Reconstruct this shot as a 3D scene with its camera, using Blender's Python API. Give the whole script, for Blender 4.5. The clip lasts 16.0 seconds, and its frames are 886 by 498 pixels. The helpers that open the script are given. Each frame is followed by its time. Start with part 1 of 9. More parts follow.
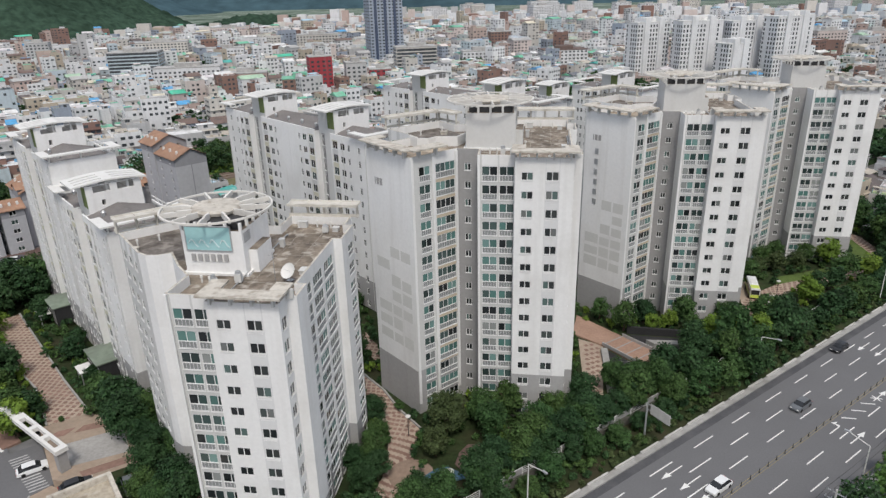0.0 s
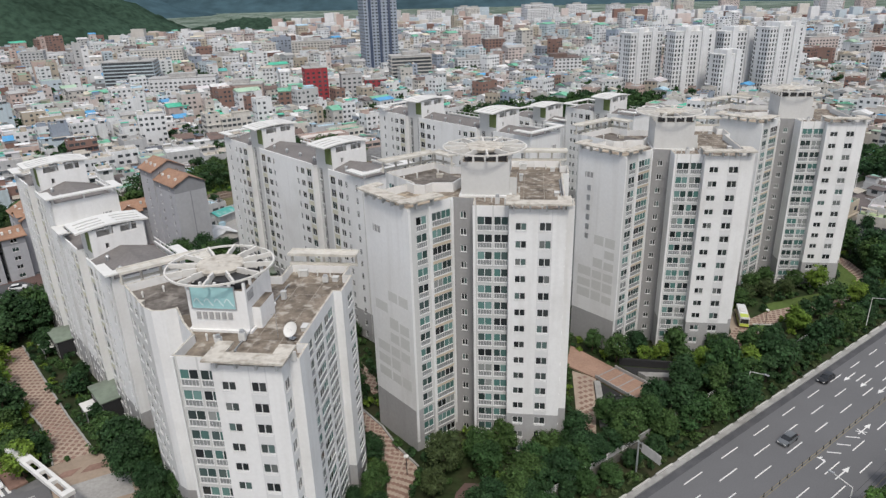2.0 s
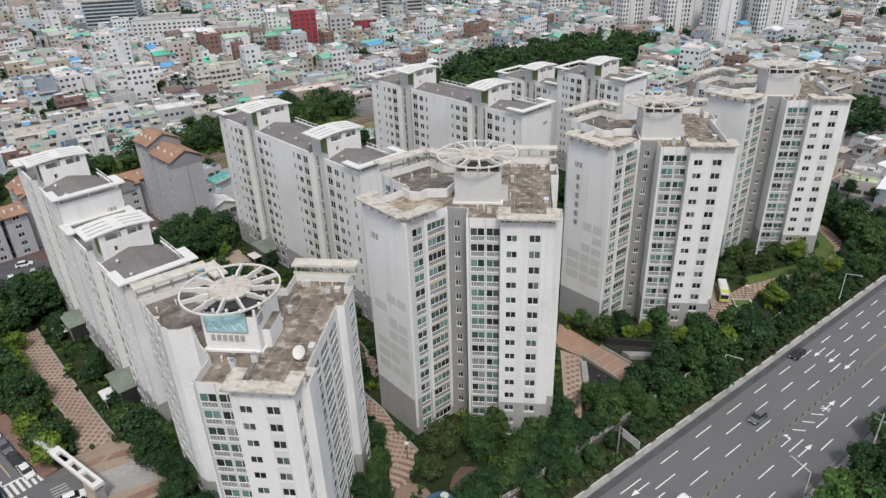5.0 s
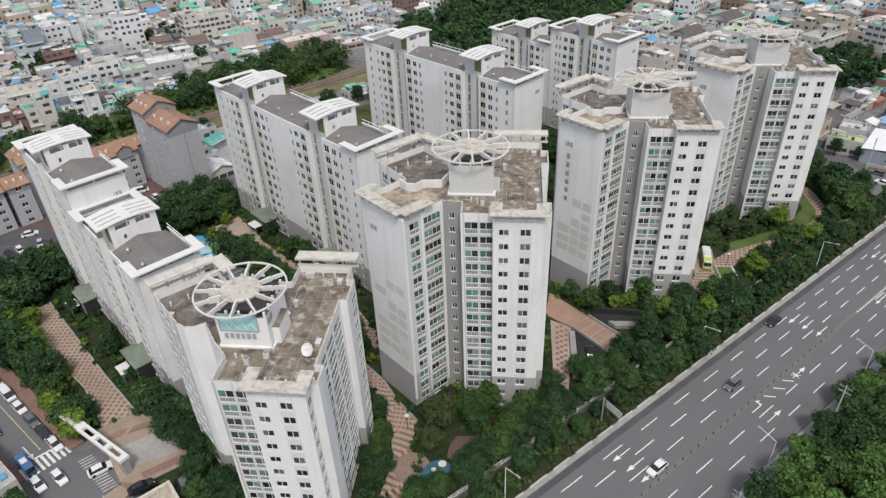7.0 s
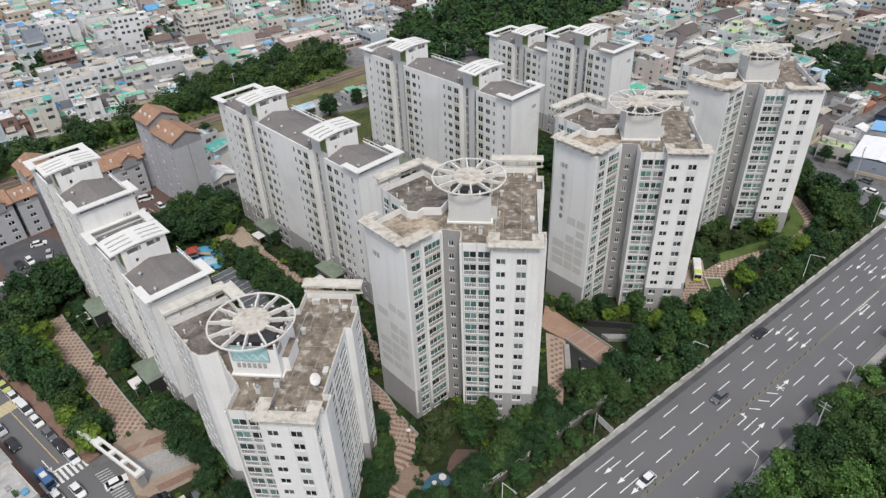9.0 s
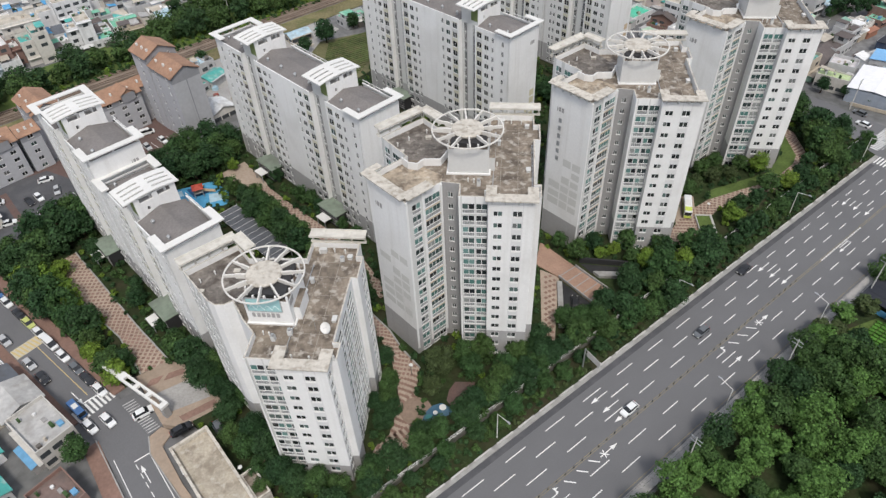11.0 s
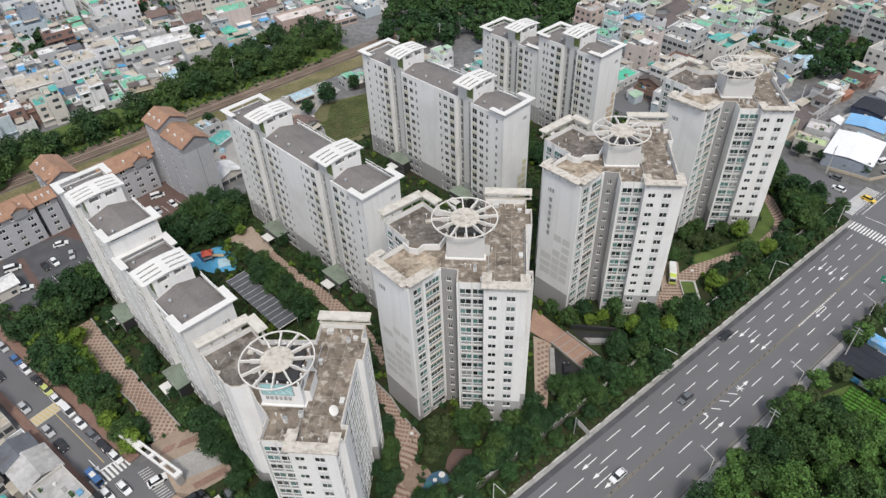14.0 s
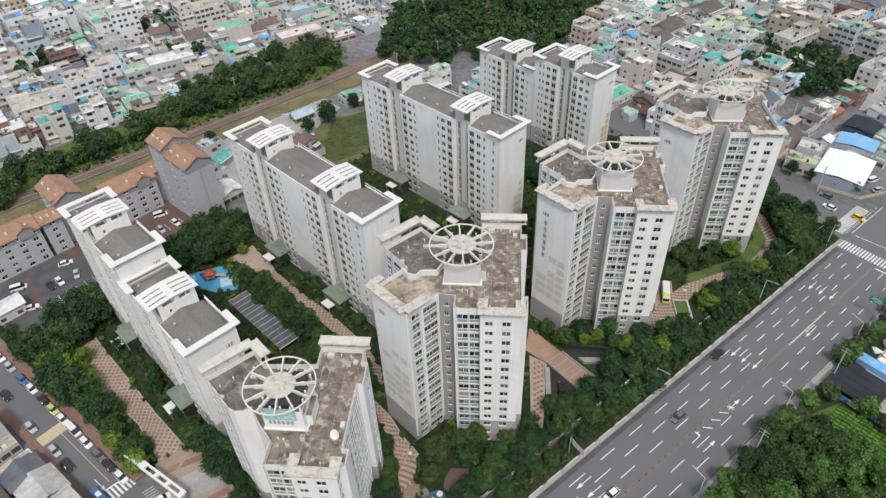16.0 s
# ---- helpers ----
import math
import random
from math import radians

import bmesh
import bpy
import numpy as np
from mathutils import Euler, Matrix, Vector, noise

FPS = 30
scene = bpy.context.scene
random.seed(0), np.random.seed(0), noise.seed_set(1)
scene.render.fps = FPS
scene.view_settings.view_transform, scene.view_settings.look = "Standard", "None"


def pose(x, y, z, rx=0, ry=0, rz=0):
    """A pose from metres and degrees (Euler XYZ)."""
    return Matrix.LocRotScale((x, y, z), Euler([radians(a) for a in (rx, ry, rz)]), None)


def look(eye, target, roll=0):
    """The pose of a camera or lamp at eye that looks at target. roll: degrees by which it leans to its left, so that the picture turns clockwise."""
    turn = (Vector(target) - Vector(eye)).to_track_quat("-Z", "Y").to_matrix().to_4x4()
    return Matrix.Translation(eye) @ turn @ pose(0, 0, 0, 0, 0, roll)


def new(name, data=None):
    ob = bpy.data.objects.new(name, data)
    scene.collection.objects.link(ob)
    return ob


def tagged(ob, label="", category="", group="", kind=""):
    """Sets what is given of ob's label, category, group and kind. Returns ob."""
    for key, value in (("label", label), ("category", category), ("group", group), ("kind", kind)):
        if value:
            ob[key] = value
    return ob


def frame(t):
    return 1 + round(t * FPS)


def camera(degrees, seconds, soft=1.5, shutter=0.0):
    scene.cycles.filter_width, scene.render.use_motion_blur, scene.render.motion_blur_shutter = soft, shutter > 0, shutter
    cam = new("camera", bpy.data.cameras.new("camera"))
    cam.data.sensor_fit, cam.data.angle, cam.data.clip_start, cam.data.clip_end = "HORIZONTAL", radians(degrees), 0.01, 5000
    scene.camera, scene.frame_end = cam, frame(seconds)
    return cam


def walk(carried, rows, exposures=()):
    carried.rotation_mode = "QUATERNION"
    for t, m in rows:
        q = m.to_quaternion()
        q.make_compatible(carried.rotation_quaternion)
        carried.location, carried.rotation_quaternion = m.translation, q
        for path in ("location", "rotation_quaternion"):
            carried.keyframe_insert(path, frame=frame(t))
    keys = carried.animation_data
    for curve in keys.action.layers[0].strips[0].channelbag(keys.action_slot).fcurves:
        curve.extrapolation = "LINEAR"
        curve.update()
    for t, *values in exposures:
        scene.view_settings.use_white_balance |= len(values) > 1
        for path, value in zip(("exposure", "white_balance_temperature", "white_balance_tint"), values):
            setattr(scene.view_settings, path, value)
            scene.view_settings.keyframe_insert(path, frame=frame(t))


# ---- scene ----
cam = camera(67.3, 16.0, 1.4)
METRES, EYE, TILT, LEAN, TURN = 75.0, 69.0, -21.4, 1.3, 0.0
ROWS = [
    (0.0, 0.0, 0.0, 0.0, -0.0, 0.0, -0.0),
    (0.5, -0.0006, -0.0098, 0.024, -0.12, -0.0, 0.06),
    (1.0, -0.0011, -0.0195, 0.0483, -0.21, 0.01, 0.12),
    (1.5, -0.0013, -0.0293, 0.0728, -0.3, 0.03, 0.21),
    (2.0, -0.0016, -0.0395, 0.097, -0.38, -0.04, 0.29),
    (2.5, -0.0018, -0.0493, 0.121, -0.44, -2.98, 0.42),
    (3.0, -0.0025, -0.059, 0.1468, -0.5, -5.39, 0.51),
    (3.5, -0.0031, -0.068, 0.1735, -0.59, -6.07, 0.6),
    (4.0, -0.0035, -0.0781, 0.1989, -0.68, -6.12, 0.66),
    (6.5, -0.0064, -0.1535, 0.3952, -1.57, -9.48, 1.37),
    (7.0, -0.006, -0.1654, 0.4227, -1.6, -12.36, 1.44),
    (7.5, -0.0062, -0.1752, 0.4535, -1.66, -13.68, 1.5),
    (8.0, -0.0072, -0.1869, 0.4835, -1.73, -13.64, 1.51),
    (10.5, -0.0131, -0.2477, 0.6324, -2.03, -17.65, 1.55),
    (11.0, -0.0139, -0.259, 0.6632, -2.1, -21.67, 1.6),
    (11.5, -0.0148, -0.2699, 0.6949, -2.17, -21.73, 1.61),
    (12.0, -0.0158, -0.2821, 0.7257, -2.25, -21.67, 1.61),
    (12.5, -0.0167, -0.2944, 0.7564, -2.31, -21.6, 1.62),
    (13.0, -0.0179, -0.3066, 0.7872, -2.37, -21.56, 1.62),
    (13.5, -0.019, -0.3188, 0.8175, -2.42, -21.51, 1.61),
    (14.0, -0.02, -0.3288, 0.8505, -2.49, -19.43, 1.59),
    (14.5, -0.0217, -0.3432, 0.8786, -2.54, -19.07, 1.58),
    (15.0, -0.0232, -0.3546, 0.9073, -2.59, -19.03, 1.58),
    (15.5, -0.0238, -0.3603, 0.9219, -2.61, -18.98, 1.59),
    (16.0, -0.0147, -0.3606, 0.9232, -2.59, -18.97, 1.64),
]
walk(cam, [(t, pose(0, 0, EYE, TILT, LEAN, TURN) @ pose(METRES * x, METRES * y, METRES * z, 90 + pitch, roll, yaw)) for t, x, y, z, yaw, pitch, roll in ROWS],
     [(0.0, 0.13), (4.0, 0.15), (8.0, 0.19), (12.0, 0.26), (16.0, 0.26)])

# ---- world and light: a bright, thinly overcast summer day ----
world = bpy.data.worlds.new("sky")
scene.world = world
world.use_nodes = True
SUN_ELEV, SUN_AZ = 56.0, 173.0          # degrees; azimuth clockwise from +y, where the light comes from
wn = world.node_tree.nodes
sky = wn.new("ShaderNodeTexSky")
sky.sky_type, sky.sun_disc = "NISHITA", False
sky.sun_elevation, sky.sun_rotation = radians(SUN_ELEV), radians(SUN_AZ)
sky.air_density, sky.dust_density, sky.ozone_density = 1.0, 4.0, 1.0
grey = wn.new("ShaderNodeMixRGB")
grey.inputs[0].default_value = 0.62
grey.inputs[2].default_value = (7.05, 7.55, 8.6, 1)    # even cloud cover
world.node_tree.links.new(sky.outputs[0], grey.inputs[1])
world.node_tree.links.new(grey.outputs[0], wn["Background"].inputs[0])
wn["Background"].inputs[1].default_value = 0.10

sun = new("sun", bpy.data.lights.new("sun", "SUN"))
sun.data.energy, sun.data.angle, sun.data.color = 1.9, radians(12), (1.0, 0.945, 0.87)
ax, el = radians(SUN_AZ), radians(SUN_ELEV)
sun.matrix_world = look((200 * math.sin(ax) * math.cos(el), 200 * math.cos(ax) * math.cos(el), 200 * math.sin(el)), (0, 0, 0))
scene.view_settings.exposure = 0.17

# ---- mesh tools ----
class MB:
    """A mesh in the making: corners, faces and a material number for each face."""

    def __init__(self):
        self.v, self.f, self.m = [], [], []

    def face(self, pts, m=0):
        n = len(self.v)
        self.v += [tuple(p) for p in pts]
        self.f.append(tuple(range(n, n + len(pts))))
        self.m.append(m)

    def box(self, x0, x1, y0, y1, z0, z1, m=0, top=None):
        self.hexa([(x0, y0), (x1, y0), (x1, y1), (x0, y1)], z0, z1, m, top)

    def hexa(self, poly, z0, z1, m=0, top=None, bottom=True):
        """An upright prism on a polygon given counter-clockwise."""
        n, k = len(self.v), len(poly)
        self.v += [(x, y, z0) for x, y in poly] + [(x, y, z1) for x, y in poly]
        for i in range(k):
            j = (i + 1) % k
            self.f.append((n + i, n + j, n + k + j, n + k + i))
            self.m.append(m)
        self.f.append(tuple(range(n + k, n + 2 * k)))
        self.m.append(m if top is None else top)
        if bottom:
            self.f.append(tuple(range(n + k - 1, n - 1, -1)))
            self.m.append(m)

    def strip(self, a, b, left, right, z0, z1, m=0, top=None):
        """A bar on the plan from a to b, reaching so far to its left and right."""
        d = Vector((b[0] - a[0], b[1] - a[1])).normalized()
        n = Vector((-d.y, d.x))
        p = [Vector(a) - n * right, Vector(b) - n * right, Vector(b) + n * left, Vector(a) + n * left]
        self.hexa([tuple(q) for q in p], z0, z1, m, top)

    def beam(self, p, q, w, h, m=0):
        """A bar of w by h from p to q anywhere in space."""
        p, q = Vector(p), Vector(q)
        d = (q - p).normalized()
        s = d.cross(Vector((0, 0, 1)))
        s = s.normalized() if s.length > 1e-4 else Vector((1, 0, 0))
        u = s.cross(d)
        n = len(self.v)
        for e in (p, q):
            self.v += [tuple(e + s * a * w / 2 + u * b * h / 2) for a, b in ((-1, -1), (1, -1), (1, 1), (-1, 1))]
        for f in ((0, 1, 5, 4), (1, 2, 6, 5), (2, 3, 7, 6), (3, 0, 4, 7), (3, 2, 1, 0), (4, 5, 6, 7)):
            self.f.append(tuple(n + i for i in f))
            self.m.append(m)

    def cyl(self, x, y, z0, z1, r0, r1=None, k=12, m=0, top=None):
        r1 = r0 if r1 is None else r1
        n = len(self.v)
        for z, r in ((z0, r0), (z1, r1)):
            self.v += [(x + r * math.cos(2 * math.pi * i / k), y + r * math.sin(2 * math.pi * i / k), z) for i in range(k)]
        for i in range(k):
            j = (i + 1) % k
            self.f.append((n + i, n + j, n + k + j, n + k + i))
            self.m.append(m)
        self.f += [tuple(range(n + k, n + 2 * k)), tuple(range(n + k - 1, n - 1, -1))]
        self.m += [m if top is None else top, m]

    def ring(self, x, y, z, r, w, h, k=36, m=0):
        """A flat hoop of section w by h."""
        n = len(self.v)
        for i in range(k):
            c, s = math.cos(2 * math.pi * i / k), math.sin(2 * math.pi * i / k)
            self.v += [(x + (r + a) * c, y + (r + a) * s, z + b) for a, b in ((-w / 2, 0), (w / 2, 0), (w / 2, h), (-w / 2, h))]
        for i in range(k):
            j = (i + 1) % k
            for a in range(4):
                b = (a + 1) % 4
                self.f.append((n + 4 * i + a, n + 4 * j + a, n + 4 * j + b, n + 4 * i + b))
                self.m.append(m)

    def mesh(self, name, mats):
        me = bpy.data.meshes.new(name)
        me.from_pydata(self.v, [], self.f)
        for mt in mats:
            me.materials.append(mt)
        me.polygons.foreach_set("material_index", self.m)
        me.update()
        return me


def part(name, mb, mats, parent=None, label="", m=None):
    """Links a mesh in the making, or a ready mesh, as one object under a thing or a part."""
    me = mb.mesh(name, mats if isinstance(mats, (list, tuple)) else [mats]) if isinstance(mb, MB) else mb
    ob = new(name, me)
    if parent is not None:
        ob.parent = parent
    if m is not None:
        ob.matrix_basis = m
    if label:
        ob["label"] = label
    return ob


def empty(name, m):
    ob = new(name)
    ob.empty_display_size = 0.5
    ob.matrix_basis = m
    return ob


def inset(poly, d):
    """A polygon, counter-clockwise, moved inwards by d."""
    out, k = [], len(poly)
    for i in range(k):
        a, b, c = Vector(poly[i - 1]), Vector(poly[i]), Vector(poly[(i + 1) % k])
        e, f = (b - a).normalized(), (c - b).normalized()
        n1, n2 = Vector((-e.y, e.x)), Vector((-f.y, f.x))
        t = n1 + n2
        out.append(tuple(b + t * (d / max(0.35, 1 + n1.dot(n2)))))
    return out


def parapet(mb, poly, z0, z1, w, m=0, top=None):
    """The inner face and the coping of a parapet whose outer face is the wall itself."""
    inner = inset(poly, w)
    k = len(poly)
    for i in range(k):
        j = (i + 1) % k
        mb.face([(*poly[i], z1), (*poly[j], z1), (*inner[j], z1), (*inner[i], z1)], m if top is None else top)
        mb.face([(*inner[j], z0), (*inner[i], z0), (*inner[i], z1), (*inner[j], z1)], m)


def facade(mb, a, b, z0, z1, wins=(), paint=None, levels=(), cols=(), reveal=0.16, rm=0):
    """A wall from a to b, its outside on the right, with real openings; wins: (u0, u1, z0, z1)."""
    a, b = Vector(a), Vector(b)
    L = (b - a).length
    d = (b - a) / L
    inn = Vector((-d.y, d.x)) * reveal
    us = sorted({0.0, L, *cols, *(w[0] for w in wins), *(w[1] for w in wins)})
    us = [u for u in us if -1e-6 <= u <= L + 1e-6]
    zs = sorted({z0, z1, *levels, *(w[2] for w in wins), *(w[3] for w in wins)})
    zs = [z for z in zs if z0 - 1e-6 <= z <= z1 + 1e-6]
    holes = {}
    for w in wins:
        holes.setdefault(round(w[0], 4), []).append(w)
    for u0, u1 in zip(us, us[1:]):
        um = (u0 + u1) / 2
        here = sorted((w for w in wins if w[0] < um < w[1]), key=lambda w: w[2])
        cuts = sorted({z0, z1, *levels, *(w[2] for w in here), *(w[3] for w in here)})
        cuts = [z for z in cuts if z0 - 1e-6 <= z <= z1 + 1e-6]
        p, q = a + d * u0, a + d * u1
        for c0, c1 in zip(cuts, cuts[1:]):
            zm = (c0 + c1) / 2
            if any(w[2] < zm < w[3] for w in here):
                continue
            mb.face([(*p, c0), (*q, c0), (*q, c1), (*p, c1)], paint(um, zm) if paint else 0)
    for u0, u1, w0, w1 in wins:
        p, q = a + d * u0, a + d * u1
        pi, qi = p + inn, q + inn
        mb.face([(*p, w0), (*pi, w0), (*qi, w0), (*q, w0)][::-1], rm)
        mb.face([(*p, w1), (*q, w1), (*qi, w1), (*pi, w1)][::-1], rm)
        mb.face([(*p, w0), (*p, w1), (*pi, w1), (*pi, w0)][::-1], rm)
        mb.face([(*q, w0), (*qi, w0), (*qi, w1), (*q, w1)][::-1], rm)


def wall_pose(a, b, u, z):
    """A pose on the wall from a to b: x along it, y inwards."""
    d = Vector((b[0] - a[0], b[1] - a[1])).normalized()
    return pose(a[0] + d.x * u, a[1] + d.y * u, z, 0, 0, math.degrees(math.atan2(d.y, d.x)))


# ---- materials ----
def nodes_of(mt):
    mt.use_nodes = True
    t = mt.node_tree
    return t, t.nodes, t.links, t.nodes["Principled BSDF"]


def surface(name, colour, rough=0.8, spread=0.12, grain=3.0, big=0.08, streak=0.0, bump=0.0, per_object=0.0, palette=None,
            metal=0.0, spec=0.22, island=False, dirt=(0.12, 0.11, 0.10), stains=0.0, stain_size=0.25, pale=None):
    """Paint, stone, cloth or soil: a base colour with variation at two scales, rain streaks, stains and fine relief.
    palette: colours that single objects, or single pieces of one, are picked from."""
    mt = bpy.data.materials.new(name)
    t, n, l, bs = nodes_of(mt)
    bs.inputs["Roughness"].default_value, bs.inputs["Metallic"].default_value = rough, metal
    bs.inputs["Specular IOR Level"].default_value = spec
    co = n.new("ShaderNodeNewGeometry")

    def noise_at(scale, detail=4.0, stretch=None):
        nt = n.new("ShaderNodeTexNoise")
        nt.inputs["Scale"].default_value, nt.inputs["Detail"].default_value = scale, detail
        src = co.outputs["Position"]
        if stretch:
            mp = n.new("ShaderNodeMapping")
            mp.inputs["Scale"].default_value = stretch
            l.new(src, mp.inputs[0])
            src = mp.outputs[0]
        l.new(src, nt.inputs["Vector"])
        return nt.outputs["Fac"]

    def span(fac, lo, hi, a, b):
        mr = n.new("ShaderNodeMapRange")
        for i, v in enumerate((lo, hi, a, b)):
            mr.inputs[i + 1].default_value = v
        l.new(fac, mr.inputs[0])
        return mr.outputs[0]

    def mul(x, y):
        mm = n.new("ShaderNodeMath")
        mm.operation = "MULTIPLY"
        for i, v in enumerate((x, y)):
            l.new(v, mm.inputs[i])
        return mm.outputs[0]

    if palette or per_object:
        oi = co.outputs["Random Per Island"] if island else n.new("ShaderNodeObjectInfo").outputs["Random"]
    if palette:
        rp = n.new("ShaderNodeValToRGB")
        rp.color_ramp.interpolation = "CONSTANT"
        e = rp.color_ramp.elements
        while len(e) < len(palette):
            e.new(0.5)
        for i, c in enumerate(palette):
            e[i].position, e[i].color = i / len(palette), (*c, 1)
        l.new(oi, rp.inputs[0])
        base = rp.outputs[0]
    else:
        rgb = n.new("ShaderNodeRGB")
        rgb.outputs[0].default_value = (*colour, 1)
        base = rgb.outputs[0]
    val = mul(span(noise_at(grain), 0.3, 0.7, 1 - spread, 1 + spread), span(noise_at(big, 2.0), 0.3, 0.7, 1 - spread, 1 + spread))
    if per_object:
        wv = n.new("ShaderNodeMath")
        wv.operation, wv.inputs[1].default_value = "MULTIPLY", 7.13
        l.new(oi, wv.inputs[0])
        fr = n.new("ShaderNodeMath")
        fr.operation = "FRACT"
        l.new(wv.outputs[0], fr.inputs[0])
        val = mul(val, span(fr.outputs[0], 0, 1, 1 - per_object, 1 + per_object))
    vm = n.new("ShaderNodeVectorMath")
    vm.operation = "SCALE"
    l.new(base, vm.inputs[0])
    l.new(val, vm.inputs["Scale"])
    out = vm.outputs[0]

    def stain(out, fac, lo, hi, amount):
        mx = n.new("ShaderNodeMixRGB")
        mx.inputs[2].default_value = (*dirt, 1)
        l.new(span(fac, lo, hi, 0, amount), mx.inputs[0])
        l.new(out, mx.inputs[1])
        return mx.outputs[0]

    if streak:
        out = stain(out, noise_at(1.0, 6.0, (0.75, 0.75, 0.05)), 0.50, 0.78, streak)
    if stains:
        out = stain(out, noise_at(stain_size, 7.0), 0.48, 0.66, stains)
    if pale:                     # worn light patches: colour, amount, size
        mx = n.new("ShaderNodeMixRGB")
        mx.inputs[2].default_value = (*pale[0], 1)
        l.new(span(noise_at(pale[2], 8.0), 0.54, 0.66, 0, pale[1]), mx.inputs[0])
        l.new(out, mx.inputs[1])
        out = mx.outputs[0]
    l.new(out, bs.inputs["Base Color"])
    if bump:
        bp = n.new("ShaderNodeBump")
        bp.inputs["Strength"].default_value, bp.inputs["Distance"].default_value = bump, 0.05
        l.new(noise_at(grain * 4), bp.inputs["Height"])
        l.new(bp.outputs[0], bs.inputs["Normal"])
    return mt


def glass(name, palette, rough=0.06):
    """Window glass in front of dim rooms and curtains: each pane its own tone."""
    mt = bpy.data.materials.new(name)
    t, n, l, bs = nodes_of(mt)
    oi = n.new("ShaderNodeObjectInfo")
    rp = n.new("ShaderNodeValToRGB")
    rp.color_ramp.interpolation = "CONSTANT"
    e = rp.color_ramp.elements
    while len(e) < len(palette):
        e.new(0.5)
    for i, c in enumerate(palette):
        e[i].position, e[i].color = i / len(palette), (*c, 1)
    l.new(oi.outputs["Random"], rp.inputs[0])
    l.new(rp.outputs[0], bs.inputs["Base Color"])
    bs.inputs["Roughness"].default_value = rough
    bs.inputs["Specular IOR Level"].default_value = 0.6
    return mt


def leaf(name, colour, spread=0.35, tint=(0.10, 0.13, 0.02)):
    """Foliage: each leaf clump and each tree of its own green, a little light through."""
    mt = bpy.data.materials.new(name)
    t, n, l, bs = nodes_of(mt)
    g, oi = n.new("ShaderNodeNewGeometry"), n.new("ShaderNodeObjectInfo")
    mx = n.new("ShaderNodeMixRGB")
    mx.inputs[1].default_value, mx.inputs[2].default_value = (*colour, 1), (*tint, 1)
    mr = n.new("ShaderNodeMapRange")
    mr.inputs[1].default_value, mr.inputs[2].default_value, mr.inputs[3].default_value, mr.inputs[4].default_value = 0, 1, 0, 0.55
    l.new(oi.outputs["Random"], mr.inputs[0])
    l.new(mr.outputs[0], mx.inputs[0])
    m2 = n.new("ShaderNodeMapRange")
    m2.inputs[3].default_value, m2.inputs[4].default_value = 1 - spread, 1 + spread
    l.new(g.outputs["Random Per Island"], m2.inputs[0])
    nt = n.new("ShaderNodeTexNoise")
    nt.inputs["Scale"].default_value = 0.35
    l.new(g.outputs["Position"], nt.inputs["Vector"])
    m3 = n.new("ShaderNodeMapRange")
    m3.inputs[1].default_value, m3.inputs[2].default_value, m3.inputs[3].default_value, m3.inputs[4].default_value = 0.3, 0.7, 0.75, 1.25
    l.new(nt.outputs["Fac"], m3.inputs[0])
    mm = n.new("ShaderNodeMath")
    mm.operation = "MULTIPLY"
    l.new(m2.outputs[0], mm.inputs[0])
    l.new(m3.outputs[0], mm.inputs[1])
    vm = n.new("ShaderNodeVectorMath")
    vm.operation = "SCALE"
    l.new(mx.outputs[0], vm.inputs[0])
    l.new(mm.outputs[0], vm.inputs["Scale"])
    l.new(vm.outputs[0], bs.inputs["Base Color"])
    bs.inputs["Roughness"].default_value, bs.inputs["Specular IOR Level"].default_value = 0.55, 0.10
    tr = n.new("ShaderNodeBsdfTranslucent")
    l.new(vm.outputs[0], tr.inputs["Color"])
    ms = n.new("ShaderNodeMixShader")
    ms.inputs[0].default_value = 0.06
    l.new(bs.outputs[0], ms.inputs[1])
    l.new(tr.outputs[0], ms.inputs[2])
    l.new(ms.outputs[0], n["Material Output"].inputs["Surface"])
    return mt


M_WHITE = surface("white_wall_paint", (0.765, 0.763, 0.752), 0.8, 0.03, 2.0, 0.05, streak=0.24, dirt=(0.44, 0.42, 0.385), stains=0.2, stain_size=0.12)
M_PALE = surface("pale_grey_paint", (0.58, 0.58, 0.565), 0.8, 0.03, 2.0, 0.05, streak=0.15, dirt=(0.35, 0.33, 0.3))
M_LIGHT = surface("light_grey_paint", (0.66, 0.66, 0.655), 0.8, 0.03, 2.0, 0.05, streak=0.2, dirt=(0.40, 0.385, 0.36))
M_PLINTH = surface("grey_plinth_paint", (0.36, 0.355, 0.35), 0.8, 0.05, 2.0, 0.06, streak=0.12)
M_DARKGREY = surface("dark_grey", (0.315, 0.31, 0.305), 0.8, 0.05, 2.0, 0.06, streak=0.15)
M_ORANGE = surface("ochre_paint", (0.60, 0.51, 0.39), 0.8, 0.05)
M_YELLOW = surface("pale_yellow_paint", (0.60, 0.58, 0.46), 0.8, 0.05, streak=0.2)
M_COPING = surface("weathered_cornice", (0.53, 0.495, 0.435), 0.85, 0.08, 1.6, 0.2, stains=0.6, stain_size=0.9, dirt=(0.235, 0.195, 0.15), pale=((0.62, 0.595, 0.54), 0.5, 1.0))
M_DECK = surface("stained_concrete_deck", (0.225, 0.188, 0.150), 0.9, 0.22, 1.6, 0.22, stains=0.9, stain_size=0.38, dirt=(0.095, 0.077, 0.062), pale=((0.52, 0.485, 0.43), 0.62, 0.75), bump=0.15)
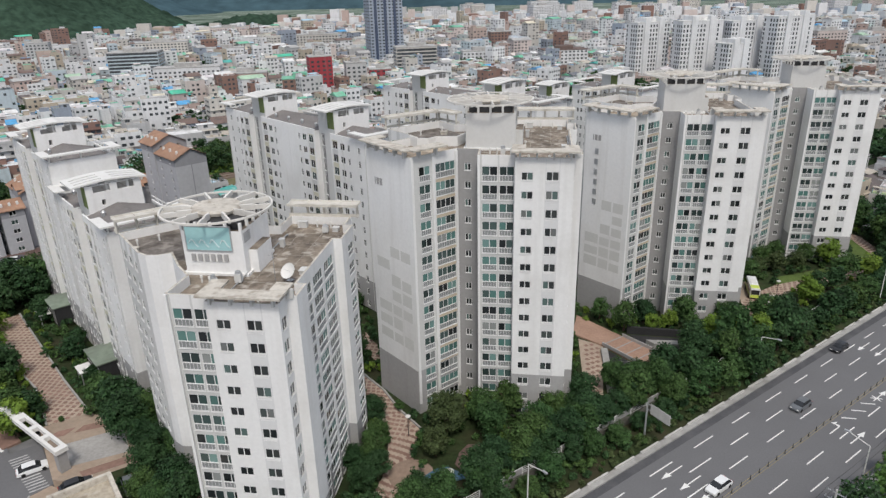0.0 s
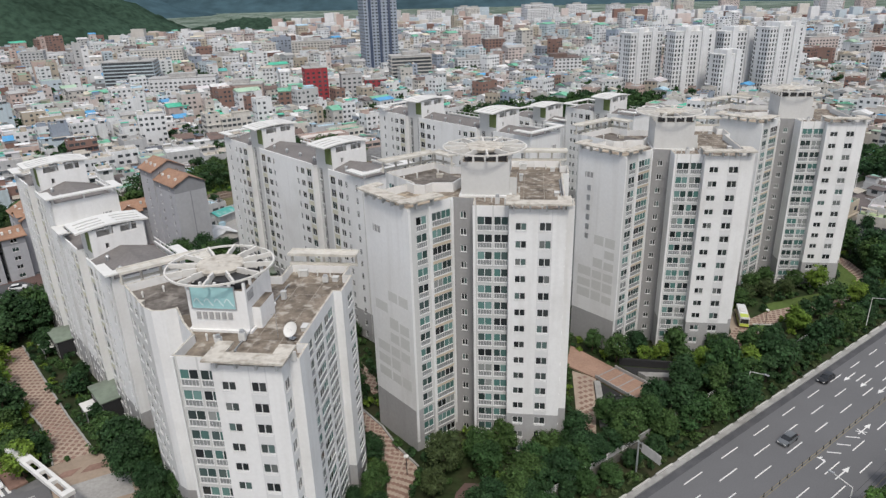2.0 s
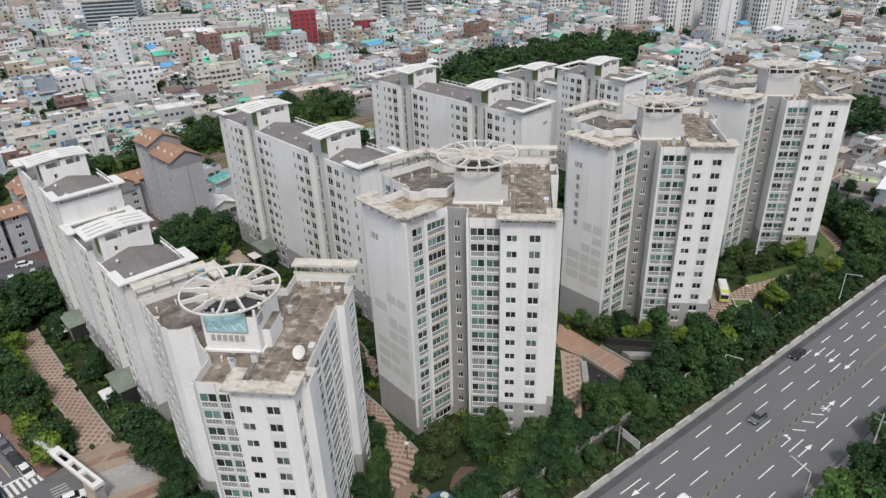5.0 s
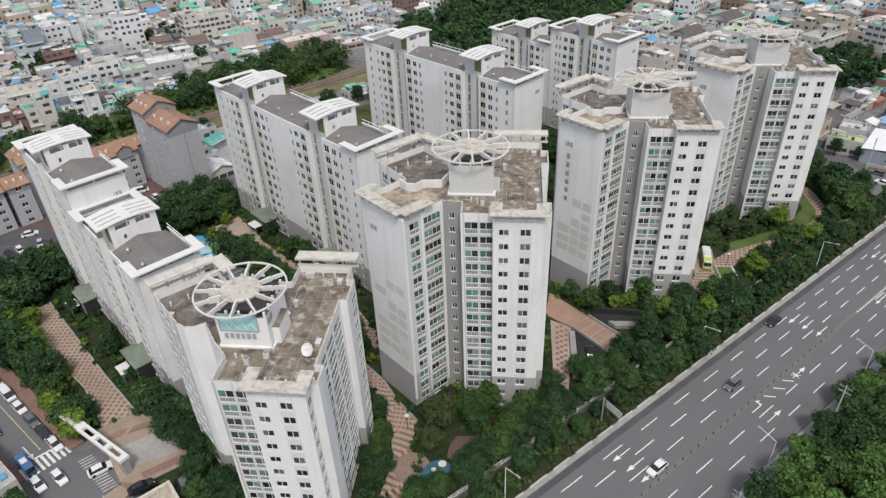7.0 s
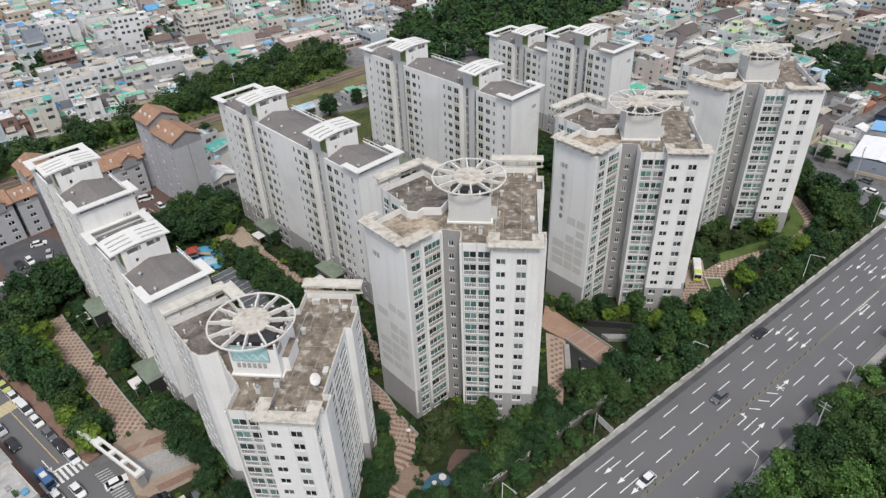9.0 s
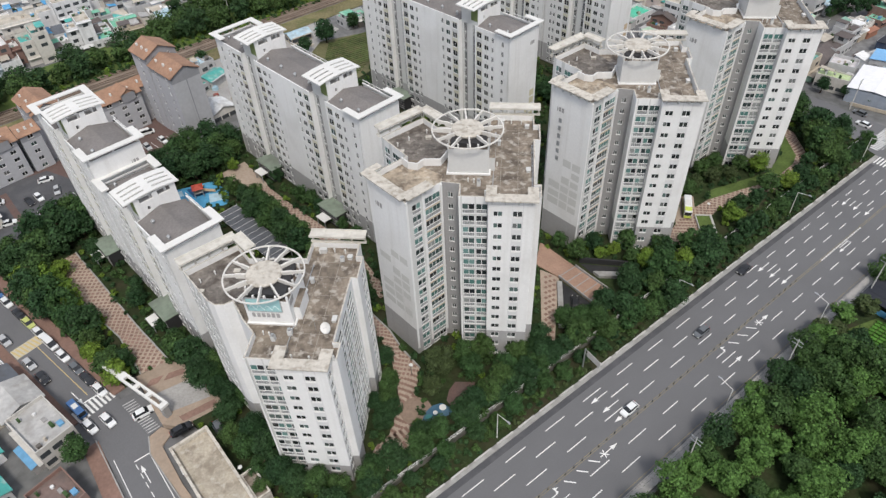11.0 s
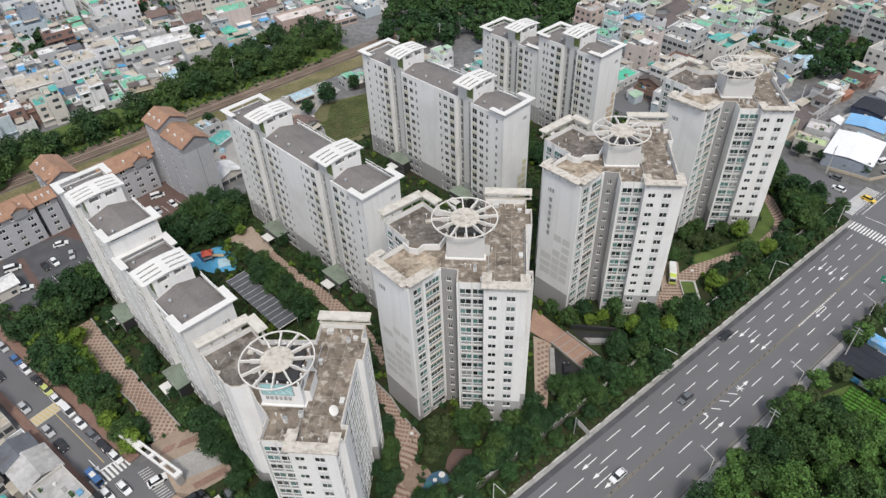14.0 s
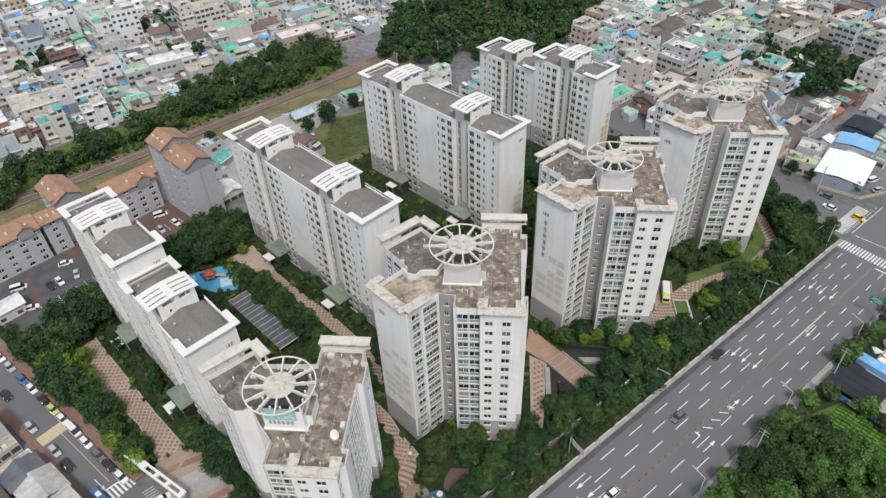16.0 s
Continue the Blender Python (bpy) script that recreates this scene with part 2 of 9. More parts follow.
M_DARKDECK = surface("dark_felt_deck", (0.165, 0.148, 0.132), 0.9, 0.22, 1.6, 0.2, stains=0.85, stain_size=0.45, dirt=(0.075, 0.062, 0.053), pale=((0.36, 0.33, 0.29), 0.5, 0.6), bump=0.15)
M_TANDECK = surface("tan_weathered_deck", (0.36, 0.30, 0.23), 0.9, 0.2, 1.6, 0.25, stains=0.9, stain_size=0.42, dirt=(0.135, 0.108, 0.083), pale=((0.56, 0.51, 0.43), 0.55, 0.7), bump=0.15)
M_JOINT = surface("pale_deck_joint", (0.34, 0.31, 0.265), 0.9, 0.15, 2.0)
M_CONCRETE = surface("concrete", (0.50, 0.49, 0.47), 0.85, 0.08, 1.5, 0.15, streak=0.15, bump=0.1, dirt=(0.25, 0.23, 0.2))
M_SHINGLE = surface("grey_brown_shingle", (0.185, 0.172, 0.165), 0.85, 0.12, 2.0, 0.2, bump=0.2)
M_CANOPY = surface("white_canopy", (0.68, 0.672, 0.645), 0.7, 0.03, 1.5, 0.1, stains=0.15, stain_size=0.4, dirt=(0.5, 0.48, 0.45))
M_FRAME = surface("white_window_frame", (0.78, 0.78, 0.77), 0.5, 0.03)
M_GLASS = glass("window_glass", [(0.02, 0.024, 0.026), (0.065, 0.095, 0.092), (0.035, 0.05, 0.05), (0.09, 0.195, 0.175), (0.165, 0.28, 0.26), (0.03, 0.045, 0.043),
                                 (0.065, 0.10, 0.094), (0.11, 0.215, 0.195), (0.04, 0.07, 0.066), (0.27, 0.285, 0.275), (0.015, 0.018, 0.02), (0.075, 0.155, 0.14)])
M_DIMGLASS = glass("dim_window_glass", [(0.02, 0.024, 0.026), (0.05, 0.055, 0.055), (0.035, 0.04, 0.04), (0.06, 0.075, 0.072), (0.10, 0.15, 0.14), (0.02, 0.022, 0.024), (0.04, 0.045, 0.046), (0.16, 0.17, 0.165), (0.03, 0.035, 0.036)])
M_RAILPANEL = surface("grey_rail_panel", (0.235, 0.245, 0.245), 0.6, 0.05, 2.0)
M_SLABGLASS = glass("dark_window_glass", [(0.012, 0.014, 0.015), (0.03, 0.034, 0.036), (0.02, 0.023, 0.024), (0.05, 0.055, 0.055), (0.015, 0.017, 0.018), (0.035, 0.06, 0.055), (0.10, 0.10, 0.095)])
M_PALEDECK = surface("pale_stained_deck", (0.40, 0.355, 0.285), 0.9, 0.16, 2.0, 0.2, stains=0.7, stain_size=0.45, dirt=(0.21, 0.175, 0.135), pale=((0.55, 0.52, 0.46), 0.4, 0.8), bump=0.15)
M_GREENPANEL = surface("green_panel", (0.15, 0.19, 0.075), 0.8, 0.1)
M_ASPHALT = surface("asphalt", (0.150, 0.150, 0.155), 0.9, 0.06, 4.0, 0.05, bump=0.2, stains=0.25, stain_size=0.05, dirt=(0.08, 0.08, 0.083))
M_MARK = surface("white_road_paint", (0.72, 0.72, 0.70), 0.7, 0.06, 3.0)
M_WORNWHITE = surface("worn_white_paint", (0.45, 0.45, 0.44), 0.8, 0.2, 2.5, stains=0.5, stain_size=0.6, dirt=(0.20, 0.20, 0.20))
M_YMARK = surface("yellow_road_paint", (0.55, 0.43, 0.20), 0.7, 0.08, 3.0)
M_WORNYELLOW = surface("worn_yellow_paint", (0.26, 0.22, 0.13), 0.8, 0.15, 3.0)
M_GRASS = surface("grass_and_soil", (0.026, 0.040, 0.014), 0.95, 0.30, 1.2, 0.09, bump=0.4, stains=0.7, stain_size=0.16, dirt=(0.05, 0.042, 0.025))
M_LAWN = surface("lawn", (0.085, 0.125, 0.035), 0.95, 0.2, 2.0, 0.2, bump=0.4)
M_TOWNGROUND = surface("town_ground", (0.158, 0.158, 0.160), 0.95, 0.25, 0.4, 0.02, stains=0.35, stain_size=0.03, dirt=(0.11, 0.115, 0.09))
M_BRICKPAVE = surface("cream_and_pink_pavers", (0.40, 0.325, 0.26), 0.9, 0.12, 2.6, 0.12, bump=0.2, stains=0.4, stain_size=1.3, dirt=(0.27, 0.18, 0.14))
M_REDPAVER = surface("red_brown_pavers", (0.24, 0.152, 0.122), 0.9, 0.12, 1.6, 0.15, bump=0.2, per_object=0.12)
M_PAVE = surface("grey_pavers", (0.34, 0.33, 0.315), 0.9, 0.12, 2.0, 0.15, bump=0.2)
M_SANDPAVE = surface("beige_paving", (0.34, 0.27, 0.21), 0.9, 0.1, 1.5, 0.2, bump=0.15, stains=0.3, stain_size=0.8, dirt=(0.3, 0.22, 0.16))
M_KERB = surface("kerb_concrete", (0.34, 0.335, 0.32), 0.9, 0.1, 2.0, 0.1, stains=0.3, stain_size=0.5)
M_BARK = surface("bark", (0.09, 0.065, 0.045), 0.95, 0.2, 6.0, 0.5, bump=0.4)
M_LEAF = leaf("green_leaves", (0.036, 0.080, 0.028), 0.5, tint=(0.072, 0.114, 0.032))
M_LEAF2 = leaf("deep_green_leaves", (0.025, 0.058, 0.024), 0.5, tint=(0.044, 0.084, 0.031))
M_LEAF3 = leaf("fresh_green_leaves", (0.105, 0.180, 0.030), 0.38, tint=(0.15, 0.205, 0.034))
M_LEAF4 = leaf("olive_leaves", (0.050, 0.076, 0.029), 0.42, tint=(0.072, 0.090, 0.038))
# brighter leaf green: sunlit highlights of the woods put into the colour
M_LEAF5 = leaf("sunlit_wood_leaves", (0.064, 0.142, 0.040), 0.5, tint=(0.108, 0.178, 0.040))
M_METAL = surface("galvanised_steel", (0.45, 0.46, 0.47), 0.45, 0.05, 4.0, metal=0.6)
M_DARKMETAL = surface("dark_steel", (0.05, 0.05, 0.052), 0.5, 0.1, 4.0, metal=0.3)
# near-black: the shade down in the ramp, put into a colour
M_RAMPDARK = surface("ramp_shade_black", (0.035, 0.035, 0.037), 0.9, 0.15, 1.0, 0.2)
M_CROP = surface("crop_leaves", (0.075, 0.19, 0.03), 0.9, 0.3, 3.0, 0.4, bump=0.6)

# ---- windows of the apartment blocks ----
STOREY = 2.85
_win = {}


def window_meshes(w, h, kind):
    """Frame and panes; kind 'slide', 'louvre' (with a slatted panel below) or 'balcony' (with a low panelled rail)."""
    key = (round(w, 2), round(h, 2), kind)
    if key not in _win:
        f = MB()
        b, y0, y1 = 0.06, 0.05, 0.13
        o = [(0, 0), (w, 0), (w, h), (0, h)]
        n = [(b, b), (w - b, b), (w - b, h - b), (b, h - b)]
        f.v += [(x, y, z) for y in (y0, y1) for ring in (o, n) for x, z in ring]
        for i in range(4):
            j = (i + 1) % 4
            f.f += [(i, j, 4 + j, 4 + i), (4 + i, 4 + j, 12 + j, 12 + i), (8 + j, 8 + i, 12 + i, 12 + j), (j, i, 8 + i, 8 + j)]
            f.m += [0] * 4
        f.box(w / 2 - 0.045, w / 2 + 0.045, y0 + 0.02, y1 - 0.004, b, h - b)
        low = b
        if kind == "balcony":
            low = h * 0.40
            f.box(b, w - b, y0 - 0.05, y1 - 0.01, low - 0.05, low + 0.05)
            f.box(b, w - b, y0 + 0.01, y1 - 0.02, b, low - 0.05, 2)
            k = max(2, round(w / 0.46))
            for i in range(k + 1):
                x = min(w - b - 0.03, max(b + 0.03, i * w / k))
                f.face([(x - 0.025, y0 - 0.03, b), (x + 0.025, y0 - 0.03, b), (x + 0.025, y0 - 0.03, low - 0.05), (x - 0.025, y0 - 0.03, low - 0.05)])
            if w > 3.0:
                for x in (w * 0.25, w * 0.75):
                    f.box(x - 0.035, x + 0.035, y0 + 0.02, y1 - 0.004, low + 0.05, h - b)
            f.box(-0.05, w + 0.05, -0.10, 0.05, -0.07, 0.0)
        else:
            f.box(-0.06, w + 0.06, -0.08, 0.05, -0.08, 0.0)
            if kind == "louvre":
                for k in range(3):
                    f.box(0.05, w - 0.05, -0.03, 0.0, -0.36 + 0.1 * k, -0.31 + 0.1 * k, 0)
        p, q = MB(), MB()
        p.box(0.045, w / 2 - b - 0.045, 0.0, 0.02, low - b, h - 2 * b)
        q.box(0.045, w - b - 0.045, 0.0, 0.02, low - b, h - 2 * b)
        whole = MB()
        whole.v, whole.f, whole.m = list(f.v), list(f.f), list(f.m)
        whole.box(b, w - b, 0.09, 0.11, low, h - b, 1)
        gl = M_GLASS if kind == "balcony" else M_DIMGLASS
        _win[key] = (f.mesh("window", [M_FRAME, M_SLABGLASS, M_RAILPANEL]), p.mesh("pane", [gl]), q.mesh("pane", [gl]), whole.mesh("window", [M_FRAME, M_SLABGLASS, M_RAILPANEL]))
    return _win[key]


def add_window(parent, a, b, u0, u1, z0, z1, kind="slide", panes=2):
    """panes: 2, each an object; 1, both as one; 0, frame and glass in one mesh."""
    w, h = u1 - u0, z1 - z0
    fr, p, both, whole = window_meshes(w, h, kind)
    ob = part("window", fr if panes else whole, None, parent, m=wall_pose(a, b, u0, z0))
    if panes == 2:
        part("pane", p, None, ob, m=pose(0.03, 0.09, 0.07))
        part("pane", p, None, ob, m=pose(w / 2, 0.09, 0.07))
    elif panes == 1:
        part("pane", both, None, ob, m=pose(0.03, 0.09, 0.07))


def bars(parent, a, b, u0, z0, sizes, mat, name="number_sign"):
    """Unreadable or private lettering on a wall, as plain raised bars."""
    g = MB()
    for x, z, w, h in sizes:
        g.box(x, x + w, -0.06, -0.003, z, z + h)
    part(name, g, mat, parent, m=wall_pose(a, b, u0, z0))


# ---- the tall towers with the spoked roof wheels ----
TOWER_POLY = [(-0.9, -13.2), (4.6, -13.2), (4.6, -14.6), (13.0, -14.6), (13.0, -12.4), (14.3, -12.4), (14.3, -9.0), (13.1, -9.0), (13.1, 5.6), (14.3, 5.6), (14.3, 11.3), (13.1, 11.3),
              (13.1, 14.8), (3.8, 14.8), (3.8, 10.2), (-7.0, 9.6), (-10.4, 13.2), (-18.2, 5.4), (-12.2, -1.0), (-18.8, -8.1), (-10.5, -15.6), (-4.4, -9.1), (-1.0, -9.5)]
SIGN_POLY = TOWER_POLY[:18] + [(-11.2, -1.4), (-9.6, -2.3), (-7.9, -2.2), (-6.6, -1.2), (-3.6, -5.2), (-0.9, -8.0)]


def spoked_wheel(parent, z):
    """The roof wheel: a round cap on a drum, twelve spokes and a hoop."""
    drum = MB()
    drum.cyl(0, 0, z - 1.9, z - 0.5, 2.6, 2.6, 20)
    for i in range(12):
        c, s = math.cos(math.pi * i / 6), math.sin(math.pi * i / 6)
        drum.box(2.7 * c - 0.15, 2.7 * c + 0.15, 2.7 * s - 0.15, 2.7 * s + 0.15, z - 1.9, z - 0.5)
    # pale drum coloured dark grey for the shade under the cap
    part("drum", drum, M_DARKGREY, parent)
    cap = MB()
    cap.cyl(0, 0, z - 0.5, z - 0.1, 3.0, 3.15, 28)
    cap.cyl(0, 0, z - 0.1, z + 0.22, 3.15, 2.9, 28)
    cap.cyl(0, 0, z + 0.22, z + 0.3, 0.35, 0.3, 10)
    part("cap", cap, M_COPING, parent)
    hoop = MB()
    hoop.ring(0, 0, z - 0.22, 6.85, 0.24, 0.24, 48)
    part("hoop", hoop, M_WHEEL, parent)
    spoke = MB()
    spoke.beam((2.9, 0, -0.33), (4.8, 0, -0.16), 0.30, 1.0)
    spoke.beam((4.8, 0, -0.10), (6.8, 0, -0.02), 0.26, 0.6)
    me = spoke.mesh("spoke", [M_WHEEL])
    for i in range(12):
        part("spoke", me, None, parent, m=pose(0, 0, z - 0.1, 0, 0, 30 * i + 8))


def star_tower(label, x, y, z, floors, sign=False, tint=M_ORANGE, turn=-7.8, seed=0, far=False):
    rng = random.Random(seed)
    th = tagged(empty("apartment_tower", pose(x, y, z, 0, 0, turn)), label, "apartment tower", "apartment towers by the road")
    H = floors * STOREY
    poly = SIGN_POLY if sign else TOWER_POLY
    plinth, top = 8.2 if not sign else 5.6, H + 1.25
    WHITE, PALE, GREY, DARK, TINT, DECK, COPE, LIGHT = range(8)
    mats = [M_WHITE, M_PALE, M_PLINTH, M_DARKGREY, tint, M_DECK, M_COPING, M_LIGHT]
    wall = MB()
    n = len(poly)

    def rows(spec):
        return [(u0, u1, r * STOREY + a, r * STOREY + b) for r in range(floors) for u0, u1, a, b in spec]

    small, tall = (0.7, 2.0), (0.10, 2.36)
    specs = {
        0: ([(0.62, 2.95, *tall), (3.2, 5.4, *tall)], "balcony", PALE),
        2: ([(0.95, 2.65, 0.75, 1.9), (4.5, 6.3, *small)], "louvre", WHITE),
        3: ([(0.5, 1.9, 0.5, 2.0)], "slide", WHITE),
        7: ([(0.5, 4.6, *tall), (5.4, 9.0, *tall), (9.8, 13.6, *tall)], "balcony", WHITE),
        9: ([(2.6, 5.2, 0.3, 2.0)], "balcony", WHITE),
        17: ([(0.9, 2.7, *tall), (3.7, 7.6, *tall)], "balcony", PALE),
    }
    if not sign:
        specs[20] = ([(1.55, 3.65, *tall), (4.65, 8.45, *tall)], "balcony", PALE)
        specs[21] = ([(1.15, 2.15, 0.7, 1.8)], "slide", DARK)
    else:
        specs[17] = ([(0.9, 2.5, *small), (3.7, 5.3, *small), (6.6, 8.0, *small)], "slide", PALE)
    for i in range(n):
        a, b = poly[i], poly[(i + 1) % n]
        spec, kind, colour = specs.get(i, ([], "", WHITE))
        wins = rows(spec)
        levels = [plinth] + [r * STOREY + d for r in range(floors + 1) for d in (0.10, -0.55) if i == 20 and not sign]

        def paint(u, zz, i=i, colour=colour, spec=spec):
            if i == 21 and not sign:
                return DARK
            if zz < plinth:
                return GREY
            if i == 20 and not sign and 4.65 < u < 8.45 and zz < H - 0.6:
                return TINT
            if i in (0, 7, 17) and zz > H - 0.75:
                return WHITE
            if i == 2 and 4.35 < u < 6.45 and zz < H - 0.3:
                return LIGHT
            if i == 20 and not sign:
                return PALE if 0.5 < u < 4.0 else WHITE
            return colour

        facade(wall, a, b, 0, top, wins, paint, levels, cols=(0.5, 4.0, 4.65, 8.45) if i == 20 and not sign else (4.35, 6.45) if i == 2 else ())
        for u0, u1, w0, w1 in wins:
            add_window(th, a, b, u0, u1, w0, w1, kind, 0 if i in (3, 7, 9) and not sign else 1 if far else 2)
    parapet(wall, poly, H, top, 0.25, WHITE, COPE)
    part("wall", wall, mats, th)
    deck = MB()
    deck.face([(*p, H) for p in inset(poly, 0.25)], 0)
    part("roof_deck", deck, M_DECK, th, "stained concrete roof deck")
    wing = MB()
    wing.face([(*q, H + 0.006) for q in inset([(-7.0, 9.6), (-10.4, 13.2), (-18.2, 5.4), (-12.2, -1.0) if not sign else (-11.4, -1.2), (-4.6, -1.0), (-3.6, 4.6)], 0.3)])
    part("wing_deck", wing, M_DARKDECK, th, "dark felt roof of the back wing")
    if not sign:
        wing = MB()
        wing.face([(*q, H + 0.006) for q in inset([(-18.8, -8.1), (-10.5, -15.6), (-4.4, -9.1), (-4.2, -5.2), (-8.6, -2.6), (-12.2, -1.6)], 0.3)])
        part("wing_deck", wing, M_TANDECK, th, "tan weathered roof of the front wing")
    # storey joints and the white posts between the bays
    post = MB()
    post.strip((-0.9, -13.35), (-0.55, -13.35), 0.10, 0.12, 0, top)
    part("corner_post", post, M_WHITE, th)
    if not sign:
        a, b = poly[20], poly[21]
        d = (Vector(b) - Vector(a)).normalized()
        for u in (0.2, 4.15, 8.65):
            p = Vector(a) + d * u
            g = MB()
            g.strip(tuple(p - d * 0.22), tuple(p + d * 0.22), 0.0, 0.22, 2.0, top - 0.3)
            part("facade_post", g, M_WHITE, th)
    # cornices on brackets
    zc = H + 2.15
    runs = [((4.1, -14.6), (13.7, -14.6), 1.0, 1.15), ((4.1, -13.6), (4.1, -11.2), 0.0, 2.0), ((13.7, -11.4), (13.7, -13.6), 0.0, 2.0)]
    if not sign:
        runs += [((-19.2, -7.7), (-10.5, -15.6), 1.3, 1.1), ((-10.5, -15.6), (-6.2, -11.1), 1.3, 1.1), ((-19.4, -7.5), (-17.2, -5.1), 0.0, 1.6)]
    for a, b, l, r in runs:
        g = MB()
        g.strip(a, b, l, r, zc, zc + 0.24)
        zc += 0.004
        part("cornice", g, M_COPING, th, "weathered projecting cornice slab")
    for a, b, l, r in runs:
        k = max(1, int((Vector(b) - Vector(a)).length / 2.3))
        for j in range(k):
            p, q = Vector(a), Vector(b)
            m = p + (q - p) * ((j + 0.5) / k)
            d = (q - p).normalized()
            br = MB()
            br.strip(tuple(m - d * 0.13), tuple(m + d * 0.13), 0.3, 0.45 if r > 0.5 else 0.0, H + 1.0, H + 2.15)
            part("bracket", br, M_PALE, th)
    # roof pergolas at the back
    for i, (a, b) in enumerate((((3.6, 15.2), (14.3, 15.2)), ((-10.6, 13.8), (-18.9, 5.7)), ((-6.6, 10.3), (-10.6, 14.0)))):
        pg = MB()
        zp = H + 3.0 + 0.006 * i
        pg.strip(a, b, 0.95, 1.05, zp, zp + 0.16)
        pg.strip(a, b, 1.1, -0.86, zp - 0.1, zp + 0.30)
        pg.strip(a, b, -0.92, 1.2, zp - 0.1, zp + 0.302)
        pg.strip(a, b, -0.2, 0.5, H + 1.25, H + 1.6)
        L = (Vector(b) - Vector(a)).length
        k = max(2, round(L / 2.6))
        for j in range(k + 1):
            m = Vector(a) + (Vector(b) - Vector(a)) * ((0.3 + j * (L - 0.6) / k) / L)
            pg.box(m.x - 0.15, m.x + 0.15, m.y - 0.15, m.y + 0.15, H + 1.0, H + 3.0)
            e = (Vector(b) - Vector(a)).normalized() * 0.11
            pg.strip(tuple(m - e), tuple(m + e), 0.87, 0.93, zp + 0.1, zp + 0.25)
        part("roof_pergola", pg, M_CREAMSLAB, th, "weathered concrete roof pergola")
    # lift house and wheel
    zt = H + 5.8
    core = MB()
    cpoly = [(-3.5, -4.8), (4.3, -4.8), (4.3, 3.2), (3.0, 4.4), (-2.4, 4.4), (-3.5, 3.2)]
    if sign:
        cpoly = [(x + 0.9, y) for x, y in cpoly]
    core.hexa(cpoly, H, zt, 0, 1)
    core.hexa(inset(cpoly, -0.35), H + 0.02, H + 0.34, 2)
    core.box(cpoly[1][0], cpoly[1][0] + 1.1, -3.5, 1.0, H, H + 3.0, 0, 1)
    for i in range(len(cpoly)):
        p, q = Vector(cpoly[i]), Vector(cpoly[(i + 1) % len(cpoly)])
        k = max(1, round((q - p).length / 1.9))
        for j in range(k):
            m = (p + (q - p) * (j / k)) * 0.97
            core.box(m.x - 0.16, m.x + 0.16, m.y - 0.16, m.y + 0.16, zt, zt + 1.0)
    # solid dark block: the shade inside the open band put into its colour
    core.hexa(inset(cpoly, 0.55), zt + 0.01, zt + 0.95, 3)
    part("lift_house", core, [M_WHITE if sign else M_PALE, M_DECK, M_WHITE, M_DARKMETAL], th, "plain rendered lift house with a solid dark band for the shaded gap below the wheel")
    louvre = MB()
    for k in range(5):
        louvre.box(cpoly[1][0], cpoly[1][0] + 0.06, -4.4, -2.6, zt - 1.6 + 0.26 * k, zt - 1.48 + 0.26 * k)
    part("vent_louvre", louvre, M_DARKGREY, th)
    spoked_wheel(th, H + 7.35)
    # expansion joints of the deck
    jn = MB()
    for yy in (-10.6, -6.6, -2.4, 2.2, 6.8, 10.6):
        jn.box(5.4, 12.9, yy - 0.035, yy + 0.035, H + 0.004, H + 0.012)
    for xx in (6.6, 9.9):
        jn.box(xx - 0.035, xx + 0.035, -12.6, 14.2, H + 0.013, H + 0.020)
    tagged(part("deck_joint", jn, M_JOINT, th), kind="stuff")
    # curved parapet between the wings
    if not sign:
        cp = MB()
        pts = [(-13.0, -1.9), (-11.4, -3.6), (-9.6, -3.9), (-8.6, -2.4), (-5.2, -2.2), (-4.0, 1.0)]
        for p, q in zip(pts, pts[1:]):
            cp.strip(p, q, 0.12, 0.12, H, H + 1.6 + 0.004 * pts.index(p))
        part("roof_screen", cp, M_WHITE, th)
    # small roof things: vent pipes with cowls, hatches, a dish
    for px, py in ((6.5, -11.8), (9.5, -11.9), (12.0, -11.6), (0.5, -7.2), (1.6, -7.4), (5.6, 12.8), (8.3, 13.4), (10.4, 13.2), (-14.6, 4.0), (-12.6, 6.2), (-9.2, 9.0), (5.8, -2.0)):
        v = MB()
        v.cyl(px, py, H, H + 0.7, 0.12, 0.12, 8)
        v.cyl(px, py, H + 0.7, H + 0.95, 0.2, 0.14, 8)
        part("vent_pipe", v, M_CANOPY, th)
    for px, py, w_, d_, h_ in ((6.2, 13.2, 1.3, 0.7, 0.9), (11.6, 11.8, 0.8, 0.8, 0.6), (11.9, -3.4, 0.7, 1.2, 0.5), (6.0, 5.2, 0.6, 0.6, 1.1), (-13.4, 1.4, 0.9, 0.6, 0.7), (-8.6, 7.0, 1.1, 0.8, 0.5)):
        v = MB()
        v.box(px - w_ / 2, px + w_ / 2, py - d_ / 2, py + d_ / 2, H, H + h_)
        v.box(px - w_ / 2 - 0.08, px + w_ / 2 + 0.08, py - d_ / 2 - 0.08, py + d_ / 2 + 0.08, H + h_, H + h_ + 0.1)
        part("roof_box", v, M_PALE if px > 0 else M_COPING, th)
    for a, b in (((5.2, -9.6), (5.2, 9.4)), ((12.6, -8.4), (12.6, 5.0))):
        v = MB()
        v.beam((*a, H + 0.28), (*b, H + 0.28), 0.12, 0.12)
        for j in range(7):
            yy = a[1] + (b[1] - a[1]) * j / 6
            v.box(a[0] - 0.12, a[0] + 0.12, yy - 0.12, yy + 0.12, H, H + 0.24)
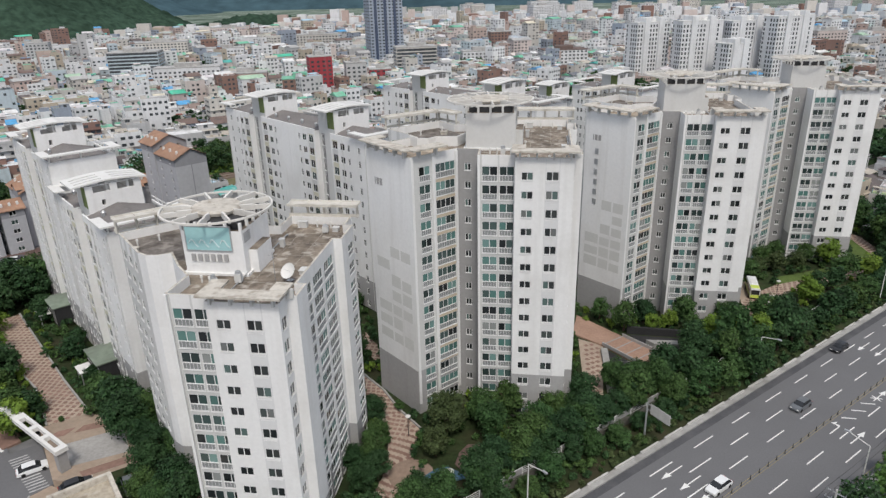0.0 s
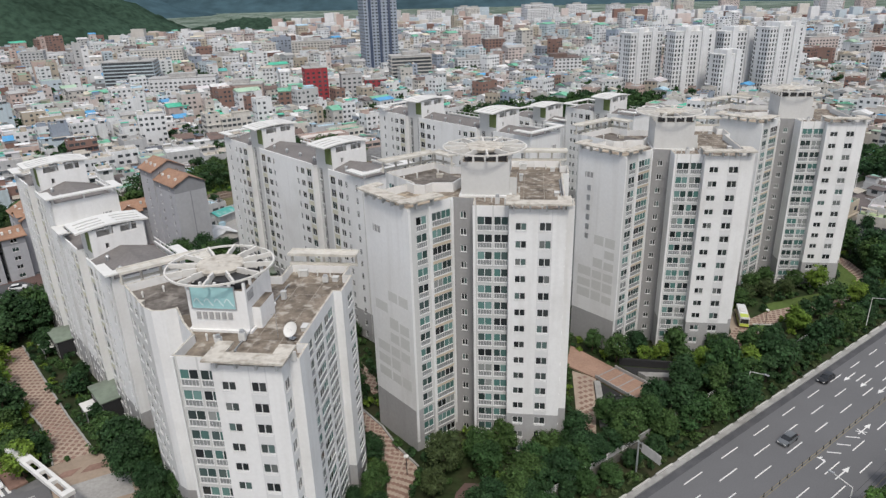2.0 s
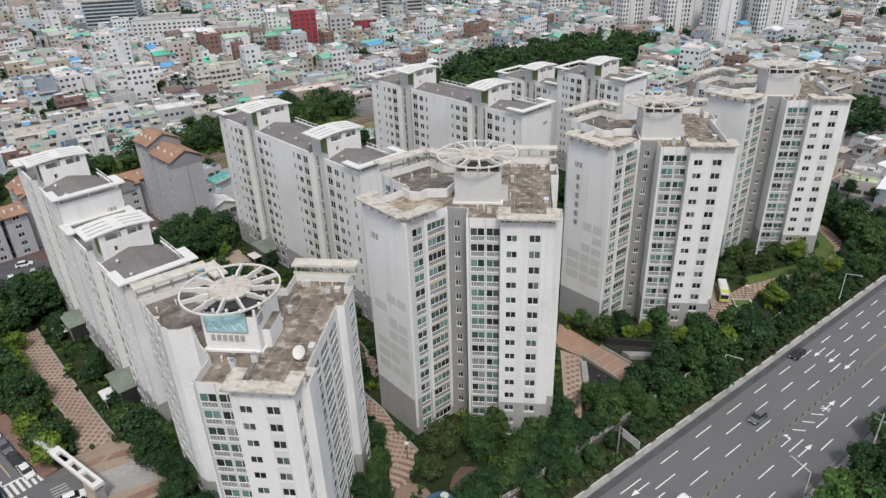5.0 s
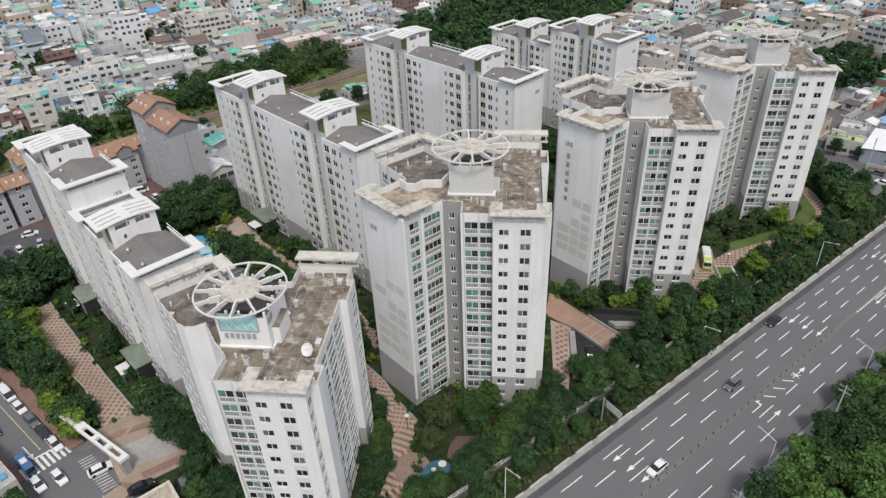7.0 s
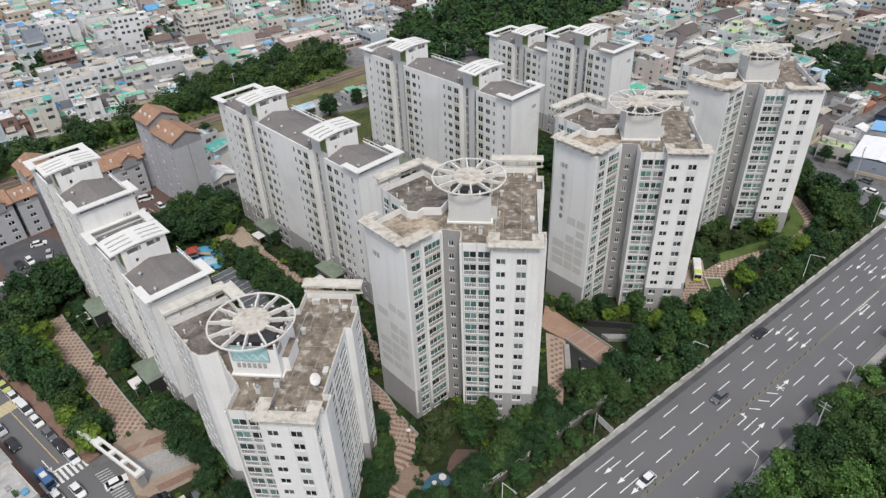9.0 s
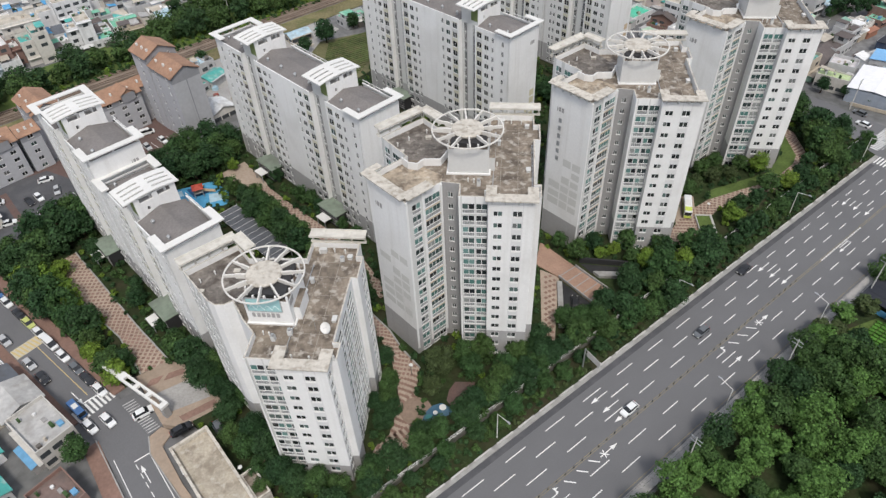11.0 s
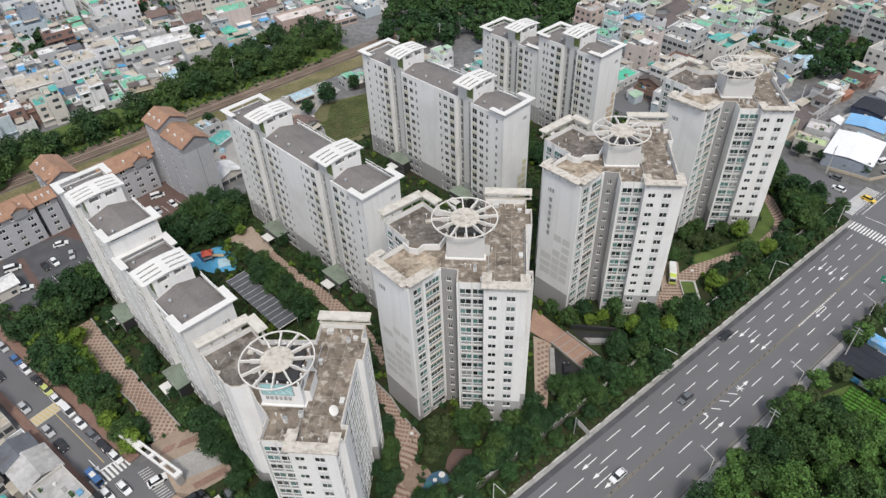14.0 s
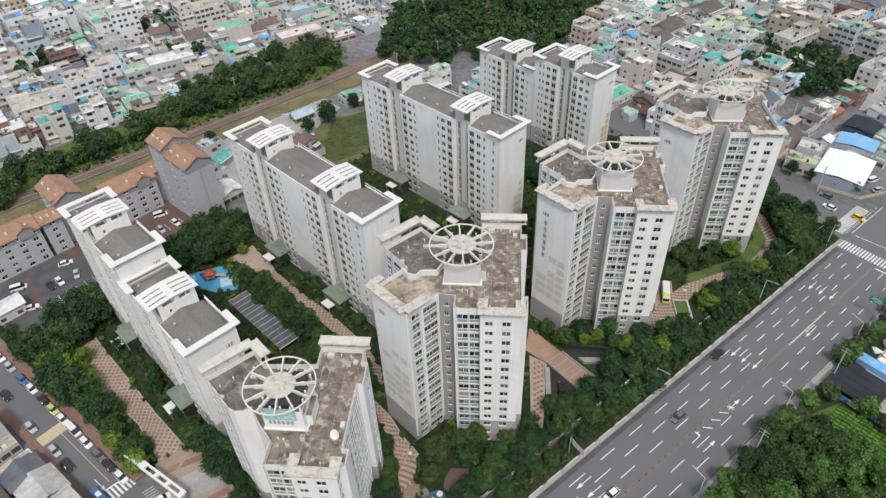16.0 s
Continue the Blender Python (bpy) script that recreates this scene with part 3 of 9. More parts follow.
        part("roof_pipe", v, M_METAL, th)
    v = MB()
    v.box(2.2, 2.9, -8.6, -7.9, H, H + 1.1)
    v.cyl(2.55, -8.25, H + 1.1, H + 1.5, 0.33, 0.28, 10, 1)
    part("vent_stack", v, [M_PALE, M_METAL], th)
    if not sign:
        a, b = poly[19], poly[20]
        # painted grid on the blind side wall
        for r in range(1, 8):
            hh = 8.9 + r * STOREY * 0.9
            for u0, u1 in ((1.2, 4.6), (5.0, 7.4), (7.8, 10.2)):
                if rng.random() < 1.15 - r * 0.1:
                    pn = MB()
                    pn.box(0, u1 - u0, -0.012, -0.004, 0, 1.75 + 0.3 * (rng.random() < 0.4))
                    part("painted_panel", pn, M_PANEL, th, m=wall_pose(a, b, u0, hh))
        bars(th, a, b, 1.9, H - 4.4, [(0, 0, 0.18, 1.1), (0.45, 0, 0.6, 1.1), (1.3, 0, 0.6, 1.1)], M_DARKGREY)
    return th


# ---- the slab blocks with the slotted white canopies ----
def slotted_canopy(parent, u0, u1, v0, v1, z):
    """A shallow arched slab across the stair tower, with two groups of slots."""
    k = 14
    cs = [(i / k, z + 0.55 * math.sin(math.pi * i / k)) for i in range(k + 1)]
    g = MB()
    w = (u1 - u0)
    for (s0, z0), (s1, z1) in zip(cs, cs[1:]):
        y0, y1 = v0 + (v1 - v0) * s0, v0 + (v1 - v0) * s1
        sm = (s0 + s1) / 2
        slots = [(0.0, 1.0)]
        if 0.08 < sm < 0.40 or 0.60 < sm < 0.92:
            slots = [(0, 0.17), (0.25, 0.42), (0.5, 0.67), (0.75, 1.0)]
        for a, b in slots:
            xa, xb = u0 + w * a, u0 + w * b
            n = len(g.v)
            g.v += [(xa, y0, z0), (xb, y0, z0), (xb, y1, z1), (xa, y1, z1), (xa, y0, z0 + .28), (xb, y0, z0 + .28), (xb, y1, z1 + .28), (xa, y1, z1 + .28)]
            for f in ((3, 2, 1, 0), (4, 5, 6, 7), (0, 1, 5, 4), (1, 2, 6, 5), (2, 3, 7, 6), (3, 0, 4, 7)):
                g.f.append(tuple(n + i for i in f))
                g.m.append(0)
    part("slotted_canopy", g, M_CANOPY, parent, "white arched concrete canopy with slots")


def end_canopy(parent, u, v0, v1, z, reach, sgn, name="end_canopy"):
    """A white flat frame round the end of a roof, open in the middle."""
    g = MB()
    g.box(min(u, u + sgn * 1.7), max(u, u + sgn * 1.7), v0, v1, z, z + 0.26)
    for v in (v0, v1 - 1.7):
        x0, x1 = sorted((u + sgn * 1.7, u + sgn * reach))
        g.box(x0, x1, v, v + 1.7, z + 0.003, z + 0.257)
    for v in (v0 + 1.2, (v0 + v1) / 2, v1 - 1.5):
        g.box(u + sgn * 1.15 - 0.15, u + sgn * 1.15 + 0.15, v, v + 0.3, z - 1.4, z)
    part(name, g, M_CANOPY, parent, "white flat roof-edge canopy")


def slab_block(label, x, y, z, turn, units, yard=True, depth=12.0, tint=M_YELLOW, detail=True, seed=1, side=""):
    """units: (start, end, floors); each unit is flat, stair tower, flat, or for a long one flat, stair, two flats, stair, flat."""
    th = tagged(empty("apartment_slab", pose(x, y, z, 0, 0, turn)), label, "apartment block", "long apartment blocks")
    WHITE, PALE, GREY, DARK, TINT = range(5)
    mats = [M_WHITE, M_PALE, M_PLINTH, M_DARKGREY, tint, M_COPING]
    for ui, (s, e, floors, *first) in enumerate(units):
        H = floors * STOREY
        plinth = 7.0
        L = e - s
        stairs = [(s + first[0], s + first[0] + 6.2)] if first else [(s + 13.8, s + 20.0)] if L < 45 else [(s + 13.2, s + 19.6), (e - 19.6, e - 13.2)]
        cuts = [s] + [c for p in stairs for c in p] + [e]
        wall = MB()
        small, tall = (0.68, 2.12), (0.55, 2.25)
        for k in range(len(cuts) - 1):
            u0, u1 = cuts[k], cuts[k + 1]
            w = u1 - u0
            stair = k % 2 == 1
            front = -1.3 if stair else 0.0
            a, b = (u1, front), (u0, front)
            if stair:
                spec = [(0.95, 1.85, 0.12, 2.55), (w - 1.75, w - 0.95, 0.12, 2.55)]
                Ht = H + 5.3
            else:
                spec = []
                if k > 0:
                    spec += [(w - 2.5, w - 0.7, *tall), (w - 5.2, w - 3.6, *small), (w - 7.1, w - 6.3, *small)]
                if k < len(cuts) - 2:
                    spec += [(0.7, 2.5, *tall), (3.6, 5.2, *small), (6.3, 7.1, *small)]
                if k == 0:
                    spec += [(w - 3.2, w - 2.4, *small)]
                if k == len(cuts) - 2:
                    spec += [(2.4, 3.2, *small)]
                Ht = H + 0.5
            spec = sorted(spec)
            wins = [(p, q, r * STOREY + c, r * STOREY + d) for r in range(floors) for p, q, c, d in spec]

            def paint(u, zz, stair=stair, w=w, k=k):
                if zz < plinth:
                    return GREY
                # stair slots: the darkness of a recess put into the flat wall's colour
                if stair:
                    return DARK if (0.9 < u < 2.2 or w - 2.0 < u < w - 0.7) and zz < H else PALE
                if (k > 0 and w - 2.7 < u < w - 0.5) or (k < len(cuts) - 2 and 0.5 < u < 2.7):
                    return (TINT if int(zz / STOREY + 0.3) % 3 else PALE) if zz < H - 0.4 else WHITE
                return WHITE

            facade(wall, a, b, 0, Ht, wins, paint, [plinth, H, H - 0.4, *(f * STOREY + 2.0 for f in range(floors))], cols=(0.9, 2.2, w - 2.0, w - 0.7) if stair else tuple(c for c in (0.5, 2.7, w - 2.7, w - 0.5) if 0 < c < w))
            for p, q, c, d in wins:
                add_window(th, a, b, p, q, c, d, "slide", (2 if q - p > 1.2 else 1) if detail else 0)
            # back, and the steps between the parts
            if stair:
                facade(wall, (u0, -depth + 1.5), (u1, -depth + 1.5), 0, Ht)
                for uu, s1 in ((u0, 1), (u1, -1)):
                    p, q = ((uu, -1.3), (uu, -depth + 1.5)) if s1 > 0 else ((uu, -depth + 1.5), (uu, -1.3))
                    ow = [(1.2, 4.0, Ht - 1.35, Ht - 0.15), (5.2, 8.0, Ht - 1.35, Ht - 0.15), (2.3, 2.9, H + 1.6, H + 2.6)]
                    facade(wall, p, q, H, Ht, ow, reveal=0.35)
                    pr, qr = ((uu, 0.0), (uu, -1.3)) if s1 < 0 else ((uu, -1.3), (uu, 0.0))
                    facade(wall, pr, qr, 0, H + 0.5)
                # dark-coloured floor and added inner panel stand for the unlit space behind the openings
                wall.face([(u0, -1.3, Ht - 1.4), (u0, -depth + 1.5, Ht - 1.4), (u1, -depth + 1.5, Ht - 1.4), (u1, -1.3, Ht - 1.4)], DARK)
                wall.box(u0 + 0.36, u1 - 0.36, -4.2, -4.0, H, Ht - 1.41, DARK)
            else:
                facade(wall, (u0, -depth), (u1, -depth), 0, H + 0.5)
        facade(wall, (s, 0), (s, -depth), 0, H + 0.5, (), lambda u, zz: GREY if zz < plinth else WHITE, [plinth])
        facade(wall, (e, -depth), (e, 0), 0, H + 0.5, (), lambda u, zz: GREY if zz < plinth else WHITE, [plinth])
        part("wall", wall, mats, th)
        for uu in (s + 0.5, s + 8.6, e - 0.5, e - 8.6):
            dp = MB()
            dp.cyl(uu, 0.1, 0.2, H + 0.3, 0.07, 0.07, 6)
            part("down_pipe", dp, M_PALE, th)
        # low dark roofs between the towers, with parapets
        for k in range(0, len(cuts) - 1, 2):
            u0, u1 = cuts[k], cuts[k + 1]
            rf = MB()
            zr, rise, mid = H + 0.15, 1.5, -depth / 2
            i0 = 0.4 if k == 0 else 0.0
            i1 = 0.4 if k == len(cuts) - 2 else 0.0
            A, B, C, D = (u0 + i0, -depth + 0.5, zr), (u1 - i1, -depth + 0.5, zr), (u1 - i1, -0.5, zr), (u0 + i0, -0.5, zr)
            R0, R1 = (u0 + i0 + (3.0 if k == 0 else 0), mid, zr + rise), (u1 - i1 - (3.0 if k == len(cuts) - 2 else 0), mid, zr + rise)
            rf.face([A, B, R1, R0])
            rf.face([C, D, R0, R1])
            rf.face([D, A, R0])
            rf.face([B, C, R1])
            part("roof", rf, M_SHINGLE, th, "dark grey low hipped roof")
            pp = MB()
            for v0, v1 in ((-0.28, 0.004), (-depth - 0.004, -depth + 0.28)):
                pp.box(u0, u1, v0, v1, H + 0.5, H + 0.85)
            if k == 0:
                pp.box(s - 0.004, s + 0.28, -depth + 0.28, -0.28, H + 0.5, H + 0.85)
            if k == len(cuts) - 2:
                pp.box(e - 0.28, e + 0.004, -depth + 0.28, -0.28, H + 0.5, H + 0.85)
            part("parapet", pp, M_WHITE, th)
            rl_ = MB()
            rl_.box(u0 + 0.2, u1 - 0.2, -depth + 0.08, -depth + 0.2, H + 1.55, H + 1.68)
            for q in range(int((u1 - u0) / 2.0)):
                rl_.box(u0 + 0.6 + 2.0 * q, u0 + 0.72 + 2.0 * q, -depth + 0.08, -depth + 0.2, H + 0.85, H + 1.55)
            part("back_rail", rl_, M_WHITE, th)
            for q in range(2 if u1 - u0 < 16 else 4):
                uu = u0 + (u1 - u0) * (q + 0.5) / (2 if u1 - u0 < 16 else 4)
                v = MB()
                v.cyl(uu, -2.6, H + 0.5, H + 1.35, 0.28, 0.28, 10)
                v.cyl(uu, -2.6, H + 1.35, H + 1.65, 0.42, 0.2, 10)
                part("roof_vent", v, M_METAL, th)
        for u0, u1 in stairs:
            slotted_canopy(th, u0 - 0.5, u1 + 0.1, -depth + 0.6, 0.9, H + 5.3)
            cw = MB()
            for v in (-1.7, -5.0, -8.4):
                cw.box(u0 + 0.5, u1 - 0.5, v - 0.2, v + 0.2, H + 3.91, H + 5.6)
            part("canopy_wall", cw, M_PALE, th)
            gp = MB()
            gp.box(u0 + 0.15, u0 + 2.6, -1.304, -1.24, H + 1.4, H + 5.0)
            part("green_panel", gp, M_GREENPANEL, th, "dull green panel")
        end_canopy(th, s - 1.0, -depth - 1.0, 1.0, H + 2.0, 6.0, 1)
        end_canopy(th, e + 1.0, -depth - 1.0, 1.0, H + 2.0, 6.0, -1)
        bars(th, (s, 0), (s, -depth), depth - 3.4, H - 3.6, [(0, 0, 0.16, 0.95), (0.4, 0, 0.5, 0.95), (1.1, 0, 0.5, 0.95)], M_DARKGREY)
        if side and ui == 0:
            for r in range(6):
                for u0, u1 in ((depth - 5.2, depth - 3.0), (depth - 2.8, depth - 0.6)) if side == "grey" else ((5.4, 7.2), (7.4, 9.2), (9.4, 11.2)):
                    if side == "grey" and r > 3 and u0 < depth - 3:
                        continue
                    if side in ("yellow", "ochre") and u0 < 5.0 + 0.8 * r:
                        continue
                    pn = MB()
                    pn.box(0, u1 - u0, -0.012, -0.004, 0, 2.0)
                    part("painted_panel", pn, {"grey": M_PANELDARK, "yellow": M_PANELYELLOW, "ochre": M_PANELOCHRE}[side], th, m=wall_pose((s, 0), (s, -depth), u0, (7.6 if side == "grey" else 4.4) + 2.5 * r))
        # dark glazed entrance halls
        for u0, u1 in stairs if yard else ():
            hall = tagged(empty("entrance_hall", pose(x, y, z, 0, 0, turn)), "dark glazed entrance hall with a green flat roof", "entrance hall", "entrance halls of the blocks")
            h = MB()
            h.box(u0 - 1.0, u1 + 0.4, -1.2, 3.2, 0, 4.2)
            part("body", h, M_DARKMETAL, hall)
            h = MB()
            h.box(u0 - 1.3, u1 + 0.7, -1.2, 3.6, 4.2, 4.45)
            part("roof", h, M_HALLTOP, hall, "faded green flat roof")
            for k in range(4):
                h = MB()
                h.box(u0 - 1.04, u1 + 0.44, 3.2, 3.26, 0.7 + 0.9 * k, 0.82 + 0.9 * k)
                part("slat", h, M_PLINTH, hall)
            h = MB()
            h.box(u0 + 1.2, u1 - 1.4, 3.6, 6.0, 2.5, 2.7)
            part("porch_roof", h, M_CANOPY, hall, "pale porch roof")
            for uu in (u0 + 1.3, u1 - 1.6):
                h = MB()
                h.box(uu, uu + 0.2, 5.6, 5.8, 0, 2.5)
                part("porch_post", h, M_METAL, hall)
    return th


M_PANELDARK = surface("grey_louvred_panel", (0.46, 0.455, 0.44), 0.75, 0.05, 2.0, 0.1)
M_PANELOCHRE = surface("faded_ochre_wall_panel", (0.56, 0.44, 0.31), 0.75, 0.06, 2.0, 0.1)
M_PANELYELLOW = surface("faded_yellow_wall_panel", (0.60, 0.56, 0.38), 0.75, 0.05, 2.0, 0.1)
M_CREAMSLAB = surface("weathered_cream_slab", (0.58, 0.555, 0.50), 0.85, 0.06, 1.5, 0.2, stains=0.4, stain_size=0.5, dirt=(0.34, 0.30, 0.25))
M_WHEEL = surface("weathered_white_concrete", (0.66, 0.64, 0.60), 0.8, 0.05, 1.5, 0.2, stains=0.25, stain_size=0.7, dirt=(0.4, 0.37, 0.33))
M_PANEL = surface("light_grey_wall_panel", (0.60, 0.60, 0.575), 0.75, 0.03, 2.0, 0.05)
M_HALLTOP = surface("faded_green_roof", (0.20, 0.24, 0.19), 0.85, 0.15, 1.0, 0.2, stains=0.4)
DISC = Vector((7.2, 108.3))
star_tower("white fifteen-storey tower with ochre bands and a spoked roof wheel", DISC.x, DISC.y, 2.3, 15, seed=3)
star_tower("white fifteen-storey tower with grey sign bars down its blind wall", DISC.x + 40.9, DISC.y + 31.5, 1.6, 15, seed=4)
star_tower("white fifteen-storey tower beside the crossing, with a spoked roof wheel", DISC.x + 81.8, DISC.y + 63.3, 0.9, 15, seed=5, far=True)
sign_tower = star_tower("white twelve-storey tower with a teal sign under its spoked roof wheel", -29.3, 80.5, 2.4, 12, sign=True, tint=M_YELLOW, seed=6)

slab_block("long white thirteen-storey block with two slotted white canopies", -16.0, 131.6, 2.8, 132.1, [(0.0, 63.6, 13)], detail=False)
slab_block("long white thirteen-storey block beside a ploughed field", 22.9, 167.9, 2.8, 132.1, [(0.0, 63.6, 13)], detail=False, side="yellow")
slab_block("stepped white block of eleven and thirteen storeys by the entrance street", -53.2, 97.3, 2.4, 131.5, [(0.0, 31.4, 11), (31.8, 63.6, 13)], detail=False, side="grey")
slab_block("white block seen behind the others, with cream bays", 60.5, 208.0, 2.7, 130.0, [(0.0, 27.4, 12, 10.2), (27.7, 55.6, 10, 9.6)], detail=False, side="ochre")

# ---- ground, roads, paths ----
M_BRIDGE = surface("red_bridge_pavers", (0.36, 0.235, 0.175), 0.9, 0.12, 2.6, 0.2, bump=0.2, stains=0.3, stain_size=0.8, dirt=(0.25, 0.15, 0.11))
M_DARKASPHALT = surface("darker_asphalt", (0.085, 0.086, 0.092), 0.9, 0.1, 3.0, 0.06, bump=0.2, stains=0.5, stain_size=0.3, dirt=(0.125, 0.125, 0.13))
# dark concrete with darker patches for the retaining wall
M_DARKWALL = surface("dark_concrete", (0.13, 0.125, 0.11), 0.9, 0.15, 1.0, 0.1, stains=0.5, stain_size=0.4, dirt=(0.05, 0.06, 0.035))
M_TERRACE = surface("brown_terrace_paving", (0.27, 0.20, 0.155), 0.9, 0.12, 1.5, 0.2, bump=0.15)
M_CREAMPAINT = surface("cream_road_paint", (0.52, 0.47, 0.36), 0.8, 0.1, 2.0)
RD = Vector((math.cos(radians(35.8)), math.sin(radians(35.8))))
RN = Vector((RD.y, -RD.x))


def rf(s, off):
    """A place along the main road: s metres along it, off metres across."""
    p = RD * s + RN * off
    return (p.x, p.y)


def ccw(poly):
    a = sum(p[0] * q[1] - q[0] * p[1] for p, q in zip(poly, poly[1:] + poly[:1]))
    return list(poly) if a > 0 else list(poly)[::-1]


def sheet(name, poly, z, mat, label, category="ground", thick=0.3, kind="structure"):
    g = MB()
    g.hexa(ccw(poly), z - thick, z)
    return tagged(part(name, g, mat), label, category, kind=kind)


def inside(p, poly):
    x, y = p
    hit = False
    for (x0, y0), (x1, y1) in zip(poly, poly[1:] + poly[:1]):
        if (y0 > y) != (y1 > y) and x < (x1 - x0) * (y - y0) / (y1 - y0) + x0:
            hit = not hit
    return hit


def ribbon(name, left, right, z, mat, label, category="path", thick=0.3, lift=0.0):
    """A paved strip between two lines of the plan."""
    g = MB()
    g.hexa(ccw(list(left) + list(right)[::-1]), z - thick, z + lift)
    return tagged(part(name, g, mat), label, category, kind="structure")


g = MB()
k = 44
for i in range(k):
    for j in range(k):
        x0, x1 = -4600 + 9200 * i / k, -4600 + 9200 * (i + 1) / k
        y0, y1 = -1500 + 6300 * j / k, -1500 + 6300 * (j + 1) / k
        g.face([(x0, y0, -0.25), (x1, y0, -0.25), (x1, y1, -0.25), (x0, y1, -0.25)])
tagged(part("ground", g, M_TOWNGROUND), "grey-brown town ground reaching to the horizon", "ground", kind="structure")

road = sheet("road", [rf(-80, -28.6), rf(700, -28.6), rf(700, -51.2), rf(-80, -51.2)], 0.0, M_ASPHALT, "wide grey asphalt road with seven lanes", "road", 0.2)
cross_road = sheet("road", [rf(204, -51.3), rf(204, -200), rf(222, -200), rf(222, -51.3)], 0.004, M_ASPHALT, "asphalt side street meeting the main road", "road", 0.2)
sheet("road", [rf(206, -28.5), rf(206, 140), rf(222, 140), rf(222, -28.5)], 0.004, M_ASPHALT, "asphalt side street beyond the crossing", "road", 0.2)

SITE = ccw([rf(-10, -57.6), rf(204, -57.6), rf(203, -128), (20, 262), (-8, 238), (-20, 229), (-34, 214), (-50, 200), (-62, 193), (-72, 188), (-82, 178), (-90, 165), (-101, 150), (-111, 138), (-71, 95), (-57, 84), (-37, 62)])
sheet("ground", SITE, 2.3, M_GRASS, "planted ground of the housing estate, grass and soil", "ground", 2.6)
g = MB()
for s0, s1 in ((-10, 60), (60, 130), (130, 204)):
    a, b, c, d = rf(s0, -52.3), rf(s1, -52.3), rf(s1, -57.6), rf(s0, -57.6)
    g.face([(*a, 0.35), (*b, 0.35), (*c, 1.3), (*d, 1.3)])
tagged(part("verge", g, M_GRASS), "sloping roadside verge of weeds and soil", "verge", kind="structure")
g = MB()
g.hexa(ccw([rf(-10, -51.2), rf(204, -51.2), rf(204, -52.3), rf(-10, -52.3)]), -0.2, 0.22)
tagged(part("pavement", g, M_KERB), "narrow concrete strip and kerb along the road", "pavement", kind="structure")
for s in range(2, 200, 6):
    g = MB()
    g.hexa(ccw([rf(s, -52.0), rf(s + 4.4, -52.0), rf(s + 4.4, -52.3), rf(s, -52.3)]), 0.22, 0.55)
    tagged(part("kerb_block", g, M_CONCRETE), "low concrete edging block beside the road", "kerb block", "edging blocks of the verge")
g = MB()
g.hexa(ccw([rf(-10, -57.5), rf(204, -57.5), rf(204, -57.9), rf(-10, -57.9)]), 0.2, 2.75)
tagged(part("retaining_wall", g, M_DARKWALL), "grey concrete retaining wall of the estate", "wall", kind="structure")
sheet("pavement", [rf(60, -28.5), rf(204, -28.5), rf(204, -26.2), rf(60, -26.2)], 0.16, M_PAVE, "grey paved footway beyond the road", "pavement", 0.4)

# lane markings
_dash = {}


def dash_mesh(length):
    """A lane dash of about that length, shared between alike ones."""
    key = round(length * 2) / 2
    if key not in _dash:
        d = MB()
        d.box(0, key, -0.10, 0.10, 0, 0.006)
        _dash[key] = d.mesh("lane_dash", [M_MARK])
    return _dash[key]


def mark(mesh, s, off, name="lane_dash", turn=0.0, parent=None, z=0.004):
    x, y = rf(s, off)
    part(name, mesh, None, parent or road, m=pose(x, y, z, 0, 0, 35.8 + turn))


# the dashes stand closer towards the crossing
for off, first in ((-48.15, 82.3), (-45.1, 76.6), (-41.95, 82.2), (-35.45, 70.7), (-32.1, 64.9)):
    s = first - 11.2 * 10
    while s < 195:
        pitch = min(11.2, max(7.5, 11.0 - 0.037 * (s - 70)))
        if s > -40:
            mark(dash_mesh(0.49 * pitch), s, off)
        s += pitch
for off, mt, nm in ((-39.0, M_WORNYELLOW, "centre_line"), (-38.6, M_WORNYELLOW, "centre_line"), (-29.1, M_WORNYELLOW, "edge_line")):
    g = MB()
    g.hexa(ccw([rf(-80, off - 0.05), rf(198, off - 0.05), rf(198, off + 0.05), rf(-80, off + 0.05)]), 0.003, 0.009)
    part(nm, g, mt, road)
arrow = MB()
arrow.box(0, 3.2, -0.1, 0.1, 0, 0.006)
arrow.face([(3.2, -0.5, 0.006), (5.0, 0, 0.006), (3.2, 0.5, 0.006)])
arrow_mesh = arrow.mesh("lane_arrow", [M_MARK])
turn_arrow = MB()
turn_arrow.box(0, 3.2, -0.1, 0.1, 0, 0.006)
turn_arrow.face([(3.2, -0.1, 0.006), (3.6, 0.2, 0.006), (3.3, 0.9, 0.006), (2.9, 0.1, 0.006)])
turn_arrow.face([(3.1, 0.7, 0.006), (4.2, 0.8, 0.006), (3.1, 1.4, 0.006)])
turn_mesh = turn_arrow.mesh("lane_arrow", [M_MARK])
for s in (72.4, 134.0, 174.6):
    for j, off in enumerate((-46.7, -43.65, -40.5)):
        mark(arrow_mesh, s + 4.6 + 0.2 * j, off, "lane_arrow", 180)
bar = MB()
bar.box(-1.15, 1.15, -0.13, 0.13, 0, 0.006)
bar_mesh = bar.mesh("hatch_bar", [M_MARK])
star_bar = MB()
star_bar.box(-0.95, 0.95, -0.11, 0.11, 0, 0.006)
star_mesh = star_bar.mesh("hatch_bar", [M_MARK])
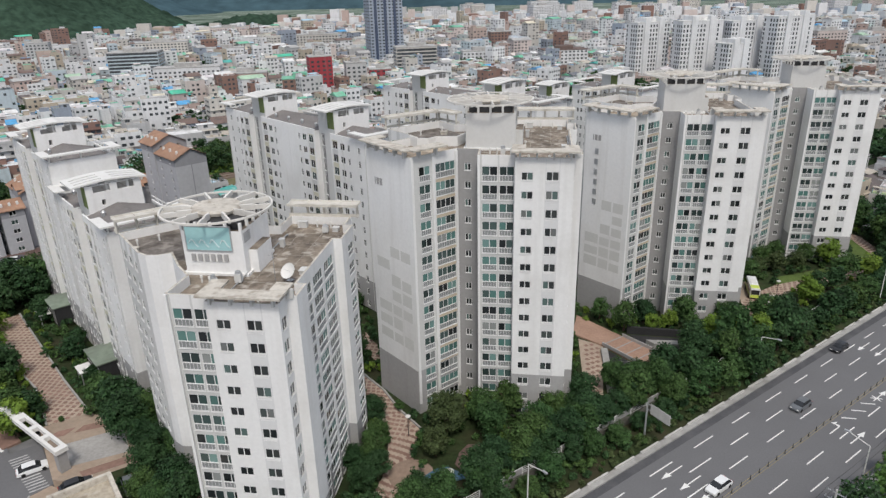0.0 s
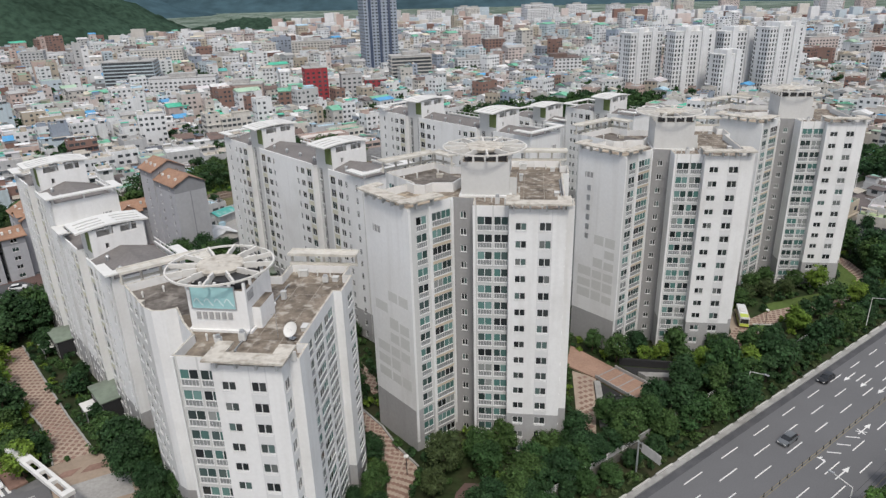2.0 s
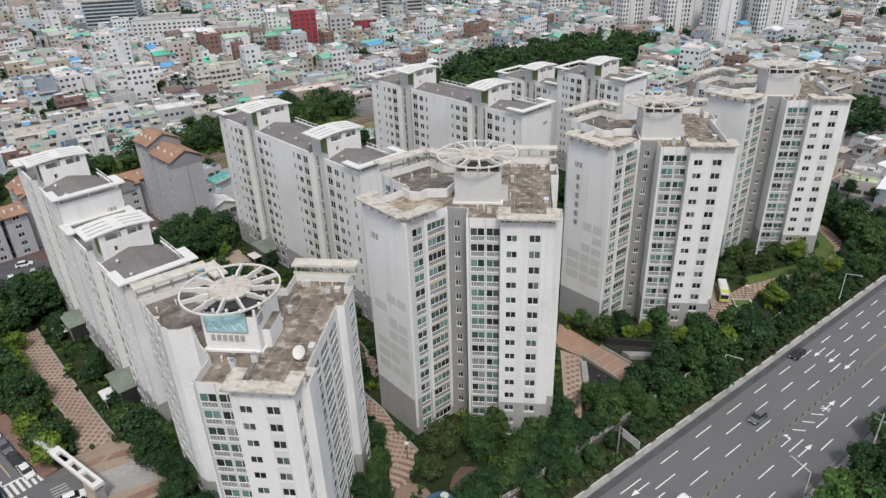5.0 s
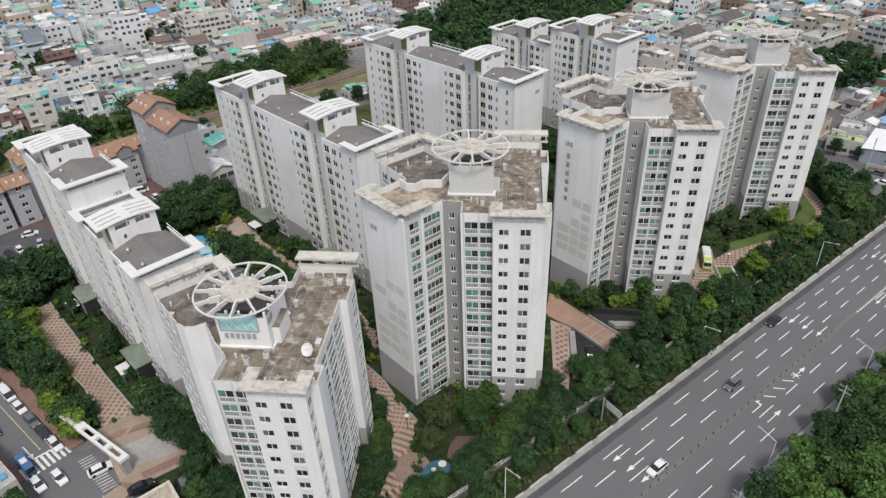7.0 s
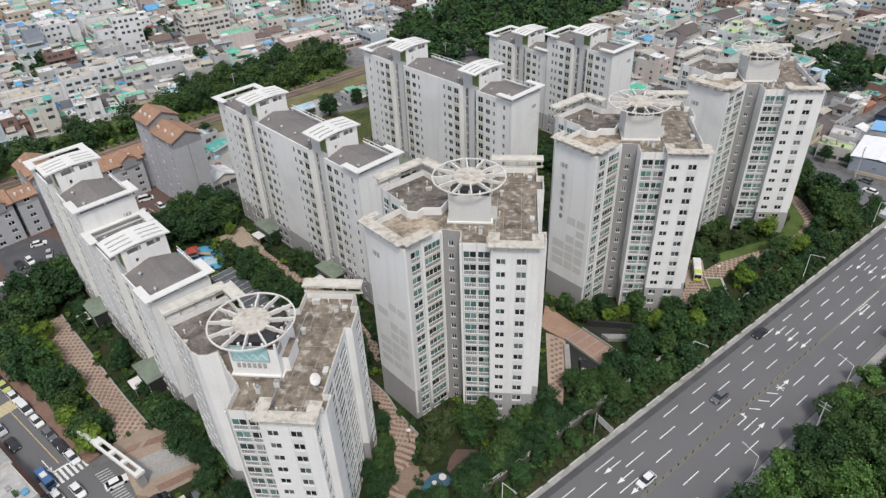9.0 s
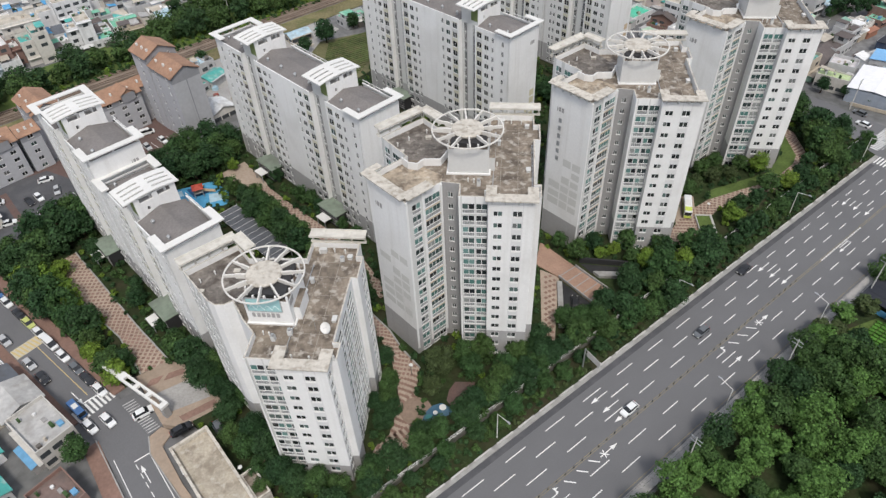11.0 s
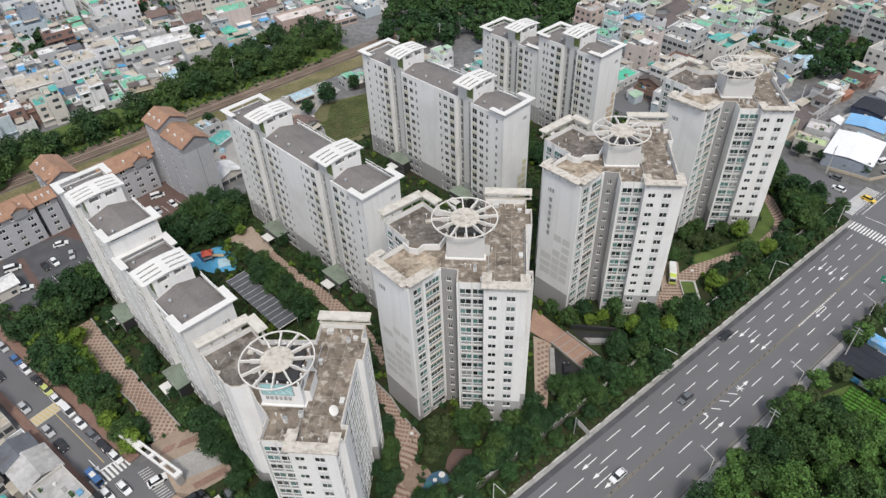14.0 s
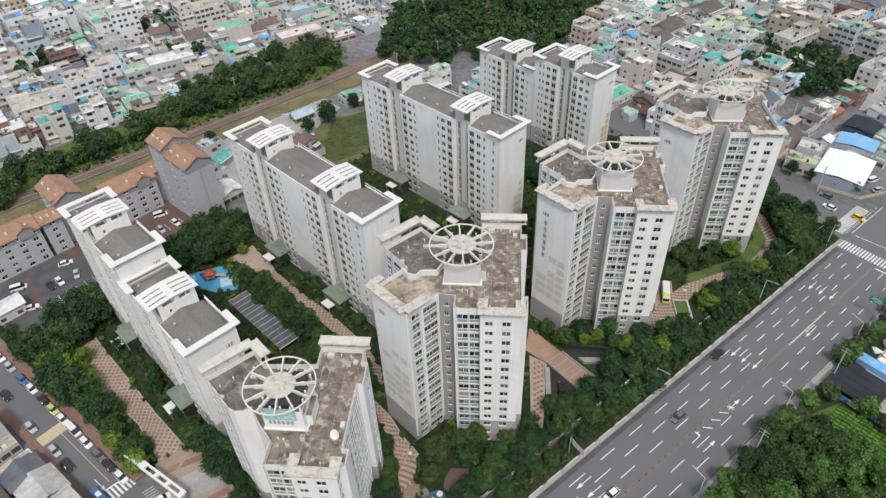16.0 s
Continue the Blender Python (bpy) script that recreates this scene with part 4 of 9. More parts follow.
for s in (65.5, 119.1):          # crossed arrow, hatching and lane arrows before the turning place
    for d in (-3.0, -6.4, -9.9):
        mark(bar_mesh, s + d, -37.15, "hatch_bar", -47)
    for k, t in enumerate((60, 120)):
        mark(star_mesh, s - 0.2, -36.95, "hatch_bar", t + 10, z=0.004 + 0.007 * k)
    mark(arrow_mesh, s - 1.4, -36.95, "lane_arrow", z=0.026)
    mark(turn_mesh, s - 16.6, -37.0, "lane_arrow")
    mark(arrow_mesh, s - 16.6, -33.8, "lane_arrow")
# narrow strip of darker asphalt along the kerb
strip = MB()
strip.hexa(ccw([rf(-80, -49.85), rf(199, -49.85), rf(199, -51.18), rf(-80, -51.18)]), 0.0, 0.004)
part("resurfaced_strip", strip, M_DARKASPHALT, road)
u = MB()                                          # U-turn mark
u.box(0, 3.0, -0.1, 0.1, 0, 0.006)
u.box(0, 4.2, 0.7, 0.9, 0, 0.006)
u.box(3.0, 4.2, -0.1, 0.1, 0.0, 0.006)
u.box(4.0, 4.2, 0.1, 0.7, 0.0, 0.006)
u.face([(0, -0.45, 0.006), (0, 0.45, 0.006), (-1.6, 0, 0.006)])
mark(u.mesh("u_turn_mark", [M_MARK]), 157.3, -37.3, "u_turn_mark", 0)
zb = MB()
zb.box(-2.2, 2.2, -0.24, 0.24, 0, 0.006)
zebra_mesh = zb.mesh("crosswalk_bar", [M_MARK])
for i in range(24):
    mark(zebra_mesh, 202.3 - 0.0, -50.8 + 0.95 * i, "crosswalk_bar", z=0.006)
for i in range(20):
    x, y = rf(207.4 + 0.95 * i, -55.2)
    part("crosswalk_bar", zebra_mesh, None, cross_road, m=pose(x, y, 0.010, 0, 0, 35.8 + 90))
g = MB()
g.hexa(ccw([rf(198.0, -38.2), rf(198.5, -38.2), rf(198.5, -28.8), rf(198.0, -28.8)]), 0.003, 0.009)
part("stop_line", g, M_MARK, road)
for a, b in ((rf(210.0, -51.2), rf(231.0, -51.2)), (rf(209.4, -49.8), rf(211.0, -32.0))):
    g = MB()
    g.strip(a, b, 0.1, 0.1, 0.004, 0.014)
    part("junction_line", g, M_MARK, cross_road)
for i in range(11):
    g = MB()
    g.strip(rf(208.6 + 2.0 * i, -52.4), rf(209.7 + 2.0 * i, -52.4), 0.1, 0.1, 0.004, 0.014)
    part("junction_dash", g, M_MARK, cross_road)
# median posts
post = MB()
post.cyl(0, 0, 0, 0.75, 0.06, 0.05, 8)
post.cyl(0, 0, 0, 0.06, 0.16, 0.13, 8)
post_mesh = post.mesh("median_post", [M_DARKMETAL])
for i in range(50):
    s = 20 + 2.4 * i
    x, y = rf(s, -38.8)
    ob = tagged(part("median_post", post_mesh, None, m=pose(x, y, 0.0, 0, 0, 35.8)), "short dark steel post on the centre line", "barrier post", "centre-line posts")
dm = MB()
dm.box(-0.28, 0.28, -0.17, 0.17, 0, 0.05)
dm_mesh = dm.mesh("kerb_marker", [M_MARK])
for i in range(20):
    x, y = rf(149.6 + 1.0 * i, -38.6)
    part("kerb_marker", dm_mesh, None, road, m=pose(x, y, 0.010, 0, 0, 35.8))

# ---- the entrance street on the estate's other side ----
ST = Vector((0.755, -0.656))      # along it, down towards the crossing
SQ = Vector((0.656, 0.755))


def sf(s, off):
    p = Vector((-93.5, 98.5)) + ST * s + SQ * off
    return (p.x, p.y)


sheet("ground", [(-260, 260), (-320, 60), (-200, 0), (-20, 0), (-37, 60), (-58, 80), (-71, 93), (-111, 138), (-88, 160), (-62, 190), (-58, 206), (-76, 216), (-110, 226), (-158, 190)], 0.7, M_TOWNGROUND, "paved ground of the neighbouring plots", "ground", 1.0)
street = sheet("road", [sf(-190, -2.6), sf(20, -2.6), (-73.4, 77.6), (-64.5, 67.0), (-49, 45), (-38, 47), (-54.9, 66.6), (-60.9, 73.6), (-62.4, 77.7), (-60.0, 80.4), (-67.6, 90.2), (-71.3, 87.6), (-73.5, 90.2), (-78.2, 94.6), sf(-190, 5.9)], 0.9, M_ASPHALT, "two-lane asphalt entrance street with parked cars", "road", 0.4)
g = MB()
g.hexa(ccw([sf(-7.5, 2.35), sf(17, 2.35), sf(17, 2.52), sf(-7.5, 2.52)]), 0.9, 0.908)
part("centre_line", g, M_YMARK, street)
for i in range(9):
    p = sf(20.6, -2.2 + i * 1.0)
    zz = MB()
    zz.box(-1.9, 1.9, -0.26, 0.26, 0, 0.006)
    part("crosswalk_bar", zz, M_MARK, street, m=pose(*p, 0.902, 0, 0, -41))
for i in range(14):
    p = Vector((-69.2, 86.5)) + Vector((0.50, -0.48)) * (i * 1.15)
    zz = MB()
    zz.box(-1.3, 1.3, -0.13, 0.13, 0, 0.006)
    part("crosswalk_bar", zz, M_WORNWHITE, street, m=pose(p.x, p.y, 0.903, 0, 0, 36))
hump = MB()
hump.hexa(ccw([sf(-9.1, -2.4), sf(-5.5, -2.4), sf(-5.5, 5.4), sf(-9.1, 5.4)]), 0.85, 0.93)
hump_ob = part("speed_hump", hump, M_CREAMPAINT, street)
for i in range(8):
    zz = MB()
    zz.hexa(ccw([sf(-8.9, -2.3 + 0.95 * i), sf(-8.9, -1.9 + 0.95 * i), sf(-5.7, -1.3 + 0.95 * i), sf(-5.7, -1.7 + 0.95 * i)]), 0.931, 0.938)
    part("hump_bar", zz, M_YMARK, hump_ob)
for p, t in ((sf(13.5, 0.6), -41), (sf(40, 4.5), -50)):
    part("lane_arrow", arrow_mesh, None, street, m=pose(*p, 0.903, 0, 0, t))
g = MB()
g.hexa(ccw([sf(-190, 5.9), sf(22, 5.9), sf(22, 8.8), sf(-190, 8.8)]), 0.5, 1.08)
tagged(part("pavement", g, M_REDPAVER), "brown block-paved footway along the entrance street", "pavement", kind="structure")
sheet("verge", [sf(-60, 8.4), sf(22, 8.7), (-69.6, 92.4), (-76.2, 103.6), (-87.6, 113.8), (-102.0, 130.8), (-111, 138.2)], 1.15, M_GRASS, "planted verge between street and promenade", "verge", 0.8)
g = MB()
g.hexa(ccw([sf(-190, -2.6), sf(22, -2.6), sf(22, -4.6), sf(-190, -4.6)]), 0.5, 1.06)
tagged(part("pavement", g, M_REDPAVER), "brown block-paved footway in front of the small houses", "pavement", kind="structure")

# the street's lower arm: footways, kerbs and white lines
for poly, mt, lb in (([(-72.6, 77.2), (-64.4, 65.6), (-49.4, 44.6), (-52.4, 43.0), (-67.2, 64.0), (-75.2, 75.4)], M_REDPAVER, "brown block-paved footway along the lower street"),
                     ([(-60.7, 73.4), (-62.1, 77.6), (-60.2, 79.8), (-57.4, 78.6), (-58.8, 75.2), (-52.6, 66.6), (-37.0, 48.4), (-38.0, 47.2), (-54.8, 66.8)], M_SANDPAVE, "beige footway beside the flat-roofed building")):
    sheet("pavement", poly, 1.04, mt, lb, "pavement", 0.4)
for pts in ([(-73.3, 77.5), (-64.6, 65.9), (-49.2, 44.8)], [(-60.8, 73.5), (-54.9, 66.6), (-38.0, 47.0)], [(-62.3, 77.7), (-60.8, 73.5)]):
    for a, b in zip(pts, pts[1:]):
        kb = MB()
        kb.strip(a, b, 0.12, 0.12, 0.7, 1.09)
        tagged(part("kerb", kb, M_KERB), "pale concrete kerb of the street", "kerb", kind="structure")
for a, b, w_ in (((-68.0, 72.6), (-56.4, 56.8), 0.08), ((-63.6, 72.0), (-61.1, 73.8), 0.14), ((-61.1, 73.8), (-48.6, 57.4), 0.08), ((-79.3, 86.9), (-77.0, 89.0), 0.2)):
    ln = MB()
    ln.strip(a, b, w_, w_, 0.9, 0.908)
    part("street_line", ln, M_MARK, street)
for k in range(5):
    p_ = Vector((-63.2, 71.4)) + Vector((0.62, -0.785)) * (2.6 * k)
    q_ = p_ + Vector((0.62, -0.785)) * 1.5
    ln = MB()
    ln.strip(tuple(p_), tuple(q_), 0.08, 0.08, 0.9, 0.908)
    part("street_line", ln, M_MARK, street)
part("lane_arrow", arrow_mesh, None, street, m=pose(-59.0, 67.2, 0.903, 0, 0, 128))
# ---- paths and plazas of the estate ----
LP_L = [(-101.5, 131.2), (-87.1, 114.4), (-75.9, 104.2), (-67.8, 93.1)]
LP_R = [(-97.6, 135.0), (-83.0, 118.6), (-72.5, 106.8), (-62.6, 96.4)]
ribbon("path", LP_L, LP_R, 2.3, M_BRICKPAVE, "wide promenade of patterned red and cream pavers", lift=0.03)
PLAZA = [(-68.8, 92.3), (-66.0, 88.4), (-59.6, 79.6), (-55.4, 78.6), (-47.4, 83.6), (-50.4, 87.6), (-56.2, 94.2), (-62.6, 96.4)]
sheet("plaza", PLAZA, 2.33, M_SANDPAVE, "beige, grey and red paved entrance plaza", "plaza", 1.7)
PLAZA_FIELDS = [([(-63.2, 87.3), (-54.6, 91.9), (-50.8, 85.9), (-59.4, 82.1)], M_PAVE), ([(-65.9, 89.1), (-65.2, 91.2), (-62.6, 92.4), (-63.3, 90.2)], M_REDPAVER), ([(-62.2, 90.8), (-61.6, 92.8), (-58.7, 94.0), (-57.5, 92.6)], M_REDPAVER),
                ([(-56.4, 81.2), (-55.2, 80.0), (-48.6, 83.8), (-49.8, 85.2)], M_REDPAVER)]
for poly, mt in PLAZA_FIELDS:
    sheet("plaza", poly, 2.345, mt, "paved field of the entrance plaza", "plaza", 0.02)
AB_L = [(-21.5, 106.5), (-14.2, 99.6), (-11.4, 92.2), (-10.2, 86.8), (-9.8, 80.8), (-11.9, 73.5), (-14.5, 71.3), (-16.5, 66.5)]
AB_R = [(-18.5, 109.5), (-12.2, 101.4), (-9.0, 95.3), (-5.3, 90.1), (-6.2, 84.0), (-5.8, 77.0), (-6.5, 72.7), (-11.5, 66.0)]
ribbon("path", AB_L, AB_R, 2.3, M_BRICKPAVE, "narrow path of patterned red pavers between two towers", lift=0.03)
g = MB()
g.cyl(-6.2, 79.2, 2.0, 2.36, 3.4, 3.4, 24)
tagged(part("round_terrace", g, M_TERRACE), "round brown terrace beside the path", "terrace", kind="structure")
g = MB()
g.hexa(ccw([(22.4, 92.6), (25.0, 92.4), (30.2, 115.8), (25.9, 118.8)]), 2.0, 2.33)
tagged(part("path", g, M_BRICKPAVE), "narrow paver path with dark squares beside the tower", "path", kind="structure")
g = MB()
g.hexa(ccw([(25.0, 120.6), (30.0, 115.6), (36.8, 105.8), (41.8, 109.6), (34.8, 118.9), (27.4, 128.8)]), 2.0, 2.62)
bridge = tagged(part("footbridge", g, M_BRIDGE), "red paved footbridge over the car-park ramp", "footbridge", kind="structure")
for k in range(5):
    t = (k + 0.6) / 4.6
    p, q = Vector((36.8, 105.8)).lerp(Vector((30.0, 115.6)), t), Vector((41.8, 109.6)).lerp(Vector((34.8, 118.9)), t)
    jt = MB()
    jt.strip(tuple(p), tuple(q), 0.12, 0.12, 2.62, 2.66)
    part("joint_bar", jt, M_DARKGREY, bridge)
g = MB()
g.hexa(ccw([(41.0, 104.3), (41.8, 99.6), (45.6, 101.5), (42.5, 106.0)]), 2.0, 2.34)
tagged(part("plaza", g, M_SANDPAVE), "small beige landing at the end of the footbridge", "plaza", kind="structure")
DP_O = [(62.6, 122.6), (66.6, 125.4), (71.2, 132.0), (78.5, 138.6), (89.6, 143.2), (99.0, 146.2), (109.3, 154.4), (112.6, 158.0), (114.0, 172.7), (108, 186)]
DP_I = [(59.0, 128.0), (63.0, 131.0), (68.0, 137.0), (76.8, 142.6), (88.5, 146.6), (97.4, 149.2), (107.0, 157.0), (109.6, 161.0), (110.6, 172.0), (104.6, 184)]
ribbon("path", DP_O, DP_I, 2.3, M_BRICKPAVE, "curving path of patterned red pavers round the lawn", lift=0.03)
ribbon("path", [(-52, 158), (-45.5, 150.0), (-31.5, 135.2), (-22, 124), (-14.6, 112)], [(-49.6, 160.4), (-42.8, 152.6), (-28.6, 137.8), (-19.4, 126.5), (-12.4, 113.5)], 2.3, M_BRICKPAVE, "path of patterned red pavers between two blocks", lift=0.03)
sheet("plaza", [(-66, 166.6), (-58.6, 173.5), (-49.2, 160.8), (-52.4, 157.6), (-57.6, 160.2), (-61.5, 165.2)], 2.334, M_BRICKPAVE, "paved court of red and cream pavers by the playground", "plaza", 0.3)
ribbon("lawn", DP_I[3:9], [(79, 147), (88, 150), (97, 153), (103, 159), (105.5, 163), (105, 172)], 2.3, M_LAWN, "bright lawn round the corner tower", "lawn", lift=0.012)


def checks(left, right, size, z, mat, parent, parts=False):
    """Dark squares laid in a chequer pattern over a strip of paving."""
    sq = MB()
    sq.box(-size * 0.46, size * 0.46, -size * 0.46, size * 0.46, 0, 0.006)
    me = sq.mesh("paver", [mat])
    allm = MB()
    for (a0, a1), (b0, b1) in zip(zip(left, left[1:]), zip(right, right[1:])):
        a0, a1, b0, b1 = (Vector(p) for p in (a0, a1, b0, b1))
        L, W = ((a1 + b1) / 2 - (a0 + b0) / 2).length, ((b0 - a0).length + (b1 - a1).length) / 2
        nl, nw = max(1, round(L / size)), max(2, round(W / size))
        d = ((a1 + b1) - (a0 + b0)).normalized()
        ang = math.degrees(math.atan2(d.y, d.x))
        for i in range(nl):
            for j in range(nw):
                if (i + j) % 2:
                    continue
                t, u = (i + 0.5) / nl, (j + 0.5) / nw
                p = (a0 + (a1 - a0) * t) * (1 - u) + (b0 + (b1 - b0) * t) * u
                if parts:
                    part("paver", me, None, parent, m=pose(p.x, p.y, z, 0, 0, ang + 45))
                else:
                    c, s_ = math.cos(radians(ang + 45)) * size * 0.46, math.sin(radians(ang + 45)) * size * 0.46
                    allm.hexa([(p.x - c + s_, p.y - s_ - c), (p.x + c + s_, p.y + s_ - c), (p.x + c - s_, p.y + s_ + c), (p.x - c - s_, p.y - s_ + c)], z, z + 0.006)
    if not parts:
        tagged(part("pavers", allm, mat, parent), kind="stuff")


PATHS = [o for o in scene.objects if o.name.startswith("path")]
checks(LP_L, LP_R, 0.78, 2.332, M_REDPAVER, PATHS[0], True)
checks(AB_L, AB_R, 0.72, 2.332, M_REDPAVER, PATHS[1])
checks([(23.0, 93.0), (26.6, 117.6)], [(24.8, 92.9), (29.6, 115.8)], 0.85, 2.335, M_REDPAVER, PATHS[2])
checks(DP_O, DP_I, 0.75, 2.332, M_REDPAVER, PATHS[3])
checks([(-52, 158), (-45.5, 150.0), (-31.5, 135.2), (-22, 124), (-14.6, 112)], [(-49.6, 160.4), (-42.8, 152.6), (-28.6, 137.8), (-19.4, 126.5), (-12.4, 113.5)], 0.75, 2.332, M_REDPAVER, PATHS[4])
# edging walls of the promenade
for line, side in ((LP_R, 1), (LP_L, -1), (AB_R[:4], 1)):
    e = MB()
    for p, q in zip(line, line[1:]):
        e.strip(p, q, 0.15 + 0.15 * side, 0.15 - 0.15 * side, 2.3, 2.62 + 0.004 * line.index(p))
    tagged(part("edging", e, M_KERB), "low grey stone edging along the path", "edging", kind="structure")

# ---- trees ----
def crown_quads(rng, h0, h1, r, count, size, conic=0.0, clumps=18):
    """Corners of leaf sprays that fill an uneven crown of clumps between the heights h0 and h1."""
    cz, hz = (h0 + h1) / 2, (h1 - h0) / 2
    cl = []
    for _ in range(clumps):
        while True:
            v = rng.uniform(-1, 1, 3)
            if 0.25 < v @ v < 1:
                break
        f = 1 - conic * (v[2] + 1) / 2
        cl.append((v[0] * r * 0.78 * f, v[1] * r * 0.78 * f, cz + v[2] * hz * 0.78, r * rng.uniform(0.24, 0.42) * (0.55 + 0.45 * f)))
    cl = np.array(cl)
    pick = cl[rng.integers(0, len(cl), count)]
    d = rng.normal(size=(count, 3))
    d /= np.linalg.norm(d, axis=1)[:, None]
    d[:, 2] = np.abs(d[:, 2]) * np.where(rng.random(count) < 0.8, 1, -1)
    shell = rng.random(count) < 0.15
    rad = pick[:, 3] * np.where(shell, rng.uniform(0.58, 0.72, count), rng.uniform(0.78, 1.16, count))
    c = pick[:, :3] + d * rad[:, None] * np.array([1, 1, 0.8])
    nrm = d + np.array([0, 0, 0.40]) + rng.normal(scale=0.5, size=(count, 3)) * np.where(shell, 0.25, 1.0)[:, None]
    nrm /= np.linalg.norm(nrm, axis=1)[:, None]
    a = np.cross(nrm, rng.normal(size=(count, 3)))
    a /= np.linalg.norm(a, axis=1)[:, None]
    b = np.cross(nrm, a)
    s = size * rng.uniform(0.6, 1.25, count)[:, None] / 2
    s *= np.where(shell, 1.9, 1.15)[:, None]
    return np.stack([c - a * s - b * s * 0.62, c + a * s - b * s * 0.55, c + b * s * 1.15], 1)


def leaf_mesh(name, q, mats, which=None):
    """One mesh of three-cornered leaf sprays; which: the material number of each."""
    me = bpy.data.meshes.new(name)
    n = len(q)
    me.vertices.add(3 * n)
    me.vertices.foreach_set("co", q.reshape(-1).astype(np.float32))
    me.loops.add(3 * n)
    me.loops.foreach_set("vertex_index", np.arange(3 * n, dtype=np.int32))
    me.polygons.add(n)
    me.polygons.foreach_set("loop_start", np.arange(0, 3 * n, 3, dtype=np.int32))
    for mt in mats:
        me.materials.append(mt)
    if which is not None:
        me.polygons.foreach_set("material_index", which.astype(np.int32))
    me.update(calc_edges=True)
    return me


def trunk_mesh(rng, h, r):
    t = MB()
    x = y = 0.0
    k = 7
    for i in range(3):
        z0, z1 = h * 0.62 * i / 3, h * 0.62 * (i + 1) / 3
        nx, ny = x + rng.normal() * 0.05 * r, y + rng.normal() * 0.05 * r
        w0, w1 = 0.05 * r + 0.10 - 0.035 * i, 0.05 * r + 0.10 - 0.035 * (i + 1)
        n = len(t.v)
        for cx, cy, z, w in ((x, y, z0, w0), (nx, ny, z1, w1)):
            t.v += [(cx + w * math.cos(2 * math.pi * j / k), cy + w * math.sin(2 * math.pi * j / k), z) for j in range(k)]
        for j in range(k):
            t.f.append((n + j, n + (j + 1) % k, n + k + (j + 1) % k, n + k + j))
            t.m.append(0)
        x, y = nx, ny
    for i in range(7):
        a = 2 * math.pi * (i / 7 + rng.uniform(0, 0.1))
        z = h * rng.uniform(0.28, 0.55)
        t.beam((x * 0.6, y * 0.6, z), (r * 0.62 * math.cos(a), r * 0.62 * math.sin(a), z + h * rng.uniform(0.12, 0.3)), 0.07, 0.07)
    return t.mesh("trunk", [M_BARK])


_trees = {}


def tree_kind(kind, n, fine=False):
    """Height, crown radius and the meshes of one of the grown forms; fine: small sprays, for the trees that stand near."""
    if (kind, n, fine) not in _trees:
        rng = np.random.default_rng(100 * n + len(kind))
        h, r, mat, count, size, conic, low = {"street": (6.4, 2.7, M_LEAF2, 2100, 0.40, 0.2, 0.2), "green": (7.5, 3.3, M_LEAF, 2600, 0.42, 0.1, 0.15), "fresh": (6.0, 2.7, M_LEAF3, 2000, 0.38, 0.1, 0.13),
                                              "brown": (7.0, 3.3, M_LEAF4, 2400, 0.42, 0.1, 0.15), "wood": (10.5, 4.6, M_LEAF, 3000, 0.55, 0.15, 0.1), "deep": (8.0, 3.6, M_LEAF2, 2600, 0.45, 0.1, 0.1),
                                              "pine": (9.0, 2.3, M_LEAF2, 1800, 0.36, 0.75, 0.12), "bush": (1.9, 1.5, M_LEAF, 700, 0.28, 0.1, 0.02)}[kind]
        if fine:
            count, size = int(count * 2.0), size * 0.66
        else:
            count = int(count * 0.85)
        q = crown_quads(rng, h * low, h, r, count, size, conic, 12 if kind == "bush" else 40)
        _trees[kind, n, fine] = (trunk_mesh(rng, h, r), leaf_mesh("crown", q, [mat]))
    return _trees[kind, n, fine]


TREE_WORDS = {"street": ("dark green street tree on the roadside verge", "trees along the road"), "green": ("leafy green garden tree beside the towers", "estate trees"),
              "fresh": ("small tree with fresh yellow-green leaves", "estate trees"), "brown": ("broad tree with brownish-green leaves", "estate trees"),
              "wood": ("large green woodland tree", "trees of the roadside wood"), "deep": ("dense deep green garden tree", "estate trees"), "pine": ("slender dark green conifer", "conifers"),
              "bush": ("small clipped green garden shrub", "estate shrubs")}
tree_rng = random.Random(11)
tree_at = []


def plant(kind, x, y, z=2.3, size=None):
    if z == 2.3 and not inside((x, y), SITE):
        z = 0.75
    t, c = tree_kind(kind, tree_rng.randrange(4), math.hypot(x, y) < 106 and -60 < x < 75)
    sc = (size or 1.0) * tree_rng.uniform(0.85, 1.2)
    words, group = TREE_WORDS[kind]
    m = Matrix.Translation((x, y, z - 0.05)) @ Matrix.Rotation(tree_rng.uniform(0, 6.28), 4, "Z") @ Matrix.Diagonal((sc, sc, sc * tree_rng.uniform(0.9, 1.1), 1))
    ob = tagged(empty("shrub" if kind == "bush" else "tree", m), words, "shrub" if kind == "bush" else "tree", group)
    part("trunk", t, None, ob)
    part("crown", c, None, ob)
    tree_at.append((x, y))


FOOTPRINTS = []
for o in (DISC, DISC + Vector((40.9, 31.5)), DISC + Vector((81.8, 63.3))):
    c, s = math.cos(radians(-7.8)), math.sin(radians(-7.8))
    FOOTPRINTS.append([(o.x + x * c - y * s, o.y + x * s + y * c) for x, y in inset(TOWER_POLY, -1.3)])
FOOTPRINTS.append([(-29.1 + x * math.cos(radians(-7.8)) - y * math.sin(radians(-7.8)), 80.2 + x * math.sin(radians(-7.8)) + y * math.cos(radians(-7.8))) for x, y in inset(SIGN_POLY, -1.3)])
